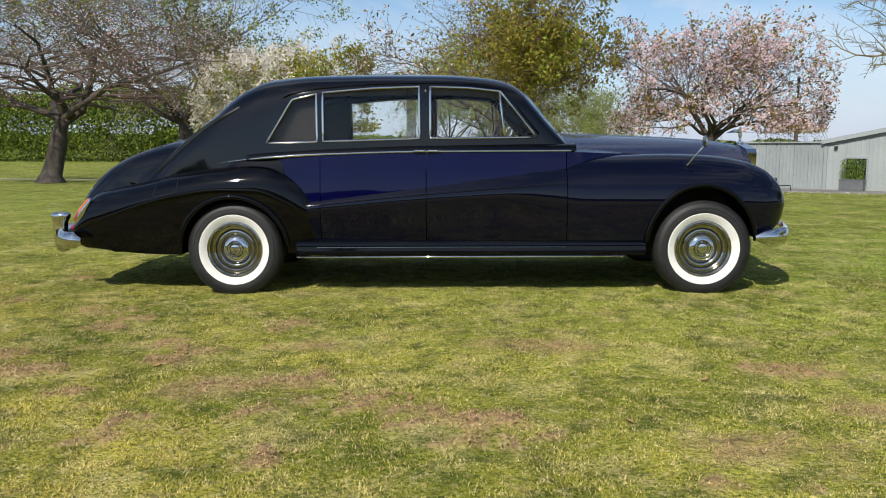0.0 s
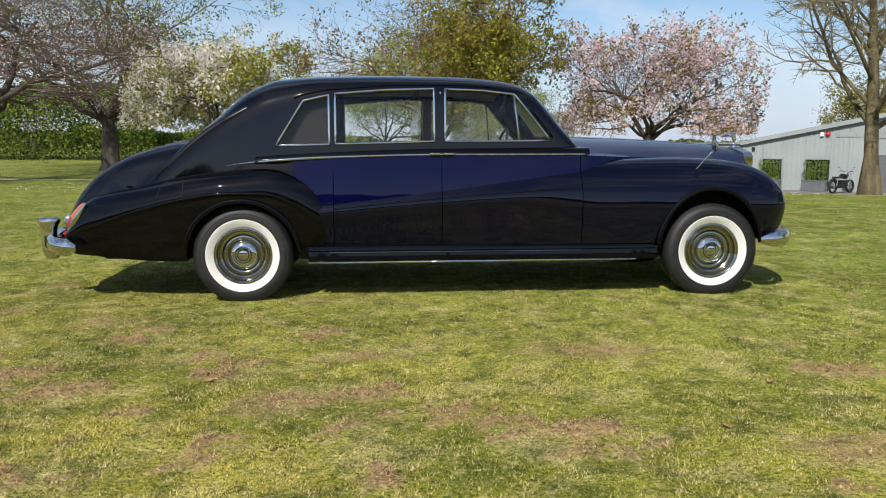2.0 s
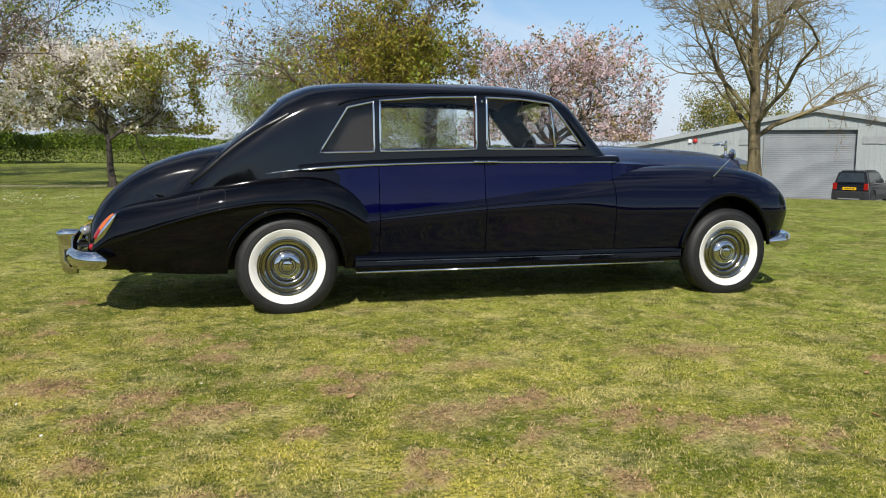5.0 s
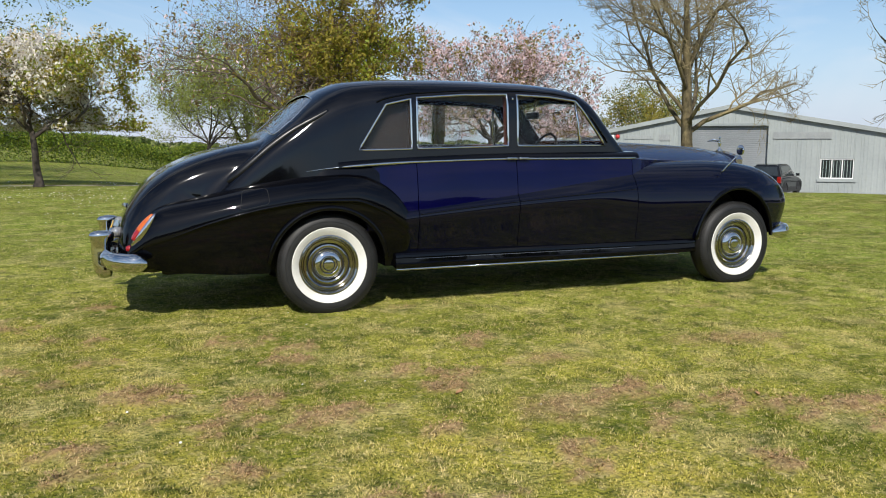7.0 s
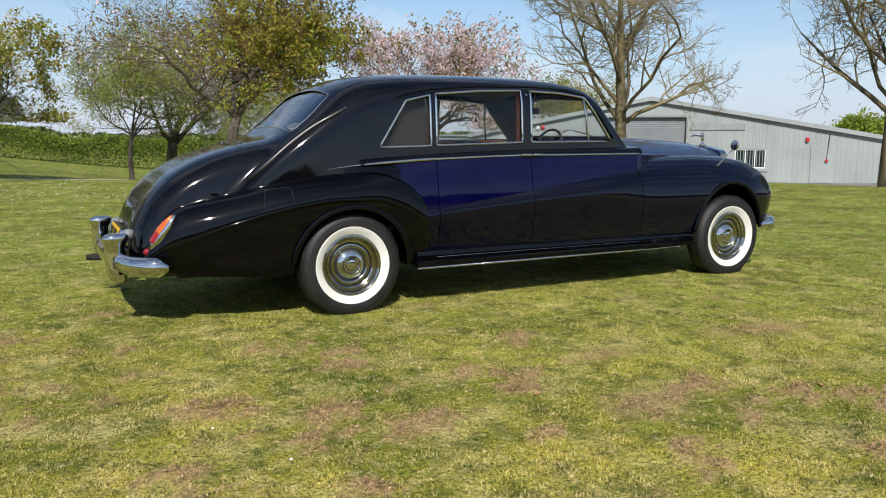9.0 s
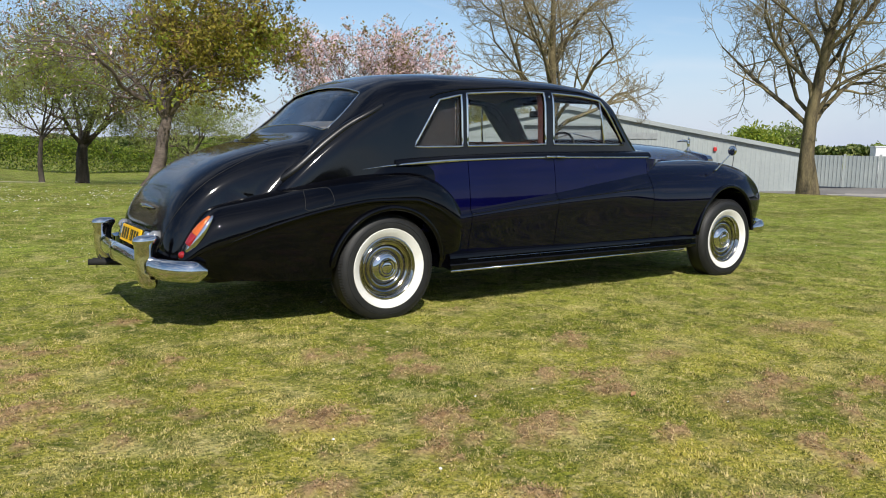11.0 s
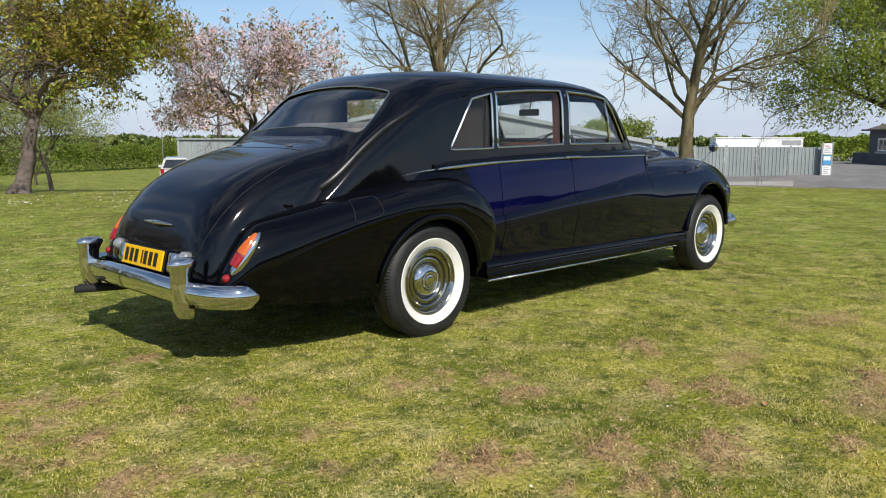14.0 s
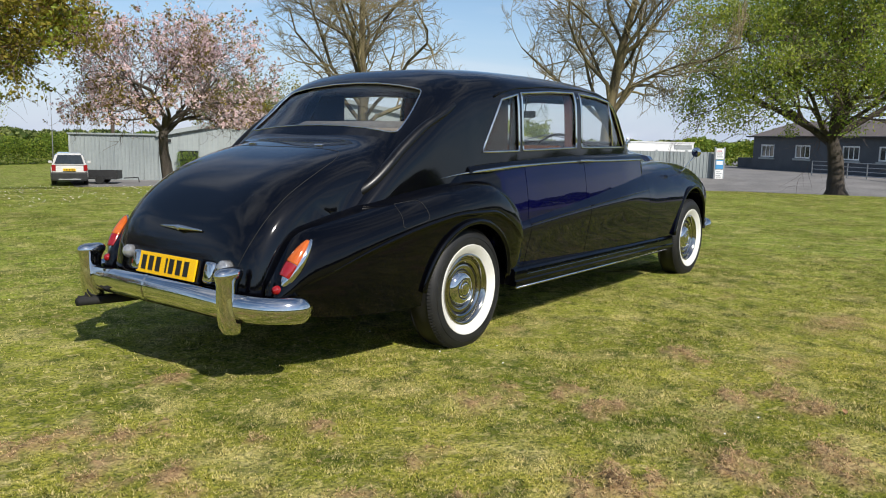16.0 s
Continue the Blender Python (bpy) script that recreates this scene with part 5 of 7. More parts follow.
def hedge_mesh(name, line, height, depth, n, size, seed, mats, weights):
    r = np.random.default_rng(seed)
    seg = [math.hypot(b[0] - a[0], b[1] - a[1]) for a, b in zip(line, line[1:])]
    cum = np.concatenate([[0], np.cumsum(seg)])
    s = r.uniform(0, cum[-1], n)
    k = np.clip(np.searchsorted(cum, s, side="right") - 1, 0, len(seg) - 1)
    P = np.array(line)
    f = ((s - cum[k]) / np.array(seg)[k])[:, None]
    c = P[k] * (1 - f) + P[k + 1] * f
    t = (P[k + 1] - P[k]) / np.array(seg)[k][:, None]
    off = r.uniform(-1, 1, n)
    knot = r.uniform(0.72, 1.12, int(cum[-1] / 1.3) + 3)
    h = height * np.interp(s, np.arange(len(knot)) * 1.3 + r.uniform(-0.2, 0.2, len(knot)), knot)
    z = h * np.where(r.uniform(0, 1, n) < 0.25, r.uniform(0, 1, n), (1 - np.abs(r.normal(0, 0.36, n)).clip(0, 1)))
    squeeze = np.sqrt(np.clip(1 - (np.abs(z / h - 0.45) / 0.62) ** 2.6, 0.05, 1))
    x = c[:, 0] - t[:, 1] * off * depth * squeeze
    y = c[:, 1] + t[:, 0] * off * depth * squeeze
    cc = np.stack([x, y, ground_z(x, y) + z], 1) + r.normal(0, 0.07, (n, 3))
    u = r.normal(size=(n, 3))
    u /= np.linalg.norm(u, axis=1)[:, None]
    v = np.cross(u, r.normal(size=(n, 3)))
    v /= np.linalg.norm(v, axis=1)[:, None]
    sz = size * r.uniform(0.6, 1.3, n)[:, None]
    V = np.stack([cc - u * sz, cc + v * sz * 0.55, cc + u * sz, cc - v * sz * 0.55], 1).reshape(-1, 3)
    return mesh_of(name, V, np.arange(4 * n).reshape(-1, 4), mats, r.choice(len(mats), n, p=weights))


HEDGE = [(-90, 46), (-45, 48), (-26, 48), (-8, 49), (6, 50), (16, 54), (26, 58), (40, 66)]
tagged(new("hedge", hedge_mesh("hedge", HEDGE, 2.1, 1.1, 300000, 0.068, 40, [M_L_HEDGE, M_L_GREEN, M_L_DARK], [0.55, 0.25, 0.20])), "long bright green field hedge", "hedge", kind="stuff")
tagged(new("thicket", hedge_mesh("thicket", [(-70, 40), (-40, 40), (-22, 42.5), (-13, 45)], 4.6, 2.2, 150000, 0.09, 41, [M_L_DARK, M_L_HEDGE, M_L_GREEN], [0.35, 0.4, 0.25])), "taller dark green thicket in front of the hedge", "bushes", kind="stuff")
tagged(new("hedge", hedge_mesh("hedge", [(58, 26), (66, 16), (72, 4)], 2.1, 1.2, 18000, 0.13, 42, [M_L_HEDGE, M_L_GREEN], [0.6, 0.4])), "bright green hedge beyond the yard", "hedge", kind="stuff")
tagged(new("treeline", hedge_mesh("treeline", [(-120, 120), (-30, 150), (60, 150), (140, 110), (170, 30)], 2.0, 4.0, 24000, 0.6, 43, [M_L_DARK, M_L_PALE], [0.6, 0.4])), "far hazy line of trees", "trees", kind="stuff")
# Unseen trees round behind the camera, added to darken low reflections in the paint.
tagged(new("treeline", hedge_mesh("treeline", [(86, -10), (80, -38), (60, -62), (20, -48), (-20, -44), (-50, -25), (-62, 5), (-64, 30)], 4.2, 3.0, 60000, 0.4, 44, [M_L_DARK, M_L_HEDGE], [0.6, 0.4])), "unseen line of trees along the field edge, added for reflections in the car", "trees", kind="stuff")

# ---- the saloon ----
car = thing("limousine", "polished black and navy vintage limousine with whitewall tyres on grass", "car")
K_FW_TOP = [(0.45, 0.828), (0.68, 0.862), (1.16, 0.932), (1.6, 0.991), (2.16, 1.046), (2.87, 1.084), (3.44, 1.103), (3.73, 1.093), (4.022, 1.055), (4.196, 0.99), (4.3, 0.90), (4.355, 0.79), (4.37, 0.70)]
K_FW_LOW = [(0.45, 0.435), (3.913, 0.435), (4.131, 0.46), (4.24, 0.51), (4.32, 0.58), (4.355, 0.63), (4.37, 0.68)]
K_FW_OUT = [(0.45, 0.950), (0.9, 0.962), (1.6, 0.982), (2.5, 1.000), (3.4, 1.008), (3.913, 0.995), (4.153, 0.955), (4.29, 0.895), (4.35, 0.83), (4.37, 0.77)]
K_FW_IN = [(0.45, 0.74), (2.4, 0.70), (3.2, 0.56), (4.022, 0.46), (4.186, 0.48), (4.3, 0.56), (4.355, 0.65), (4.37, 0.73)]
K_SWAGE = [(0.45, 0.69), (0.76, 0.727), (1.4, 0.790), (2.16, 0.850), (2.75, 0.885)]
K_FW_ROLL = [(0.45, 0.19), (1.2, 0.25), (2.2, 0.32), (2.9, 0.35), (3.5, 0.37), (4.2, 0.34)]
K_FW_FLAT = [(0.45, 0.62), (2.2, 0.70), (2.9, 0.84), (3.4, 0.95), (4.33, 0.95)]
K_RW_TOP = [(-1.372, 0.50), (-1.35, 0.565), (-1.30, 0.645), (-1.24, 0.727), (-1.19, 0.782), (-1.13, 0.815), (-1.0, 0.848), (-0.78, 0.895), (-0.45, 0.970), (-0.12, 1.020), (0.10, 1.034), (0.26, 1.022), (0.40, 0.975), (0.52, 0.890), (0.60, 0.785), (0.645, 0.68)]
K_RW_LOW = [(-1.372, 0.46), (-1.34, 0.42), (-1.22, 0.385), (-1.06, 0.352), (-0.57, 0.325), (0.35, 0.340), (0.50, 0.335), (0.58, 0.335), (0.645, 0.34)]
K_RW_OUT = [(-1.372, 0.79), (-1.33, 0.825), (-1.25, 0.855), (-1.1, 0.892), (-0.8, 0.942), (-0.4, 0.990), (0.0, 1.008), (0.35, 1.005), (0.52, 0.992), (0.60, 0.972), (0.645, 0.945)]
K_RW_IN = [(-1.372, 0.70), (-1.3, 0.63), (-1.1, 0.54), (-0.4, 0.50), (0.3, 0.58), (0.55, 0.74), (0.645, 0.90)]
K_RW_CREASE = [(-1.372, 0.47), (-1.25, 0.55), (-1.1, 0.600), (-0.82, 0.70), (-0.4, 0.805), (-0.1, 0.842), (0.17, 0.838), (0.38, 0.77), (0.55, 0.66), (0.645, 0.60)]
K_ROOF = [(-0.88, 0.78), (-0.79, 0.87), (-0.6, 1.07), (-0.46, 1.225), (-0.37, 1.315), (-0.18, 1.478), (-0.06, 1.590), (0.07, 1.676), (0.26, 1.737), (0.71, 1.765), (1.16, 1.771), (1.65, 1.765), (1.95, 1.746), (2.14, 1.715), (2.26, 1.662), (2.36, 1.560), (2.48, 1.412), (2.61, 1.262), (2.68, 1.18)]
K_CAB_LOW = [(-0.88, 0.66), (-0.5, 0.76), (-0.2, 0.88), (0.2, 1.0), (2.68, 1.0)]
K_CAB_W = [(-0.88, 0.73), (-0.5, 0.80), (0.0, 0.860), (0.26, 0.876), (0.67, 0.890), (1.5, 0.888), (2.1, 0.868), (2.4, 0.838), (2.68, 0.79)]
K_CAB_P = [(-0.88, 7.0), (-0.6, 6.0), (-0.37, 3.5), (-0.2, 3.0), (0.1, 2.8), (2.0, 2.8), (2.68, 3.0)]
K_CAB_Q = [(-0.88, 7.0), (-0.6, 8.0), (-0.3, 9.0), (0.0, 9.0), (0.6, 13.0), (2.0, 13.0), (2.68, 7.0)]
K_TUMBLE = [(-0.88, 0.06), (-0.6, 0.03), (-0.3, 0.045), (0.05, 0.09), (0.2, 0.09), (0.5, 0.055), (2.68, 0.05)]
K_BON_W = [(2.56, 0.68), (3.2, 0.575), (3.8, 0.47), (4.24, 0.375)]
K_BON_EDGE = [(2.56, 1.125), (3.11, 1.108), (3.75, 1.07), (4.24, 1.02)]
K_BON_TOP = [(2.56, 1.272), (3.17, 1.252), (3.93, 1.208), (4.24, 1.165)]


def loft_bm(rings, closed=True, caps=True):
    bm = bmesh.new()
    vs = [[bm.verts.new(p) for p in ring] for ring in rings]
    n = len(rings[0])
    for a, b in zip(vs, vs[1:]):
        for k in range(n if closed else n - 1):
            bm.faces.new((a[k], a[(k + 1) % n], b[(k + 1) % n], b[k]))
    if caps:
        bm.faces.new(vs[0])
        bm.faces.new(vs[-1])
    bmesh.ops.recalc_face_normals(bm, faces=bm.faces)
    if caps and bm.calc_volume(signed=True) < 0:
        bmesh.ops.reverse_faces(bm, faces=bm.faces)
    return bm


def stations(x0, x1, step, ends=()):
    """Evenly spaced stations, closer together towards the rounded ends."""
    n = max(3, int((x1 - x0) / step))
    t = np.linspace(0, 1, n + 1)
    if "hi" in ends and "lo" in ends:
        t = 0.5 - 0.5 * np.cos(math.pi * t)
    elif "hi" in ends:
        t = np.sin(math.pi / 2 * t)
    elif "lo" in ends:
        t = 1 - np.cos(math.pi / 2 * t)
    return x0 + (x1 - x0) * t


def front_wing_roll(x):
    """Height and depth of the wing's rounded shoulder."""
    zt, zb, yo, yi = (curve_at(k, x) for k in (K_FW_TOP, K_FW_LOW, K_FW_OUT, K_FW_IN))
    h = min(curve_at(K_FW_ROLL, x), (zt - zb) * 0.55)
    return h, min(h * curve_at(K_FW_FLAT, x), (yo - yi) * 0.9)


def front_wing_ring(x, s):
    zt, zb, yo, yi = (curve_at(k, x) for k in (K_FW_TOP, K_FW_LOW, K_FW_OUT, K_FW_IN))
    h, w = front_wing_roll(x)
    zs = zt - h
    pts = [(yi, zb)]
    for k in range(25):
        f = k / 24
        z = zb + (zs - zb) * f
        pts.append((yo - 0.030 * (1 - f) ** 1.6 - 0.004 * (1 - f), z))
    for k in range(1, 15):
        a = math.pi / 2 * k / 14
        pts.append((yo - w * (1 - math.cos(a)), zs + h * math.sin(a)))
    yt = yo - w
    for k in range(1, 8):
        f = k / 7
        pts.append((yt + (yi - yt) * f, zt - 0.09 * f * f * min(1, (yt - yi) / 0.2)))
    zc, amp = curve_at(K_SWAGE, x), 0.024 * min(1.0, max(0.0, (2.75 - x) / 0.6))
    return [(x, s * (y + amp * (math.exp(-((z - zc) / 0.034) ** 2) if z > zc else math.exp(-((z - zc) / 0.11) ** 2)) * (k > 0)), z) for k, (y, z) in enumerate(pts)]


def panel_bow(f):
    """How far an upper side panel stands out, from its foot (0) to the waist (1)."""
    return 0.012 * math.sin(math.pi * f) - 0.022 * f * f + 0.024 * (1 - f)


def swage_bead(x0, x1, s, parent):
    """The fine raised line that runs along the doors."""
    pts = []
    for x in np.linspace(x0, x1, 24):
        h, w = front_wing_roll(x)
        zb, zs = curve_at(K_FW_LOW, x), curve_at(K_FW_TOP, x) - h
        z = curve_at(K_SWAGE, x)
        f = min(1.0, (z - zb) / (zs - zb))
        back = w * (1 - math.sqrt(max(0.0, 1 - (max(0.0, z - zs) / h) ** 2)))
        pts.append((x, s * (curve_at(K_FW_OUT, x) - 0.034 * (1 - f) - back + 0.024 * min(1.0, max(0.0, (2.75 - x) / 0.6)) - 0.0015), z))
    part("swage_line", tube_bm(pts, [0.0025 + 0.0045 * min(1.0, max(0.0, (2.9 - p[0]) / 0.8)) for p in pts], 8), M_WING, parent, smooth=True)


def rear_wing_y(x, z):
    zt, zb, yo, zc = (curve_at(k, x) for k in (K_RW_TOP, K_RW_LOW, K_RW_OUT, K_RW_CREASE))
    zc = min(max(zc, zb + 0.02), zt - 0.04)
    if z <= zc:
        f = (zc - z) / max(0.02, zc - zb)
        return yo - 0.010 - 0.050 * f ** 1.7 if f > 0.04 else yo - 0.010 * f / 0.04
    f = min(1.0, (z - zc) / (zt - zc))
    w = (0.17 + 0.09 * (1 - float(ease((x + 0.1) / 0.4)))) * (yo - curve_at(K_RW_IN, x)) / 0.5
    return yo - w * (1 - (1 - f ** 2.3) ** 0.5)


def rear_wing_ring(x, s):
    zt, zb, yo, yi, zc = (curve_at(k, x) for k in (K_RW_TOP, K_RW_LOW, K_RW_OUT, K_RW_IN, K_RW_CREASE))
    zc = min(max(zc, zb + 0.02), zt - 0.04)
    z0 = zb if abs(x) >= 0.4255 else max(zb, 0.365 + 0.418 * math.sqrt(max(0.0, 1 - (x / 0.4255) ** 2)))
    pts = [(yi, z0)]
    for k in range(14):
        z = z0 + (zc - z0) * (1 - (1 - k / 13) ** 1.5)
        pts.append((rear_wing_y(x, z), z))
    for k in range(1, 18):
        z = zc + (zt - zc) * math.sin(math.pi / 2 * k / 17)
        pts.append((rear_wing_y(x, z), z))
    yt = pts[-1][0]
    for k in range(1, 7):
        f = k / 6
        pts.append((yt + (yi - yt) * f, zt - 0.05 * f * f * min(1.0, (zt - zb) / 0.3)))
    return [(x, s * y, z) for y, z in pts]


def cab_y(x, z):
    zt, zb, wb, p, q, tb = (curve_at(k, x) for k in (K_ROOF, K_CAB_LOW, K_CAB_W, K_CAB_P, K_CAB_Q, K_TUMBLE))
    f = min(1.0, max(0.0, (z - zb) / (zt - zb)))
    return (wb - tb * (z - zb)) * (1 - f ** q) ** (1 / p)


def cab_ring(x, inset=0.0):
    """Half a section from the waist up to the crown, and its mirror image."""
    zt, zb, wb, p, q, tb = (curve_at(k, x) for k in (K_ROOF, K_CAB_LOW, K_CAB_W, K_CAB_P, K_CAB_Q, K_TUMBLE))
    zt -= inset
    a0 = math.asin(0.7 ** (q / 2))
    fs = [(f, (1 - f ** q) ** (1 / p)) for f in np.linspace(0, 0.7, 9, endpoint=False)]
    fs += [(math.sin(a) ** (2 / q), max(0.0, math.cos(a)) ** (2 / p)) for a in np.linspace(a0, math.pi / 2, 22)]
    half = [(x, (wb - inset - tb * (zt - zb) * f) * c, zb + (zt - zb) * f) for f, c in fs[:-1]]
    return half + [(x, 0.0, zt)] + [(x, -y, z) for x, y, z in reversed(half)]


def smooth_line(knots, n):
    """Points evenly along a smooth curve through a few (x, z) knots."""
    ts = np.linspace(0, 1, len(knots))
    return [(curve_at(list(zip(ts, [k[0] for k in knots])), t), curve_at(list(zip(ts, [k[1] for k in knots])), t)) for t in np.linspace(0, 1, n)]


def baked(ob):
    """Replaces an object's mesh by what its modifiers make of it."""
    dg = bpy.context.evaluated_depsgraph_get()
    dg.update()
    me = bpy.data.meshes.new_from_object(ob.evaluated_get(dg))
    ob.modifiers.clear()
    ob.data = me
    return ob


def mark_sharp(ob, angle):
    bm = bmesh.new()
    bm.from_mesh(ob.data)
    for f in bm.faces:
        f.smooth = True
    for e in bm.edges:
        e.smooth = not (len(e.link_faces) == 2 and e.calc_face_angle(0.0) > radians(angle))
    bm.to_mesh(ob.data)
    bm.free()


def cut(ob, cutters, operation="DIFFERENCE"):
    """Cuts closed shapes out of ob, or keeps what lies inside them."""
    tools = []
    for bm in cutters:
        if bm.calc_volume(signed=True) < 0:
            bmesh.ops.reverse_faces(bm, faces=bm.faces)
        me = bpy.data.meshes.new("tool")
        bm.to_mesh(me)
        bm.free()
        tools.append(new("tool", me))
    for t in tools:
        md = ob.modifiers.new("cut", "BOOLEAN")
        md.object, md.operation, md.solver = t, operation, "EXACT"
    baked(ob)
    for t in tools:
        bpy.data.objects.remove(t)
    return ob


def oval(cx, cz, rx, rz, n=40, low=-0.3):
    """An arched opening: the upper half of an ellipse carried straight down."""
    pts = [(cx + rx * math.cos(a), cz + rz * math.sin(a)) for a in np.linspace(0, math.pi, n)]
    return [(cx + rx, low)] + pts + [(cx - rx, low)]


REAR_X, FRONT_X, HUB_Z = 0.0, 3.685, 0.365
part("underbody", add_box(add_box(box_bm(-1.15, 4.1, -0.60, 0.60, 0.30, 0.86, 0.03), 0.5, 3.2, -0.86, 0.86, 0.335, 0.80, 0.02), 0.45, 2.5, -0.84, 0.84, 0.70, 0.95, 0.02), M_UNDER, car, "dark underbody and floor")

for s in (-1, 1):
    # front wing, with the door skins that its line runs out into
    wing = part("front_wing", loft_bm([front_wing_ring(x, s) for x in stations(2.623, 4.37, 0.028, ("hi",))]), M_WING, car)
    cut(wing, [prism_bm(oval(3.665, 0.37, 0.425, 0.490), s * 0.45, s * 1.2)])
    mark_sharp(wing, 32)
    part("arch_lip", tube_bm([(3.665 + 0.432 * math.cos(a), s * (curve_at(K_FW_OUT, 3.665 + 0.432 * math.cos(a)) - 0.008 - 0.02 * max(0, 0.6 - math.sin(a))), 0.37 + 0.497 * math.sin(a)) for a in np.linspace(0.12, math.pi - 0.12, 40)], 0.019, 10), M_PAINT, wing, smooth=True)
    for name, x0, x1 in (("front_door", 1.527, 2.617), ("rear_door", 0.695, 1.521)):
        door = part(name, loft_bm([front_wing_ring(x, s) for x in stations(x0, x1, 0.05)]), M_WING, car, "black lower door skin under a navy upper panel", sharp=40)
        rows = []
        for x in stations(x0, x1, 0.05):
            b = curve_at([(0.3, 0.918), (0.7, 0.928), (1.6, 0.936), (2.2, 0.928), (2.62, 0.905)], x)
            zt = curve_at([(0.3, 1.085), (0.68, 1.108), (1.6, 1.128), (2.62, 1.128)], x)
            ring = [(x, s * (b - 0.06), 0.6)] + [(x, s * (b + panel_bow(f)), 0.6 + (zt - 0.6) * f) for f in np.linspace(0, 1, 12)] + [(x, s * (b - 0.10), zt)]
            rows.append(ring)
        swage_bead(x0 + 0.004, x1 - 0.004, s, door)
        part("upper_panel", loft_bm(rows), M_NAVY, door, "navy upper door panel", sharp=40)
    part("sill_joint", loft_bm([front_wing_ring(x, s) for x in stations(0.45, 0.689, 0.05)]), M_WING, car, sharp=40)
    rows = []
    for x in stations(0.30, 0.689, 0.03):
        b = curve_at([(0.0, 0.895), (0.3, 0.912), (0.7, 0.928)], x) - 0.016 * (1 - ease((x - 0.30) / 0.15))
        zt = curve_at([(0.0, 1.06), (0.3, 1.085), (0.68, 1.108)], x)
        rows.append([(x, s * (b - 0.06), 0.6)] + [(x, s * (b + panel_bow(f)), 0.6 + (zt - 0.6) * f) for f in np.linspace(0, 1, 12)] + [(x, s * (b - 0.10), zt)])
    part("rear_quarter_panel", loft_bm(rows), M_NAVY, car, "navy quarter panel", sharp=40)
    rows = []
    for x in stations(-0.10, 0.40, 0.03):
        b = curve_at([(-0.1, 0.845), (0.0, 0.872), (0.3, 0.897), (0.5, 0.912)], x)
        zt = curve_at([(-0.1, 1.04), (0.0, 1.06), (0.3, 1.085), (0.5, 1.097)], x)
        rows.append([(x, s * (b - 0.06), 0.8)] + [(x, s * (b + panel_bow(f)), 0.8 + (zt - 0.8) * f) for f in np.linspace(0, 1, 9)] + [(x, s * (b - 0.10), zt)])
    part("quarter_shoulder", loft_bm(rows), M_PAINT, car, sharp=40)
    rows = []
    for x in stations(2.623, 3.1, 0.05):
        b = curve_at([(2.62, 0.905), (2.75, 0.86), (3.1, 0.66)], x)
        rows.append([(x, s * (b - 0.06), 0.6)] + [(x, s * (b + panel_bow(f)), 0.6 + (1.125 - 0.02 * (x - 2.62) / 0.48 - 0.6) * f) for f in np.linspace(0, 1, 12)] + [(x, s * (b - 0.25), 1.14)])
    part("scuttle_panel", loft_bm(rows), M_NAVY, car, "navy scuttle panel", sharp=40)
    # waist below the windows, chrome strip on it
    rows = []
    for x in stations(0.10, 2.70, 0.06):
        b = curve_at([(-0.3, 0.85), (0.0, 0.895), (0.3, 0.918), (0.7, 0.928), (1.6, 0.936), (2.2, 0.928), (2.70, 0.895)], x) - 0.024
        z0 = curve_at([(-0.3, 1.03), (0.0, 1.062), (0.3, 1.087), (0.68, 1.110), (1.6, 1.130), (2.70, 1.130)], x)
        rows.append([(x, s * (b - 0.2), z0)] + [(x, s * (b - 0.075 * (1 - math.cos(a))), z0 + 0.055 * math.sin(a)) for a in np.linspace(0, math.pi / 2, 9)] + [(x, s * (b - 0.2), z0 + 0.06)])
    part("waist_rail", loft_bm(rows), M_PAINT, car, sharp=50)
    strip = []
    for x in np.linspace(-0.14, 2.66, 64):
        z = curve_at([(-0.3, 1.02), (0.0, 1.064), (0.3, 1.091), (0.68, 1.112), (1.6, 1.132), (2.70, 1.132)], x)
        y = curve_at([(0.0, 0.870), (0.3, 0.918), (0.7, 0.928), (1.6, 0.936), (2.2, 0.928), (2.70, 0.895)], x) - 0.019
        strip.append((x, s * (max(y, cab_y(x, z) + 0.002) if x > 0.05 else cab_y(x, z) + 0.002), z))
    part("waist_strip", tube_bm(strip, [0.0085 + 0.0045 * math.exp(-((p[0] - 0.40) / 0.30) ** 2) - 0.0075 * (1 - min(1.0, max(0.0, (p[0] + 0.14) / 0.40))) for p in strip], 8), M_CHROME, car, "bright chrome waist strip", smooth=True)
    # rear wing
    rxs = sorted(list(stations(-1.372, -0.4256, 0.024, ("lo",))) + [0.4255 * math.sin(a) for a in np.linspace(-math.pi / 2, math.pi / 2, 49)] + list(stations(0.4256, 0.645, 0.01, ("hi",))))
    rwing = part("rear_wing", loft_bm([rear_wing_ring(x, s) for x in rxs]), M_PAINT, car, sharp=32)
    part("arch_lip", tube_bm([(0.432 * math.cos(a), s * (rear_wing_y(0.432 * math.cos(a), 0.365 + 0.425 * math.sin(a)) + 0.010), 0.365 + 0.425 * math.sin(a)) for a in np.linspace(0.10, math.pi - 0.10, 40)], 0.019, 10), M_PAINT, rwing, smooth=True)
    part("wing_crease", tube_bm([(x, s * (curve_at(K_RW_OUT, x) - 0.001), curve_at(K_RW_CREASE, x)) for x in np.linspace(-1.1, 0.5, 50)], [0.002 + 0.012 * min(1, k / 12, (49 - k) / 8) for k in range(50)], 8), M_PAINT, rwing, smooth=True)
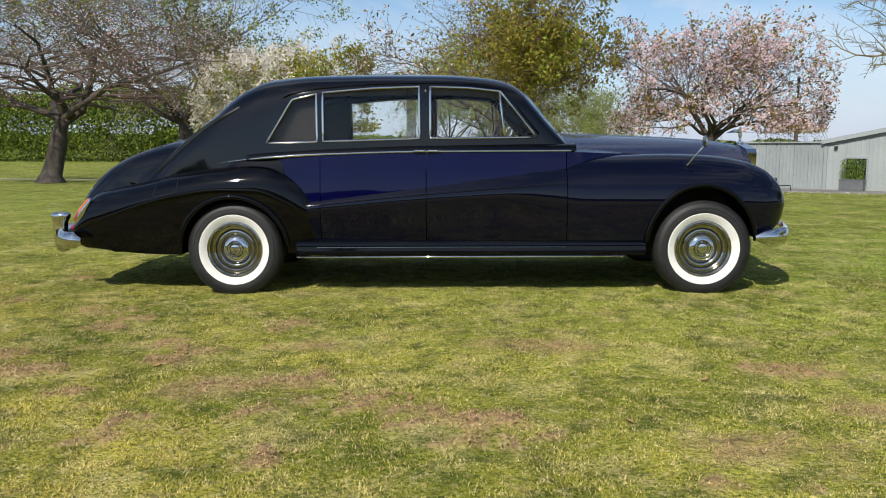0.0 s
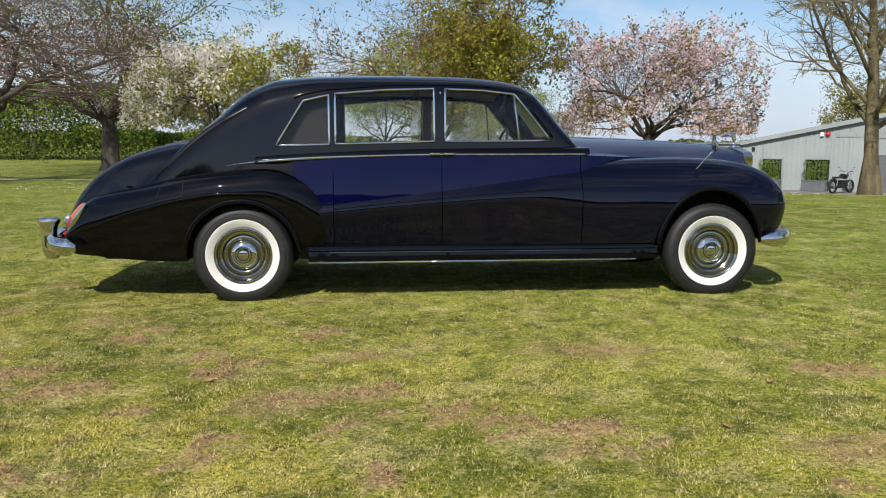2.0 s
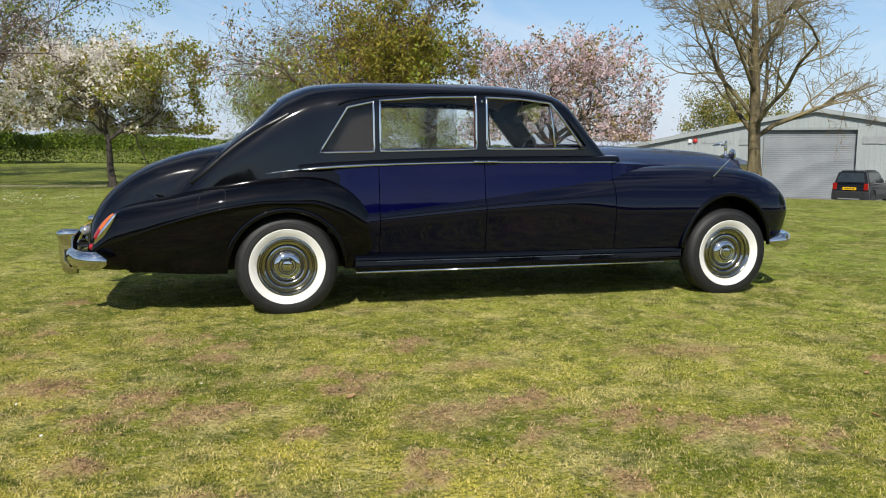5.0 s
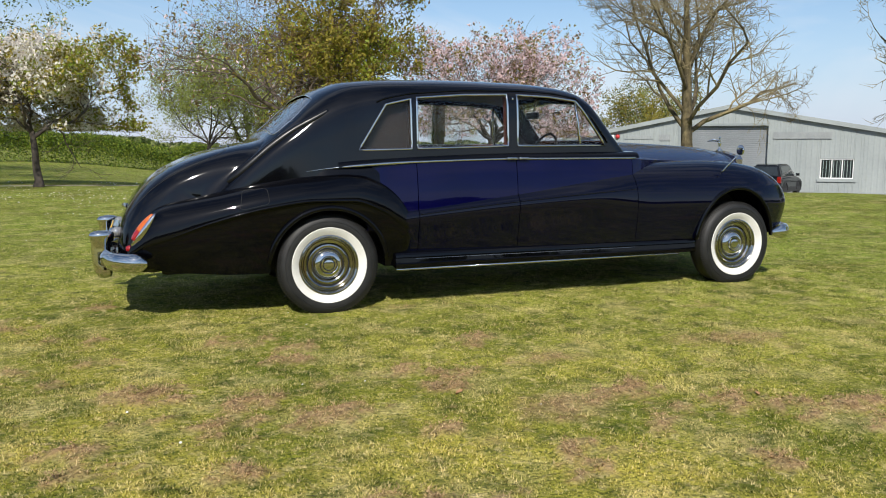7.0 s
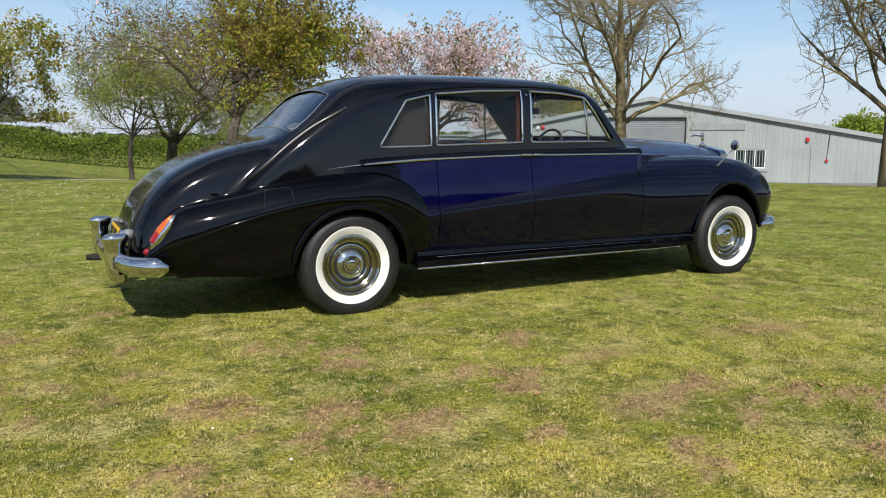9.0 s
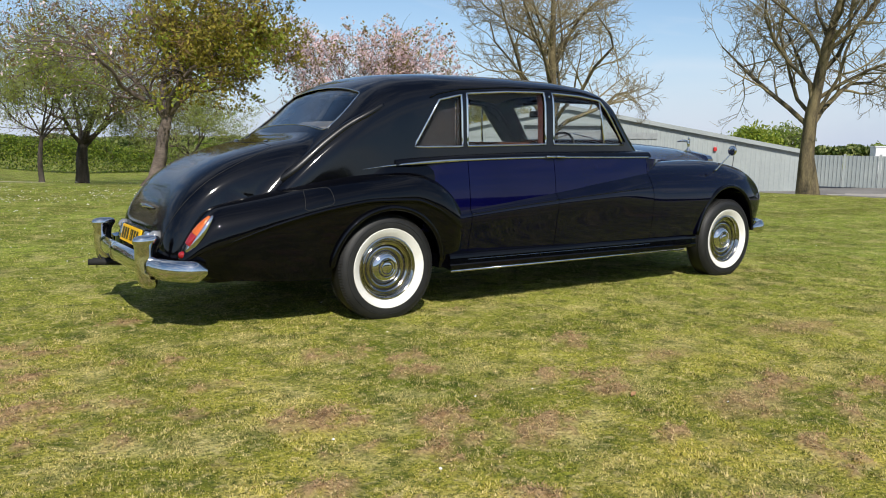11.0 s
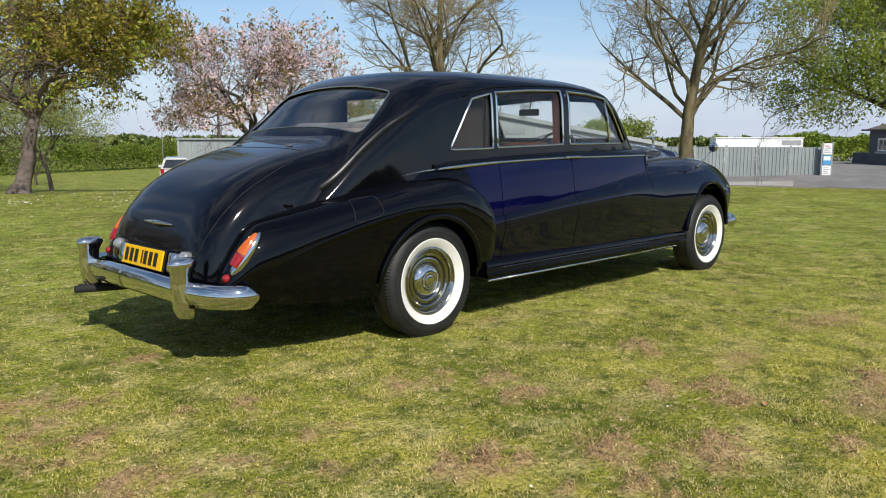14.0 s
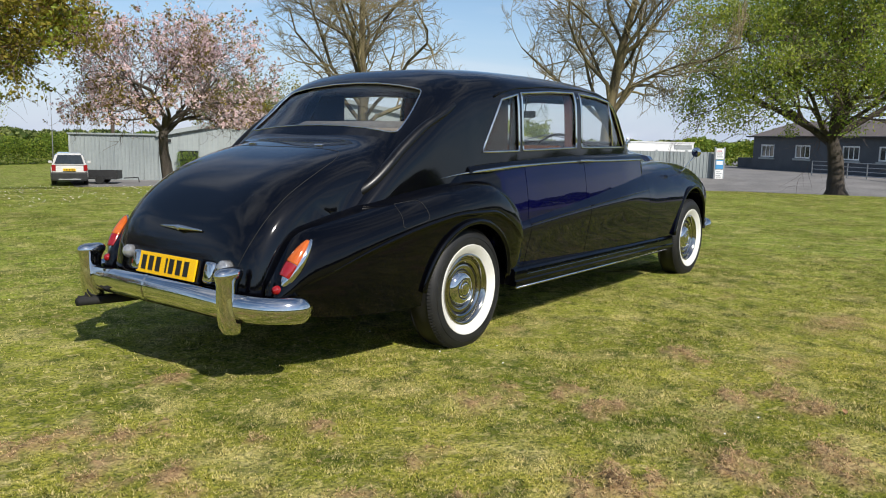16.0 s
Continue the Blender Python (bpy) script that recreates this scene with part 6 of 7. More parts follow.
    if s < 0:
        flap = [(-0.625, 0.80), (-0.60, 0.905), (-0.585, 0.918), (-0.445, 0.935), (-0.43, 0.92), (-0.425, 0.845), (-0.44, 0.825), (-0.60, 0.79)]
        pts = []
        for (xa, za), (xb, zb) in zip(flap, flap[1:] + flap[:1]):
            for f in np.linspace(0, 1, 6, endpoint=False):
                x, z = xa + (xb - xa) * f, za + (zb - za) * f
                pts.append((x, s * (rear_wing_y(x, z) + 0.0005), z))
        part("fuel_flap_seam", tube_bm(pts, 0.0018, 5, closed=True), M_UNDER, rwing, "thin seam of the fuel filler flap")
    # running board
    part("running_board", loft_bm([[(x, s * y, z) for y, z in ((0.70, 0.345), (0.972, 0.318), (0.988, 0.325), (0.988, 0.350), (0.979, 0.358), (0.975, 0.392), (0.981, 0.400), (0.978, 0.416), (0.966, 0.430), (0.940, 0.440), (0.70, 0.442))] for x in (0.50, 0.56, 1.2, 2.0, 2.8, 3.18, 3.235)]), M_PAINT, car, sharp=25)
    part("sill_strip", tube_bm([(0.50, s * 0.990, 0.310), (1.8, s * 0.993, 0.312), (3.06, s * 0.990, 0.314)], 0.0085, 8), M_CHROME, car, "chrome sill strip", smooth=True)
    part("coach_line", tube_bm([(0.66, s * 0.976, 0.385), (2.62, s * 0.976, 0.385)], 0.0028, 5), M_STEEL, car)

# bonnet, radiator, mascot
rows = []
for x in stations(2.56, 4.24, 0.05):
    w, zt, ze = curve_at(K_BON_W, x), curve_at(K_BON_TOP, x), curve_at(K_BON_EDGE, x)
    top = [(y, ze + (zt - ze) * (1 - abs(y / w) ** 1.65) ** 0.95) for y in w * np.sin(np.linspace(math.pi / 2, -math.pi / 2, 33))]
    rows.append([(x, y, z) for y, z in [(w - 0.004, 0.86), (w, ze - 0.03)] + top + [(-w, ze - 0.03), (-w + 0.004, 0.86)]])
part("bonnet", loft_bm(rows), M_MIDNIGHT, car, "navy bonnet with a slim centre hinge", sharp=45)
part("bonnet_hinge", tube_bm([(x, 0, curve_at(K_BON_TOP, x) + 0.002) for x in np.linspace(2.6, 4.22, 20)], 0.007, 6), M_CHROME, car, smooth=True)
for s in (-1, 1):
    edge = [(x, s * curve_at(K_BON_W, x) * 0.985, curve_at(K_BON_EDGE, x) - 0.02) for x in np.linspace(2.62, 4.22, 20)]
    part("bonnet_edge", tube_bm(edge, 0.006, 6), M_PAINT, car, smooth=True)
rad = part("radiator_shell", prism_bm([(-0.29, 0.52), (0.29, 0.52), (0.29, 1.10), (0.26, 1.135), (0.0, 1.185), (-0.26, 1.135), (-0.29, 1.10)], 4.235, 4.315, "X"), M_CHROME, car, "upright chrome radiator shell")
for k in range(15):
    y = -0.245 + k * 0.035
    part("grille_slat", box_bm(4.315, 4.325, y - 0.010, y + 0.010, 0.56, 1.06), M_STEEL, rad)
masc = revolve_bm([(0.030, 0.0), (0.034, 0.012), (0.012, 0.022), (0.011, 0.05), (0.017, 0.075), (0.013, 0.105), (0.005, 0.118), (0.011, 0.128), (0.009, 0.142), (0.001, 0.15)], "Z", 14, (4.27, 0, 1.178))
for s in (-1, 1):
    tube_bm([(4.275, s * 0.008, 1.275), (4.235, s * 0.045, 1.292), (4.18, s * 0.085, 1.275)], [0.012, 0.015, 0.003], 8, masc, flat=0.4)
part("mascot", masc, M_CHROME, car, "small winged chrome radiator mascot", smooth=True)

# cabin shell with its window openings
W_QUARTER = [(0.258, 1.201), (0.470, 1.539), (0.664, 1.583), (0.664, 1.209)]
W_REAR = [(0.712, 1.212), (0.712, 1.593), (1.10, 1.624), (1.470, 1.635), (1.470, 1.232)]
W_FRONT = [(1.556, 1.233), (1.556, 1.633), (1.85, 1.624), (2.104, 1.596), (2.394, 1.238)]
W_BACK_HALF = [(0.0, 1.353), (0.20, 1.350), (0.40, 1.338), (0.54, 1.322), (0.60, 1.314), (0.630, 1.314), (0.646, 1.322), (0.650, 1.340), (0.641, 1.40), (0.622, 1.49), (0.606, 1.545), (0.594, 1.567), (0.572, 1.581), (0.53, 1.590), (0.40, 1.611), (0.20, 1.630), (0.0, 1.636)]
W_BACK = W_BACK_HALF + [(-y, z) for y, z in reversed(W_BACK_HALF[1:-1])]
W_SCREEN = [(-0.66, 1.275), (0.66, 1.275), (0.59, 1.585), (0.0, 1.62), (-0.59, 1.585)]


def cutters(grow_by=0.0):
    return [prism_bm(W_QUARTER, -1.2, 1.2), prism_bm(W_REAR, -1.2, 1.2), prism_bm(W_FRONT, -1.2, 1.2), prism_bm(W_BACK, -1.0, 0.24, "X"), prism_bm(W_SCREEN, 2.0, 2.9, "X")]


xs = stations(-0.88, 2.68, 0.035)


def cabin_bm(inset=0.0):
    """The cabin's skin, facing outwards."""
    bm = loft_bm([cab_ring(x, inset) for x in xs], False, False)
    bm.faces.ensure_lookup_table()
    top = max(bm.faces, key=lambda f: f.calc_center_median().z)
    if top.normal.z < 0:
        bmesh.ops.reverse_faces(bm, faces=bm.faces)
    return bm


cabin = part("roof", cabin_bm(), M_PAINT_DULL, car, "black domed roof with pillars")
sol = cabin.modifiers.new("thickness", "SOLIDIFY")
sol.thickness, sol.offset = 0.03, -1.0
baked(cabin)
cut(cabin, cutters())
mark_sharp(cabin, 30)
PANES = [(n, [prism_bm, (p, sd * 0.3, sd * 1.2)]) for sd in (-1, 1) for n, p in (("quarter_light", W_QUARTER), ("rear_door_glass", W_REAR), ("front_door_glass", W_FRONT))]
PANES += [("rear_screen", [prism_bm, (W_BACK, -1.0, 0.24, "X")]), ("windscreen", [prism_bm, (W_SCREEN, 2.0, 2.9, "X")])]
for name, (make, args) in PANES:
    pane = part(name, cabin_bm(0.012), M_GLASS, car, "clear curved glass")
    sol = pane.modifiers.new("thickness", "SOLIDIFY")
    sol.thickness, sol.offset = 0.004, -1.0
    baked(pane)
    cut(pane, [make(*args)], "INTERSECT")
    mark_sharp(pane, 30)
    pane.visible_shadow = False


def outline_points(poly, n=10):
    out = []
    for (xa, za), (xb, zb) in zip(poly, poly[1:] + poly[:1]):
        out += [(xa + (xb - xa) * f, za + (zb - za) * f) for f in np.linspace(0, 1, n, endpoint=False)]
    return out


def back_x(y, z):
    """Where the sloping tail of the roof stands at a given width and height."""
    lo, hi = -0.85, 0.4
    for _ in range(40):
        mid = (lo + hi) / 2
        ok = curve_at(K_ROOF, mid) > z and cab_y(mid, z) > abs(y)
        lo, hi = (lo, mid) if ok else (mid, hi)
    return hi


def front_x(y, z):
    lo, hi = 1.8, 2.68
    for _ in range(40):
        mid = (lo + hi) / 2
        ok = curve_at(K_ROOF, mid) > z and cab_y(mid, z) > abs(y)
        lo, hi = (mid, hi) if ok else (lo, mid)
    return lo


for s in (-1, 1):
    for name, poly, r in (("quarter_frame", W_QUARTER, 0.0095), ("rear_window_frame", W_REAR, 0.0095), ("front_window_frame", W_FRONT, 0.0095)):
        part(name, tube_bm([(x, s * (cab_y(x, z) - 0.002), z) for x, z in outline_points(poly)], r, 7, closed=True), M_CHROME, car, "bright chrome window frame", smooth=True)
    part("vent_divider", tube_bm([(x, s * (cab_y(x, z) - 0.006), z) for x, z in ((2.100, 1.594), (2.115, 1.45), (2.128, 1.32), (2.138, 1.238))], 0.010, 7), M_CHROME, car, "chrome quarterlight divider", smooth=True)
    part("drip_rail", tube_bm([(x, s * (cab_y(x, z) + 0.004), z) for x, z in ((0.40, 1.556), (0.46, 1.583), (0.66, 1.625), (1.1, 1.660), (1.6, 1.668), (1.9, 1.654), (2.12, 1.618), (2.26, 1.45), (2.41, 1.262))], 0.007, 6), M_PAINT, car, smooth=True)
    part("pillar_lamp", tube_bm([(1.52, s * (cab_y(1.52, 1.598) - 0.004), 1.592), (1.52, s * (cab_y(1.52, 1.61) - 0.004), 1.612)], 0.008, 8), M_CHROME, car, smooth=True)
    for x0, x1 in ((1.435, 1.515), (1.535, 1.625)):
        hb = revolve_bm([(0.004, -0.045), (0.013, -0.04), (0.010, -0.01), (0.010, 0.02), (0.015, 0.036), (0.004, 0.045)], "X", 12, ((x0 + x1) / 2, s * 0.936, 1.135))
        part("door_handle", tube_bm([((x0 + x1) / 2, s * 0.90, 1.135), ((x0 + x1) / 2, s * 0.935, 1.135)], 0.008, 8, hb), M_CHROME, car, "chrome door handle", smooth=True)
part("rear_screen_seal", tube_bm([(back_x(y, z) - 0.001, y, z) for y, z in outline_points(W_BACK, 4)], 0.0048, 6, closed=True), M_CHROME, car, "thin bright rear screen surround", smooth=True)
part("windscreen_seal", tube_bm([(front_x(y, z) + 0.001, y, z) for y, z in outline_points(W_SCREEN, 10)], 0.008, 6, closed=True), M_CHROME, car, smooth=True)

# boot and tail
BOOT_LINE = [(-0.25, 1.29), (-0.46, 1.262), (-0.74, 1.198), (-0.98, 1.115), (-1.17, 1.005), (-1.29, 0.890), (-1.37, 0.775), (-1.425, 0.64), (-1.445, 0.50), (-1.44, 0.40), (-1.40, 0.345), (-1.25, 0.325)]


def boot_profile(t):
    n = len(BOOT_LINE) - 1
    ks = [(i / n, p) for i, p in enumerate(BOOT_LINE)]
    return curve_at([(a, -p[0]) for a, p in ks], t) * -1, curve_at([(a, p[1]) for a, p in ks], t)


K_BOOT_W = [(0, 0.73), (0.25, 0.695), (0.5, 0.68), (0.7, 0.675), (1, 0.66)]
K_BOOT_N = [(0, 4.2), (0.3, 5.0), (0.6, 6.0), (1, 6.0)]
K_BOOT_KEEP = [(0, 0.45), (0.5, 0.52), (0.8, 0.72), (1, 0.8)]


def boot_at(y, t):
    """The tail's skin: the boot's dome run softly together with the sweep of the cabin."""
    x, z = boot_profile(t)
    w, n, keep = (curve_at(k, t) for k in (K_BOOT_W, K_BOOT_N, K_BOOT_KEEP))
    q = min(1.0, abs(y) / w)
    full = math.hypot(x + 0.30, z - 0.50)
    dx, dz = (x + 0.30) / full, (z - 0.50) / full
    r = full * (keep + (1 - keep) * (1 - q ** n) ** (1 / n))
    lo, hi = 0.03, 1.1
    for _ in range(18):
        mid = (lo + hi) / 2
        px, pz = -0.30 + dx * mid, 0.50 + dz * mid
        if px > -0.88 and pz < curve_at(K_ROOF, px) and cab_y(px, pz) > abs(y):
            lo = mid
        else:
            hi = mid
    rc, k = lo - 0.003, 0.025 + 0.05 * min(1.0, (abs(y) / 0.6) ** 2)
    h = max(0.0, k - abs(r - rc)) / k
    r = max(r, rc) + h * h * k * 0.25
    return Vector((-0.30 + dx * r, y, 0.50 + dz * r))


ys = [0.80 * math.sin(math.pi / 2 * k / 38) for k in range(-38, 39)]
boot = part("boot_lid", loft_bm([[boot_at(y, t) for y in ys] for t in np.linspace(0.06, 1, 64)], False, False), M_PAINT_DULL, car, "rounded black boot", smooth=True)
part("tail_pan", box_bm(-1.36, -1.10, -0.56, 0.56, 0.33, 0.56, 0.03), M_PAINT, car)
part("bumper_apron", box_bm(-1.53, -1.20, -0.70, 0.70, 0.375, 0.43, 0.01), M_PAINT, car)


lid = [(-0.50, 0.16), (0.50, 0.16)] + [(curve_at([(0.16, 0.52), (0.2, 0.57), (0.3, 0.595), (0.5, 0.58), (0.64, 0.54), (0.715, 0.47)], t), t) for t in np.linspace(0.18, 0.715, 22)]
ring = [(y, 0.16) for y in np.linspace(-0.5, 0.5, 21)] + lid[2:] + [(y, 0.725) for y in np.linspace(0.44, -0.44, 15)] + [(-y, t) for y, t in reversed(lid[2:])]
part("boot_seam", tube_bm([boot_at(y, t) for y, t in ring], 0.0022, 5, closed=True), M_UNDER, car, "thin seam round the boot lid")
for y in (-0.3, 0.3):
    part("boot_hinge", tube_bm([boot_at(y, 0.145) + Vector((0, -0.03, 0.004)), boot_at(y, 0.145) + Vector((0, 0.03, 0.004))], 0.008, 8), M_CHROME, car, smooth=True)

# winged boot handle
hb = revolve_bm([(0.002, -0.026), (0.012, -0.022), (0.017, -0.008), (0.016, 0.008), (0.010, 0.02)], "X", 12, tuple(boot_at(-0.02, 0.545) + Vector((-0.010, 0, 0))))
for s in (-1, 1):
    pts = [boot_at(-0.02 + s * 0.185 * f, 0.545) + Vector((-0.018 + 0.010 * f, 0, 0.004 - 0.004 * f)) for f in np.linspace(0.02, 1, 8)]
    tube_bm(pts, [0.015 * (1 - 0.75 * f) + 0.001 for f in np.linspace(0, 1, 8)], 8, hb)
part("boot_handle", hb, M_CHROME, car, "winged chrome boot handle", smooth=True)

# soft crest from the roof's shoulder down to the rear wing
for s in (-1, 1):
    line = smooth_line([(0.05, 1.485), (-0.03, 1.44), (-0.20, 1.345), (-0.37, 1.222), (-0.595, 1.027), (-0.72, 0.93), (-0.80, 0.865)], 40)
    rad = [0.024 + 0.020 * k / 39 for k in range(40)]
    crest = [(x, s * (cab_y(x, z) - q + 0.0085 * min(1.0, k / 9)), z) for k, ((x, z), q) in enumerate(zip(line, rad))]
    part("crest", tube_bm(crest, rad, 24), M_PAINT_SOFT, car, smooth=True)

# number plate, plate lamps, reversing lamps
pl_m = Matrix.Translation((-1.492, -0.045, 0.585)) @ Euler((0, radians(14), 0)).to_matrix().to_4x4()
bm = box_bm(-0.006, 0.004, -0.262, 0.262, -0.058, 0.058, 0.004)
bmesh.ops.transform(bm, matrix=pl_m, verts=bm.verts)
plate = part("number_plate", bm, M_YELLOW, car, "yellow rear number plate with plain dark bars")
for k, (a, w) in enumerate(((0.195, 0.040), (0.130, 0.040), (0.065, 0.040), (-0.01, 0.014), (-0.055, 0.040), (-0.12, 0.040), (-0.185, 0.040))):
    bm = box_bm(-0.0085, -0.0065, a - w / 2, a + w / 2, -0.039, 0.039)
    bmesh.ops.transform(bm, matrix=pl_m, verts=bm.verts)
    part("plate_bar", bm, M_BLACKMARK, plate)
bm = box_bm(0.006, 0.05, -0.285, 0.285, -0.072, 0.066, 0.01)
bmesh.ops.transform(bm, matrix=pl_m, verts=bm.verts)
part("plate_mount", bm, M_PAINT, car)
for y in (-0.365, 0.275):
    bm = box_bm(-0.012, 0.09, y - 0.038, y + 0.038, -0.055, 0.062, 0.02)
    bmesh.ops.transform(bm, matrix=pl_m, verts=bm.verts)
    part("plate_lamp", bm, M_CHROME, car, "chrome number plate lamp", smooth=True)
for y in (-0.47, 0.39):
    lens = revolve_bm([(0.002, -0.030), (0.018, -0.026), (0.029, -0.016), (0.034, -0.006), (0.038, -0.004), (0.039, 0.0), (0.037, 0.05)], "X", 20, (-1.450, y, 0.615))
    part("reversing_lamp", lens, M_CLEAR, car, "round clear-lensed reversing lamp", smooth=True)

# bumpers
def swept(path, section):
    """A bar of fixed section (out, up) that follows a level path."""
    pts = [Vector(p) for p in path]
    rings = []
    for i, p in enumerate(pts):
        d = (pts[min(i + 1, len(pts) - 1)] - pts[max(i - 1, 0)]).normalized()
        out = Vector((d.y, -d.x, 0)).normalized()
        t = min(1.0, 0.30 + 0.70 * math.sin(math.pi / 2 * min(1.0, min(i, len(pts) - 1 - i) / 7.0)))
        rings.append([p + out * (o * t) + Vector((0, 0, u * t)) for o, u in section])
    return loft_bm(rings)


def smooth_path(knots, n):
    ts = np.linspace(0, 1, len(knots))
    return [tuple(curve_at(list(zip(ts, [k[a] for k in knots])), t) for a in range(3)) for t in np.linspace(0, 1, n)]


BLADE = [(-0.03, -0.045), (0.0, -0.066), (0.022, -0.060), (0.040, -0.035), (0.046, 0.0), (0.040, 0.035), (0.022, 0.060), (0.0, 0.066), (-0.03, 0.045)]
half = [(-1.245, -0.900, 0.435), (-1.33, -0.885, 0.437), (-1.44, -0.80, 0.440), (-1.525, -0.60, 0.452), (-1.565, -0.30, 0.468), (-1.575, 0.0, 0.472)]
full = half + [(x, -y, z) for x, y, z in reversed(half[:-1])]
rb = part("rear_bumper", swept(list(reversed(smooth_path(full, 81))), BLADE), M_CHROME, car, "polished chrome rear bumper", sharp=45)


def overrider(x, y, sgn, parent):
    rows = []
    for z, w, d in ((0.315, 0.030, 0.02), (0.322, 0.050, 0.045), (0.36, 0.056, 0.06), (0.42, 0.048, 0.062), (0.50, 0.040, 0.062), (0.56, 0.038, 0.064), (0.588, 0.043, 0.074), (0.606, 0.047, 0.083), (0.622, 0.046, 0.083), (0.635, 0.039, 0.072), (0.643, 0.026, 0.052), (0.646, 0.008, 0.030)):
        lean = 0.02 * math.sin((z - 0.32) * 9)
        rows.append([(x + sgn * (d * math.cos(a) + lean), y + w * math.sin(a), z) for a in np.linspace(0, 2 * math.pi, 20, endpoint=False)])
    part("overrider", loft_bm(rows), M_CHROME, parent, "tall chrome overrider", smooth=True)


part("bumper_joint", loft_bm([[(-1.575 - 1.08 * o - 0.002, y, 0.472 + 1.05 * u) for o, u in BLADE] for y in (-0.013, 0.013)]), M_CHROME, rb, "raised joint strap", sharp=40)
for y in (-0.630, 0.630):
    overrider(-1.525, y, -1, rb)
for s in (-1, 1):
    part("bumper_bracket", box_bm(-1.53, -1.2, s * 0.45 - 0.03, s * 0.45 + 0.03, 0.40, 0.46), M_UNDER, rb)
half = [(4.08, -0.975, 0.452), (4.20, -0.960, 0.455), (4.325, -0.87, 0.457), (4.445, -0.60, 0.46), (4.525, -0.30, 0.46), (4.545, 0.0, 0.46)]
full = half + [(x, -y, z) for x, y, z in reversed(half[:-1])]
fb = part("front_bumper", swept(smooth_path(full, 61), BLADE), M_CHROME, car, "polished chrome front bumper", sharp=45)
part("exhaust_pipe", tube_bm([(-0.9, 0.55, 0.30), (-1.4, 0.57, 0.31), (-1.66, 0.58, 0.325)], 0.024, 12), M_UNDER, car, "dark exhaust pipe", smooth=True)
part("exhaust_pipe", tube_bm([(-0.9, 0.62, 0.30), (-1.4, 0.63, 0.31), (-1.62, 0.635, 0.325)], 0.022, 12), M_UNDER, car, "dark exhaust pipe", smooth=True)

# lamps
def teardrop(lo, hi, wide, deep, n=20, m=18, a0=0.0, a1=1.0):
    """A long lens between two points, swelling to its middle."""
    lo, hi = Vector(lo), Vector(hi)
    ax = (hi - lo).normalized()
    side = ax.cross(Vector((-1, 0, 0))).normalized()
    out = side.cross(ax).normalized()
    rows = []
    for i in range(n + 1):
        t = a0 + (a1 - a0) * i / n
        r = math.sin(math.pi * min(0.985, max(0.015, t)) ** 0.92) ** 0.62
        rows.append([lo.lerp(hi, t) + side * (wide * r * math.cos(a)) + out * (deep * r * math.sin(a)) for a in np.linspace(0, 2 * math.pi, m, endpoint=False)])
    return loft_bm(rows)


for s in (-1, 1):
    lo, hi = (-1.346, s * 0.780, 0.525), (-1.180, s * 0.830, 0.770)
    base = part("tail_lamp", teardrop(lo, hi, 0.0475, 0.034), M_CHROME, car, "chrome tail lamp bezel", smooth=True)
    off = Vector((-0.012, -s * 0.006, 0.003))
    part("amber_lens", teardrop(Vector(lo) + off, Vector(hi) + off, 0.044, 0.037, a0=0.50, a1=0.97), M_AMBER, base, "amber indicator lens", smooth=True)
    part("red_lens", teardrop(Vector(lo) + off, Vector(hi) + off, 0.044, 0.037, a0=0.24, a1=0.49), M_RED, base, "red brake lens", smooth=True)
    refl = revolve_bm([(0.001, -0.026), (0.016, -0.022), (0.024, -0.006), (0.026, 0.03)], "X", 18, (-1.356, s * 0.770, 0.528))
    part("reflector", refl, M_RED, base, "round red reflector", smooth=True)
    hl = revolve_bm([(0.001, 0.035), (0.06, 0.028), (0.085, 0.010), (0.105, 0.012), (0.112, -0.01), (0.108, -0.08)], "X", 28, (4.30, s * 0.69, 0.80))
    part("headlamp", hl, M_CHROME, car, "chrome-rimmed headlamp", smooth=True)
    # wing mirror
    mr = part("wing_mirror", tube_bm([(3.55, s * 0.885, 1.003), (3.56, s * 0.912, 1.02), (3.60, s * 0.945, 1.085), (3.66, s * 0.99, 1.17)], [0.014, 0.007, 0.006, 0.006], 8), M_CHROME, car, "round chrome wing mirror on a stalk", smooth=True)
    part("mirror_head", revolve_bm([(0.001, -0.010), (0.040, -0.010), (0.046, -0.005), (0.045, 0.003), (0.030, 0.012), (0.001, 0.018)], "X", 24, (3.66, s * 1.0, 1.198)), M_CHROME, mr, smooth=True)

# wheels
def tyre_section():
    return [(0.225, -0.070), (0.252, -0.092), (0.290, -0.104), (0.330, -0.100), (0.358, -0.086), (0.370, -0.066), (0.373, 0.0), (0.370, 0.066), (0.358, 0.086), (0.330, 0.100), (0.290, 0.104), (0.252, 0.092), (0.225, 0.070)]


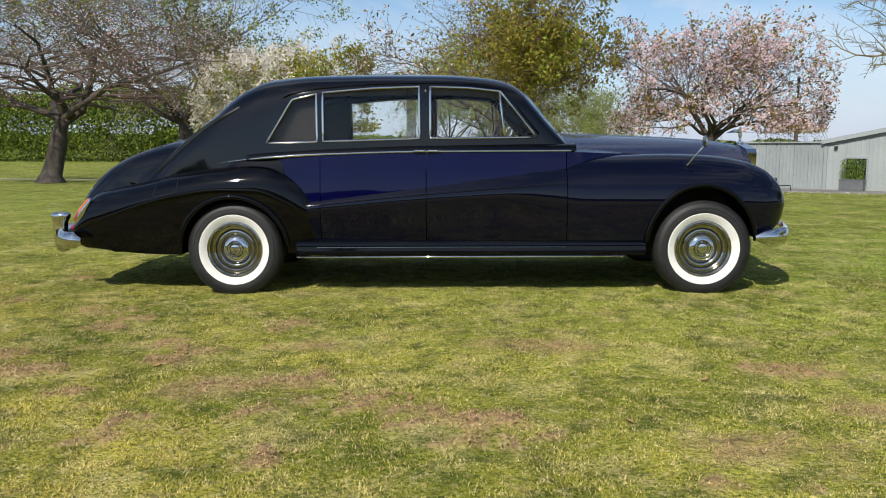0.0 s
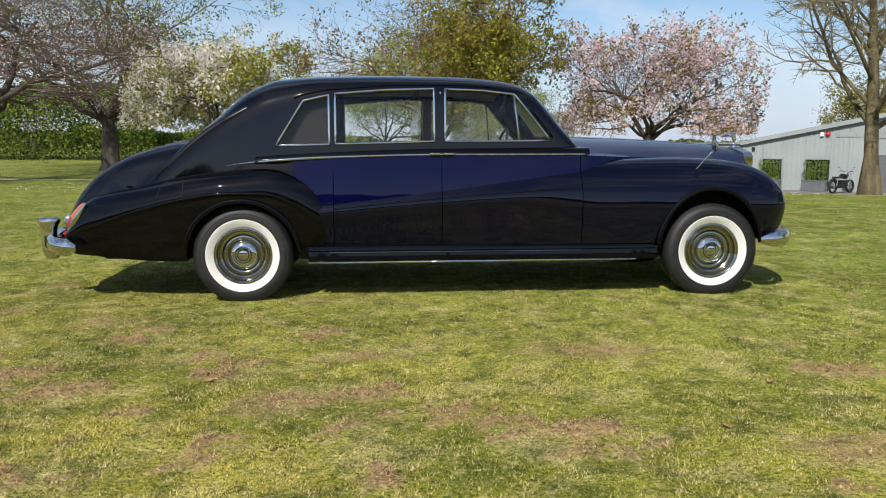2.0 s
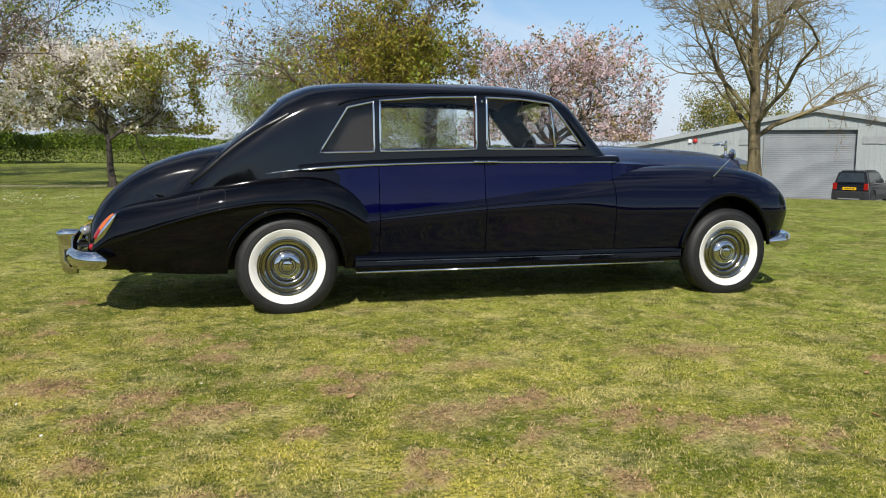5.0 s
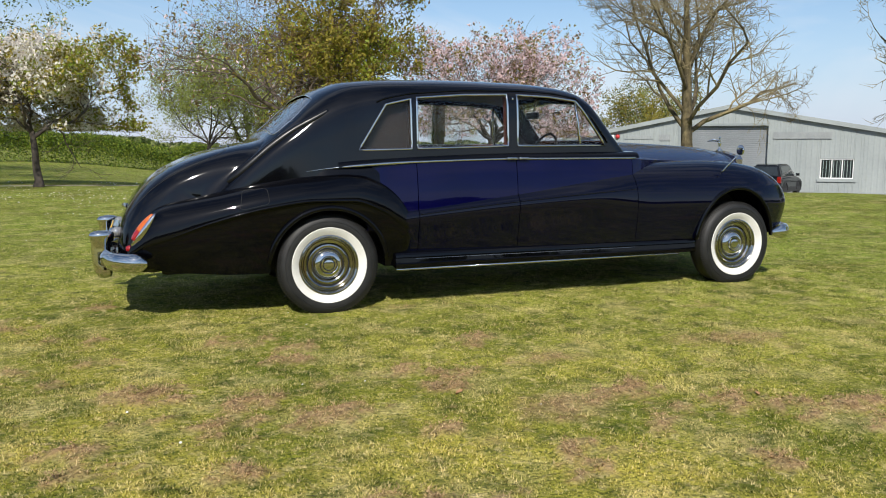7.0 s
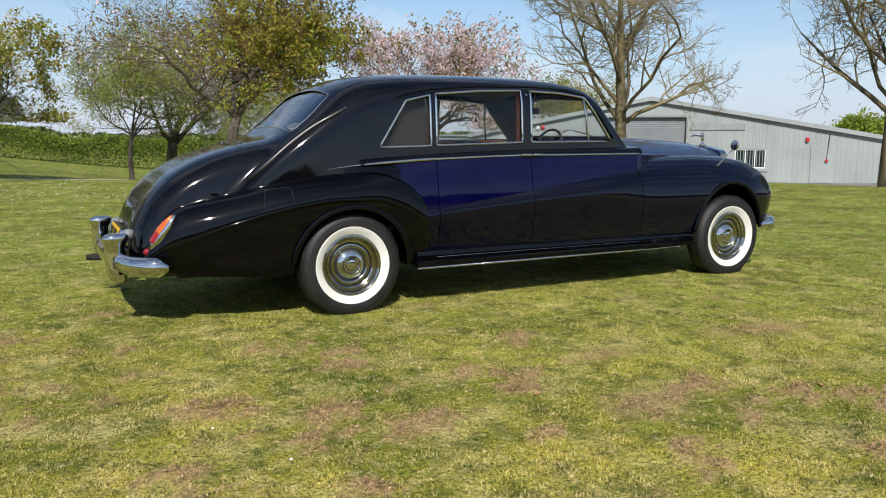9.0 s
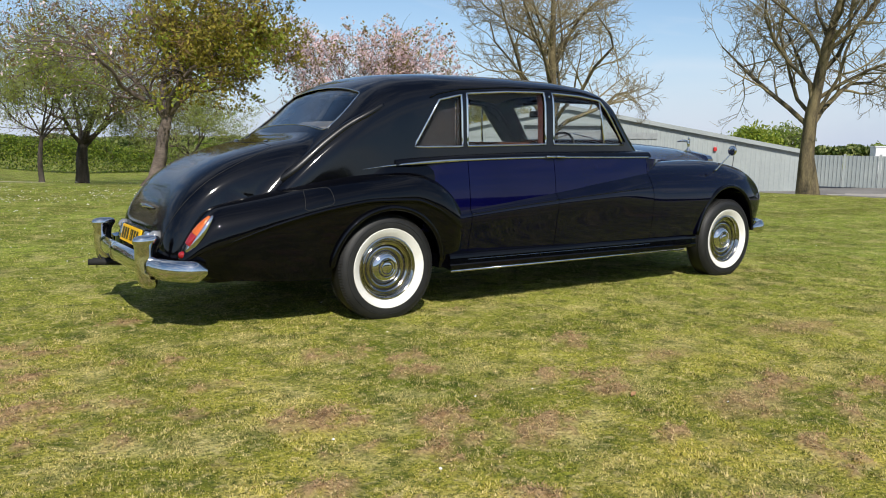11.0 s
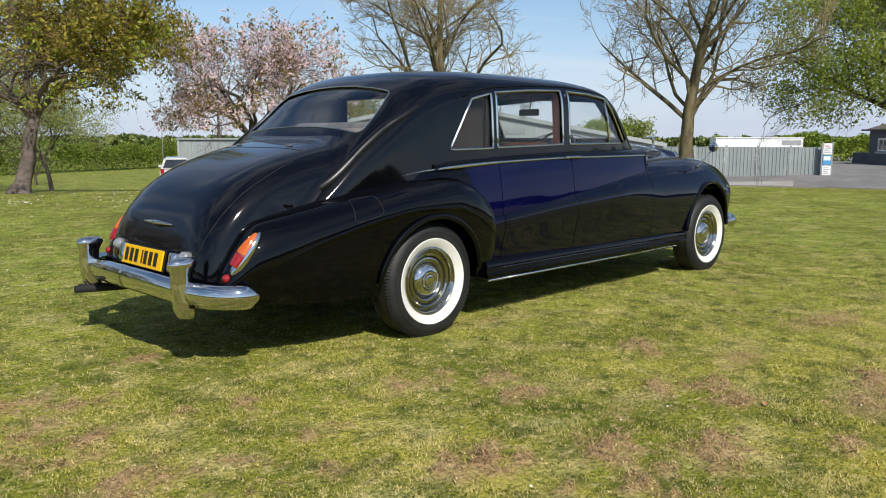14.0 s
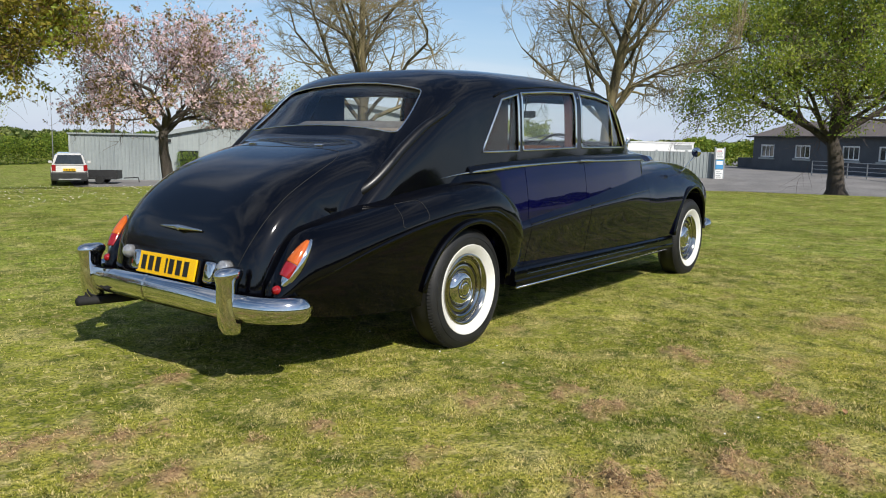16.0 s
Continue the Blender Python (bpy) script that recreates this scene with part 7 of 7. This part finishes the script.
def wheel(x, s, y_out):
    yc = s * (y_out - 0.104)
    tyre = part("wheel", revolve_bm(tyre_section(), "Y", 72, (x, yc, HUB_Z + 0.002), True), M_TYRE, car, "black tyre", sharp=50)

    def ring(name, prof, mat, label="", angle=40):
        return part(name, revolve_bm([(r, s * a) for r, a in prof], "Y", 64, (x, yc, HUB_Z + 0.002), True), mat, tyre, label, sharp=angle)
    ring("whitewall", [(0.222, 0.060), (0.222, 0.0735), (0.245, 0.0925), (0.268, 0.1025), (0.276, 0.1058), (0.2790, 0.1042), (0.2790, 0.09)], M_WHITEWALL, "white sidewall band")
    ring("sidewall_rib", [(0.318, 0.098), (0.320, 0.1045), (0.323, 0.1040), (0.325, 0.098)], M_TYRE)
    ring("rim", [(0.05, 0.030), (0.118, 0.032), (0.122, 0.040), (0.130, 0.045), (0.140, 0.046), (0.149, 0.043), (0.153, 0.036), (0.157, 0.036), (0.162, 0.050), (0.172, 0.057), (0.182, 0.057), (0.189, 0.052), (0.193, 0.052), (0.198, 0.066), (0.205, 0.078), (0.212, 0.083), (0.220, 0.081), (0.224, 0.074), (0.222, 0.0), (0.05, 0.0)], M_STEEL, "polished steel wheel trim", 35)
    ring("dark_band", [(0.1495, 0.036), (0.1525, 0.0385), (0.1575, 0.0385), (0.159, 0.036)], M_UNDER)
    ring("hub_cap", [(0.002, 0.0765), (0.030, 0.0755), (0.037, 0.0735), (0.040, 0.0700), (0.044, 0.0700), (0.047, 0.0735), (0.057, 0.0725), (0.061, 0.0660), (0.065, 0.0655), (0.069, 0.0680), (0.080, 0.0655), (0.092, 0.0590), (0.104, 0.0480), (0.112, 0.0350), (0.114, 0.02), (0.05, 0.02)], M_CHROME, "stepped polished hub cap", 22)
    ring("cap_groove", [(0.0395, 0.0690), (0.0400, 0.0706), (0.0440, 0.0706), (0.0445, 0.0690)], M_UNDER)
    ring("cap_groove", [(0.0610, 0.0640), (0.0612, 0.0668), (0.0648, 0.0664), (0.0650, 0.0640)], M_UNDER)
    ring("dark_band", [(0.1125, 0.031), (0.1135, 0.0345), (0.1195, 0.0345), (0.1205, 0.031)], M_UNDER)
    for a in (math.pi / 2, -math.pi / 2 + 0.4):
        part("valve" if a < 0 else "wheel_slot", tube_bm([(x + 0.16 * math.cos(a) , yc + s * 0.02, HUB_Z + 0.16 * math.sin(a)), (x + 0.165 * math.cos(a), yc + s * 0.05, HUB_Z + 0.165 * math.sin(a))], 0.006, 6), M_UNDER, tyre)
    bm = bmesh.new()
    for k in range(110):
        a = 2 * math.pi * k / 110
        for sd in (-1, 1):
            m = Matrix.Translation((x, yc, HUB_Z + 0.002)) @ Matrix.Rotation(a, 4, "Y") @ Matrix.Translation((0.3655, sd * 0.076, 0)) @ Matrix.Rotation(sd * 0.75, 4, "Z")
            add_box(bm, -0.006, 0.0028, -0.014, 0.014, -0.0058, 0.0058, m=m)
    tagged(part("tread", bm, M_TYRE, tyre), kind="stuff")


for s in (-1, 1):
    wheel(REAR_X, s, 0.968)
    wheel(FRONT_X, s, 0.985)

# inside
def cushion(name, x0, x1, y0, y1, z0, z1, lean=0.0, mat=None, label="", bevel=0.04):
    bm = box_bm(x0, x1, y0, y1, z0, z1, bevel)
    bmesh.ops.transform(bm, matrix=Matrix.Translation(((x0 + x1) / 2, 0, z0)) @ Matrix.Rotation(radians(lean), 4, "Y") @ Matrix.Translation((-(x0 + x1) / 2, 0, -z0)), verts=bm.verts)
    part(name, bm, mat or M_LEATHER, car, label, smooth=True)


cushion("rear_bench", 0.10, 0.72, -0.72, 0.72, 0.78, 0.96, label="tan leather rear bench")
cushion("rear_backrest", 0.0, 0.16, -0.70, 0.70, 0.92, 1.22, -14, label="tan leather rear backrest")
cushion("rear_seat_top", 0.0, 0.13, -0.57, 0.57, 1.20, 1.388, -10, M_SEAT_TOP, "pale cloth top of the rear seat", 0.05)
cushion("front_bench", 1.50, 2.0, -0.72, 0.72, 0.78, 0.95, label="tan leather front bench")
cushion("front_backrest", 1.40, 1.50, -0.74, 0.74, 0.92, 1.235, -6, label="tan leather front backrest")
part("division", box_bm(1.345, 1.375, -0.80, 0.80, 0.90, 1.245, 0.008), M_WALNUT, car, "walnut division behind the front seat")
part("division_glass", box_bm(1.358, 1.363, -0.684, 0.684, 1.247, 1.66), M_GLASS, car)
part("parcel_shelf", prism_bm([(-0.30, 1.325), (0.0, 1.345), (0.05, 1.33), (0.02, 1.30), (-0.30, 1.29)], -0.58, 0.58), M_CLOTH, car, "pale cloth parcel shelf")
part("dashboard", prism_bm([(2.28, 0.95), (2.31, 1.16), (2.36, 1.205), (2.56, 1.21), (2.58, 0.95)], -0.74, 0.74), M_WALNUT, car, "walnut dashboard")
st = part("steering_wheel", tube_bm([(2.06 + 0.055 * math.sin(a), -0.36 + 0.205 * math.cos(a), 1.165 + 0.17 * math.sin(a)) for a in np.linspace(0, 2 * math.pi, 36, endpoint=False)], 0.011, 8, closed=True), M_PLASTIC, car, "thin black steering wheel", smooth=True)
part("steering_column", tube_bm([(2.06, -0.36, 1.165), (2.35, -0.36, 1.05)], 0.02, 8), M_PLASTIC, st)
for a in (0.5, 2.64, 4.71):
    part("spoke", tube_bm([(2.06, -0.36, 1.165), (2.06 + 0.055 * math.sin(a), -0.36 + 0.2 * math.cos(a), 1.165 + 0.165 * math.sin(a))], 0.007, 6), M_PLASTIC, st)
rv = part("rear_view_mirror", box_bm(2.12, 2.145, -0.11, 0.11, 1.475, 1.535, 0.012), M_PLASTIC, car, "black rear-view mirror")
part("mirror_stem", tube_bm([(2.14, 0, 1.53), (2.17, 0, 1.66)], 0.006, 6), M_STEEL, rv)
for s in (-1, 1):
    part("door_capping", tube_bm([(x, s * 0.80, z) for x, z in ((0.72, 1.19), (1.4, 1.203), (2.3, 1.205))], 0.022, 8, flat=0.8), M_WALNUT, car, "walnut door capping", smooth=True)
    post = prism_bm([(0.655, 1.19), (0.655, 1.60), (0.705, 1.60), (0.705, 1.19)], s * 0.80, s * 0.815)
    part("pillar_trim", post, M_LINING, car)
    bm = prism_bm([(0.17, 1.17), (0.43, 1.585), (0.66, 1.60), (0.67, 1.17)], s * 0.765, s * 0.780)
    part("quarter_trim", bm, M_LINING, car, "dark brown quarter lining")
    part("pillar_trim", loft_bm([[(x, s * (cab_y(1.52, z) - d), z) for x, d in ((1.474, 0.034), (1.566, 0.034), (1.560, 0.105), (1.480, 0.105))] for z in np.linspace(1.0, 1.62, 12)]), M_LEATHER, car, "tan leather pillar lining", sharp=40)
part("headlining", loft_bm([[(x, y * 0.92, z) for _, y, z in cab_ring(x, 0.045)[16:43]] for x in stations(0.12, 2.15, 0.1)], False, False), M_CLOTH, car, "pale cloth headlining", smooth=True)
for s in (-1, 1):
    part("wiper", tube_bm([(front_x(0.28 * s, 1.285) + 0.02, s * 0.28, 1.285), (front_x(0.02 * s, 1.33) + 0.015, s * 0.02, 1.335)], 0.006, 6), M_CHROME, car, smooth=True)
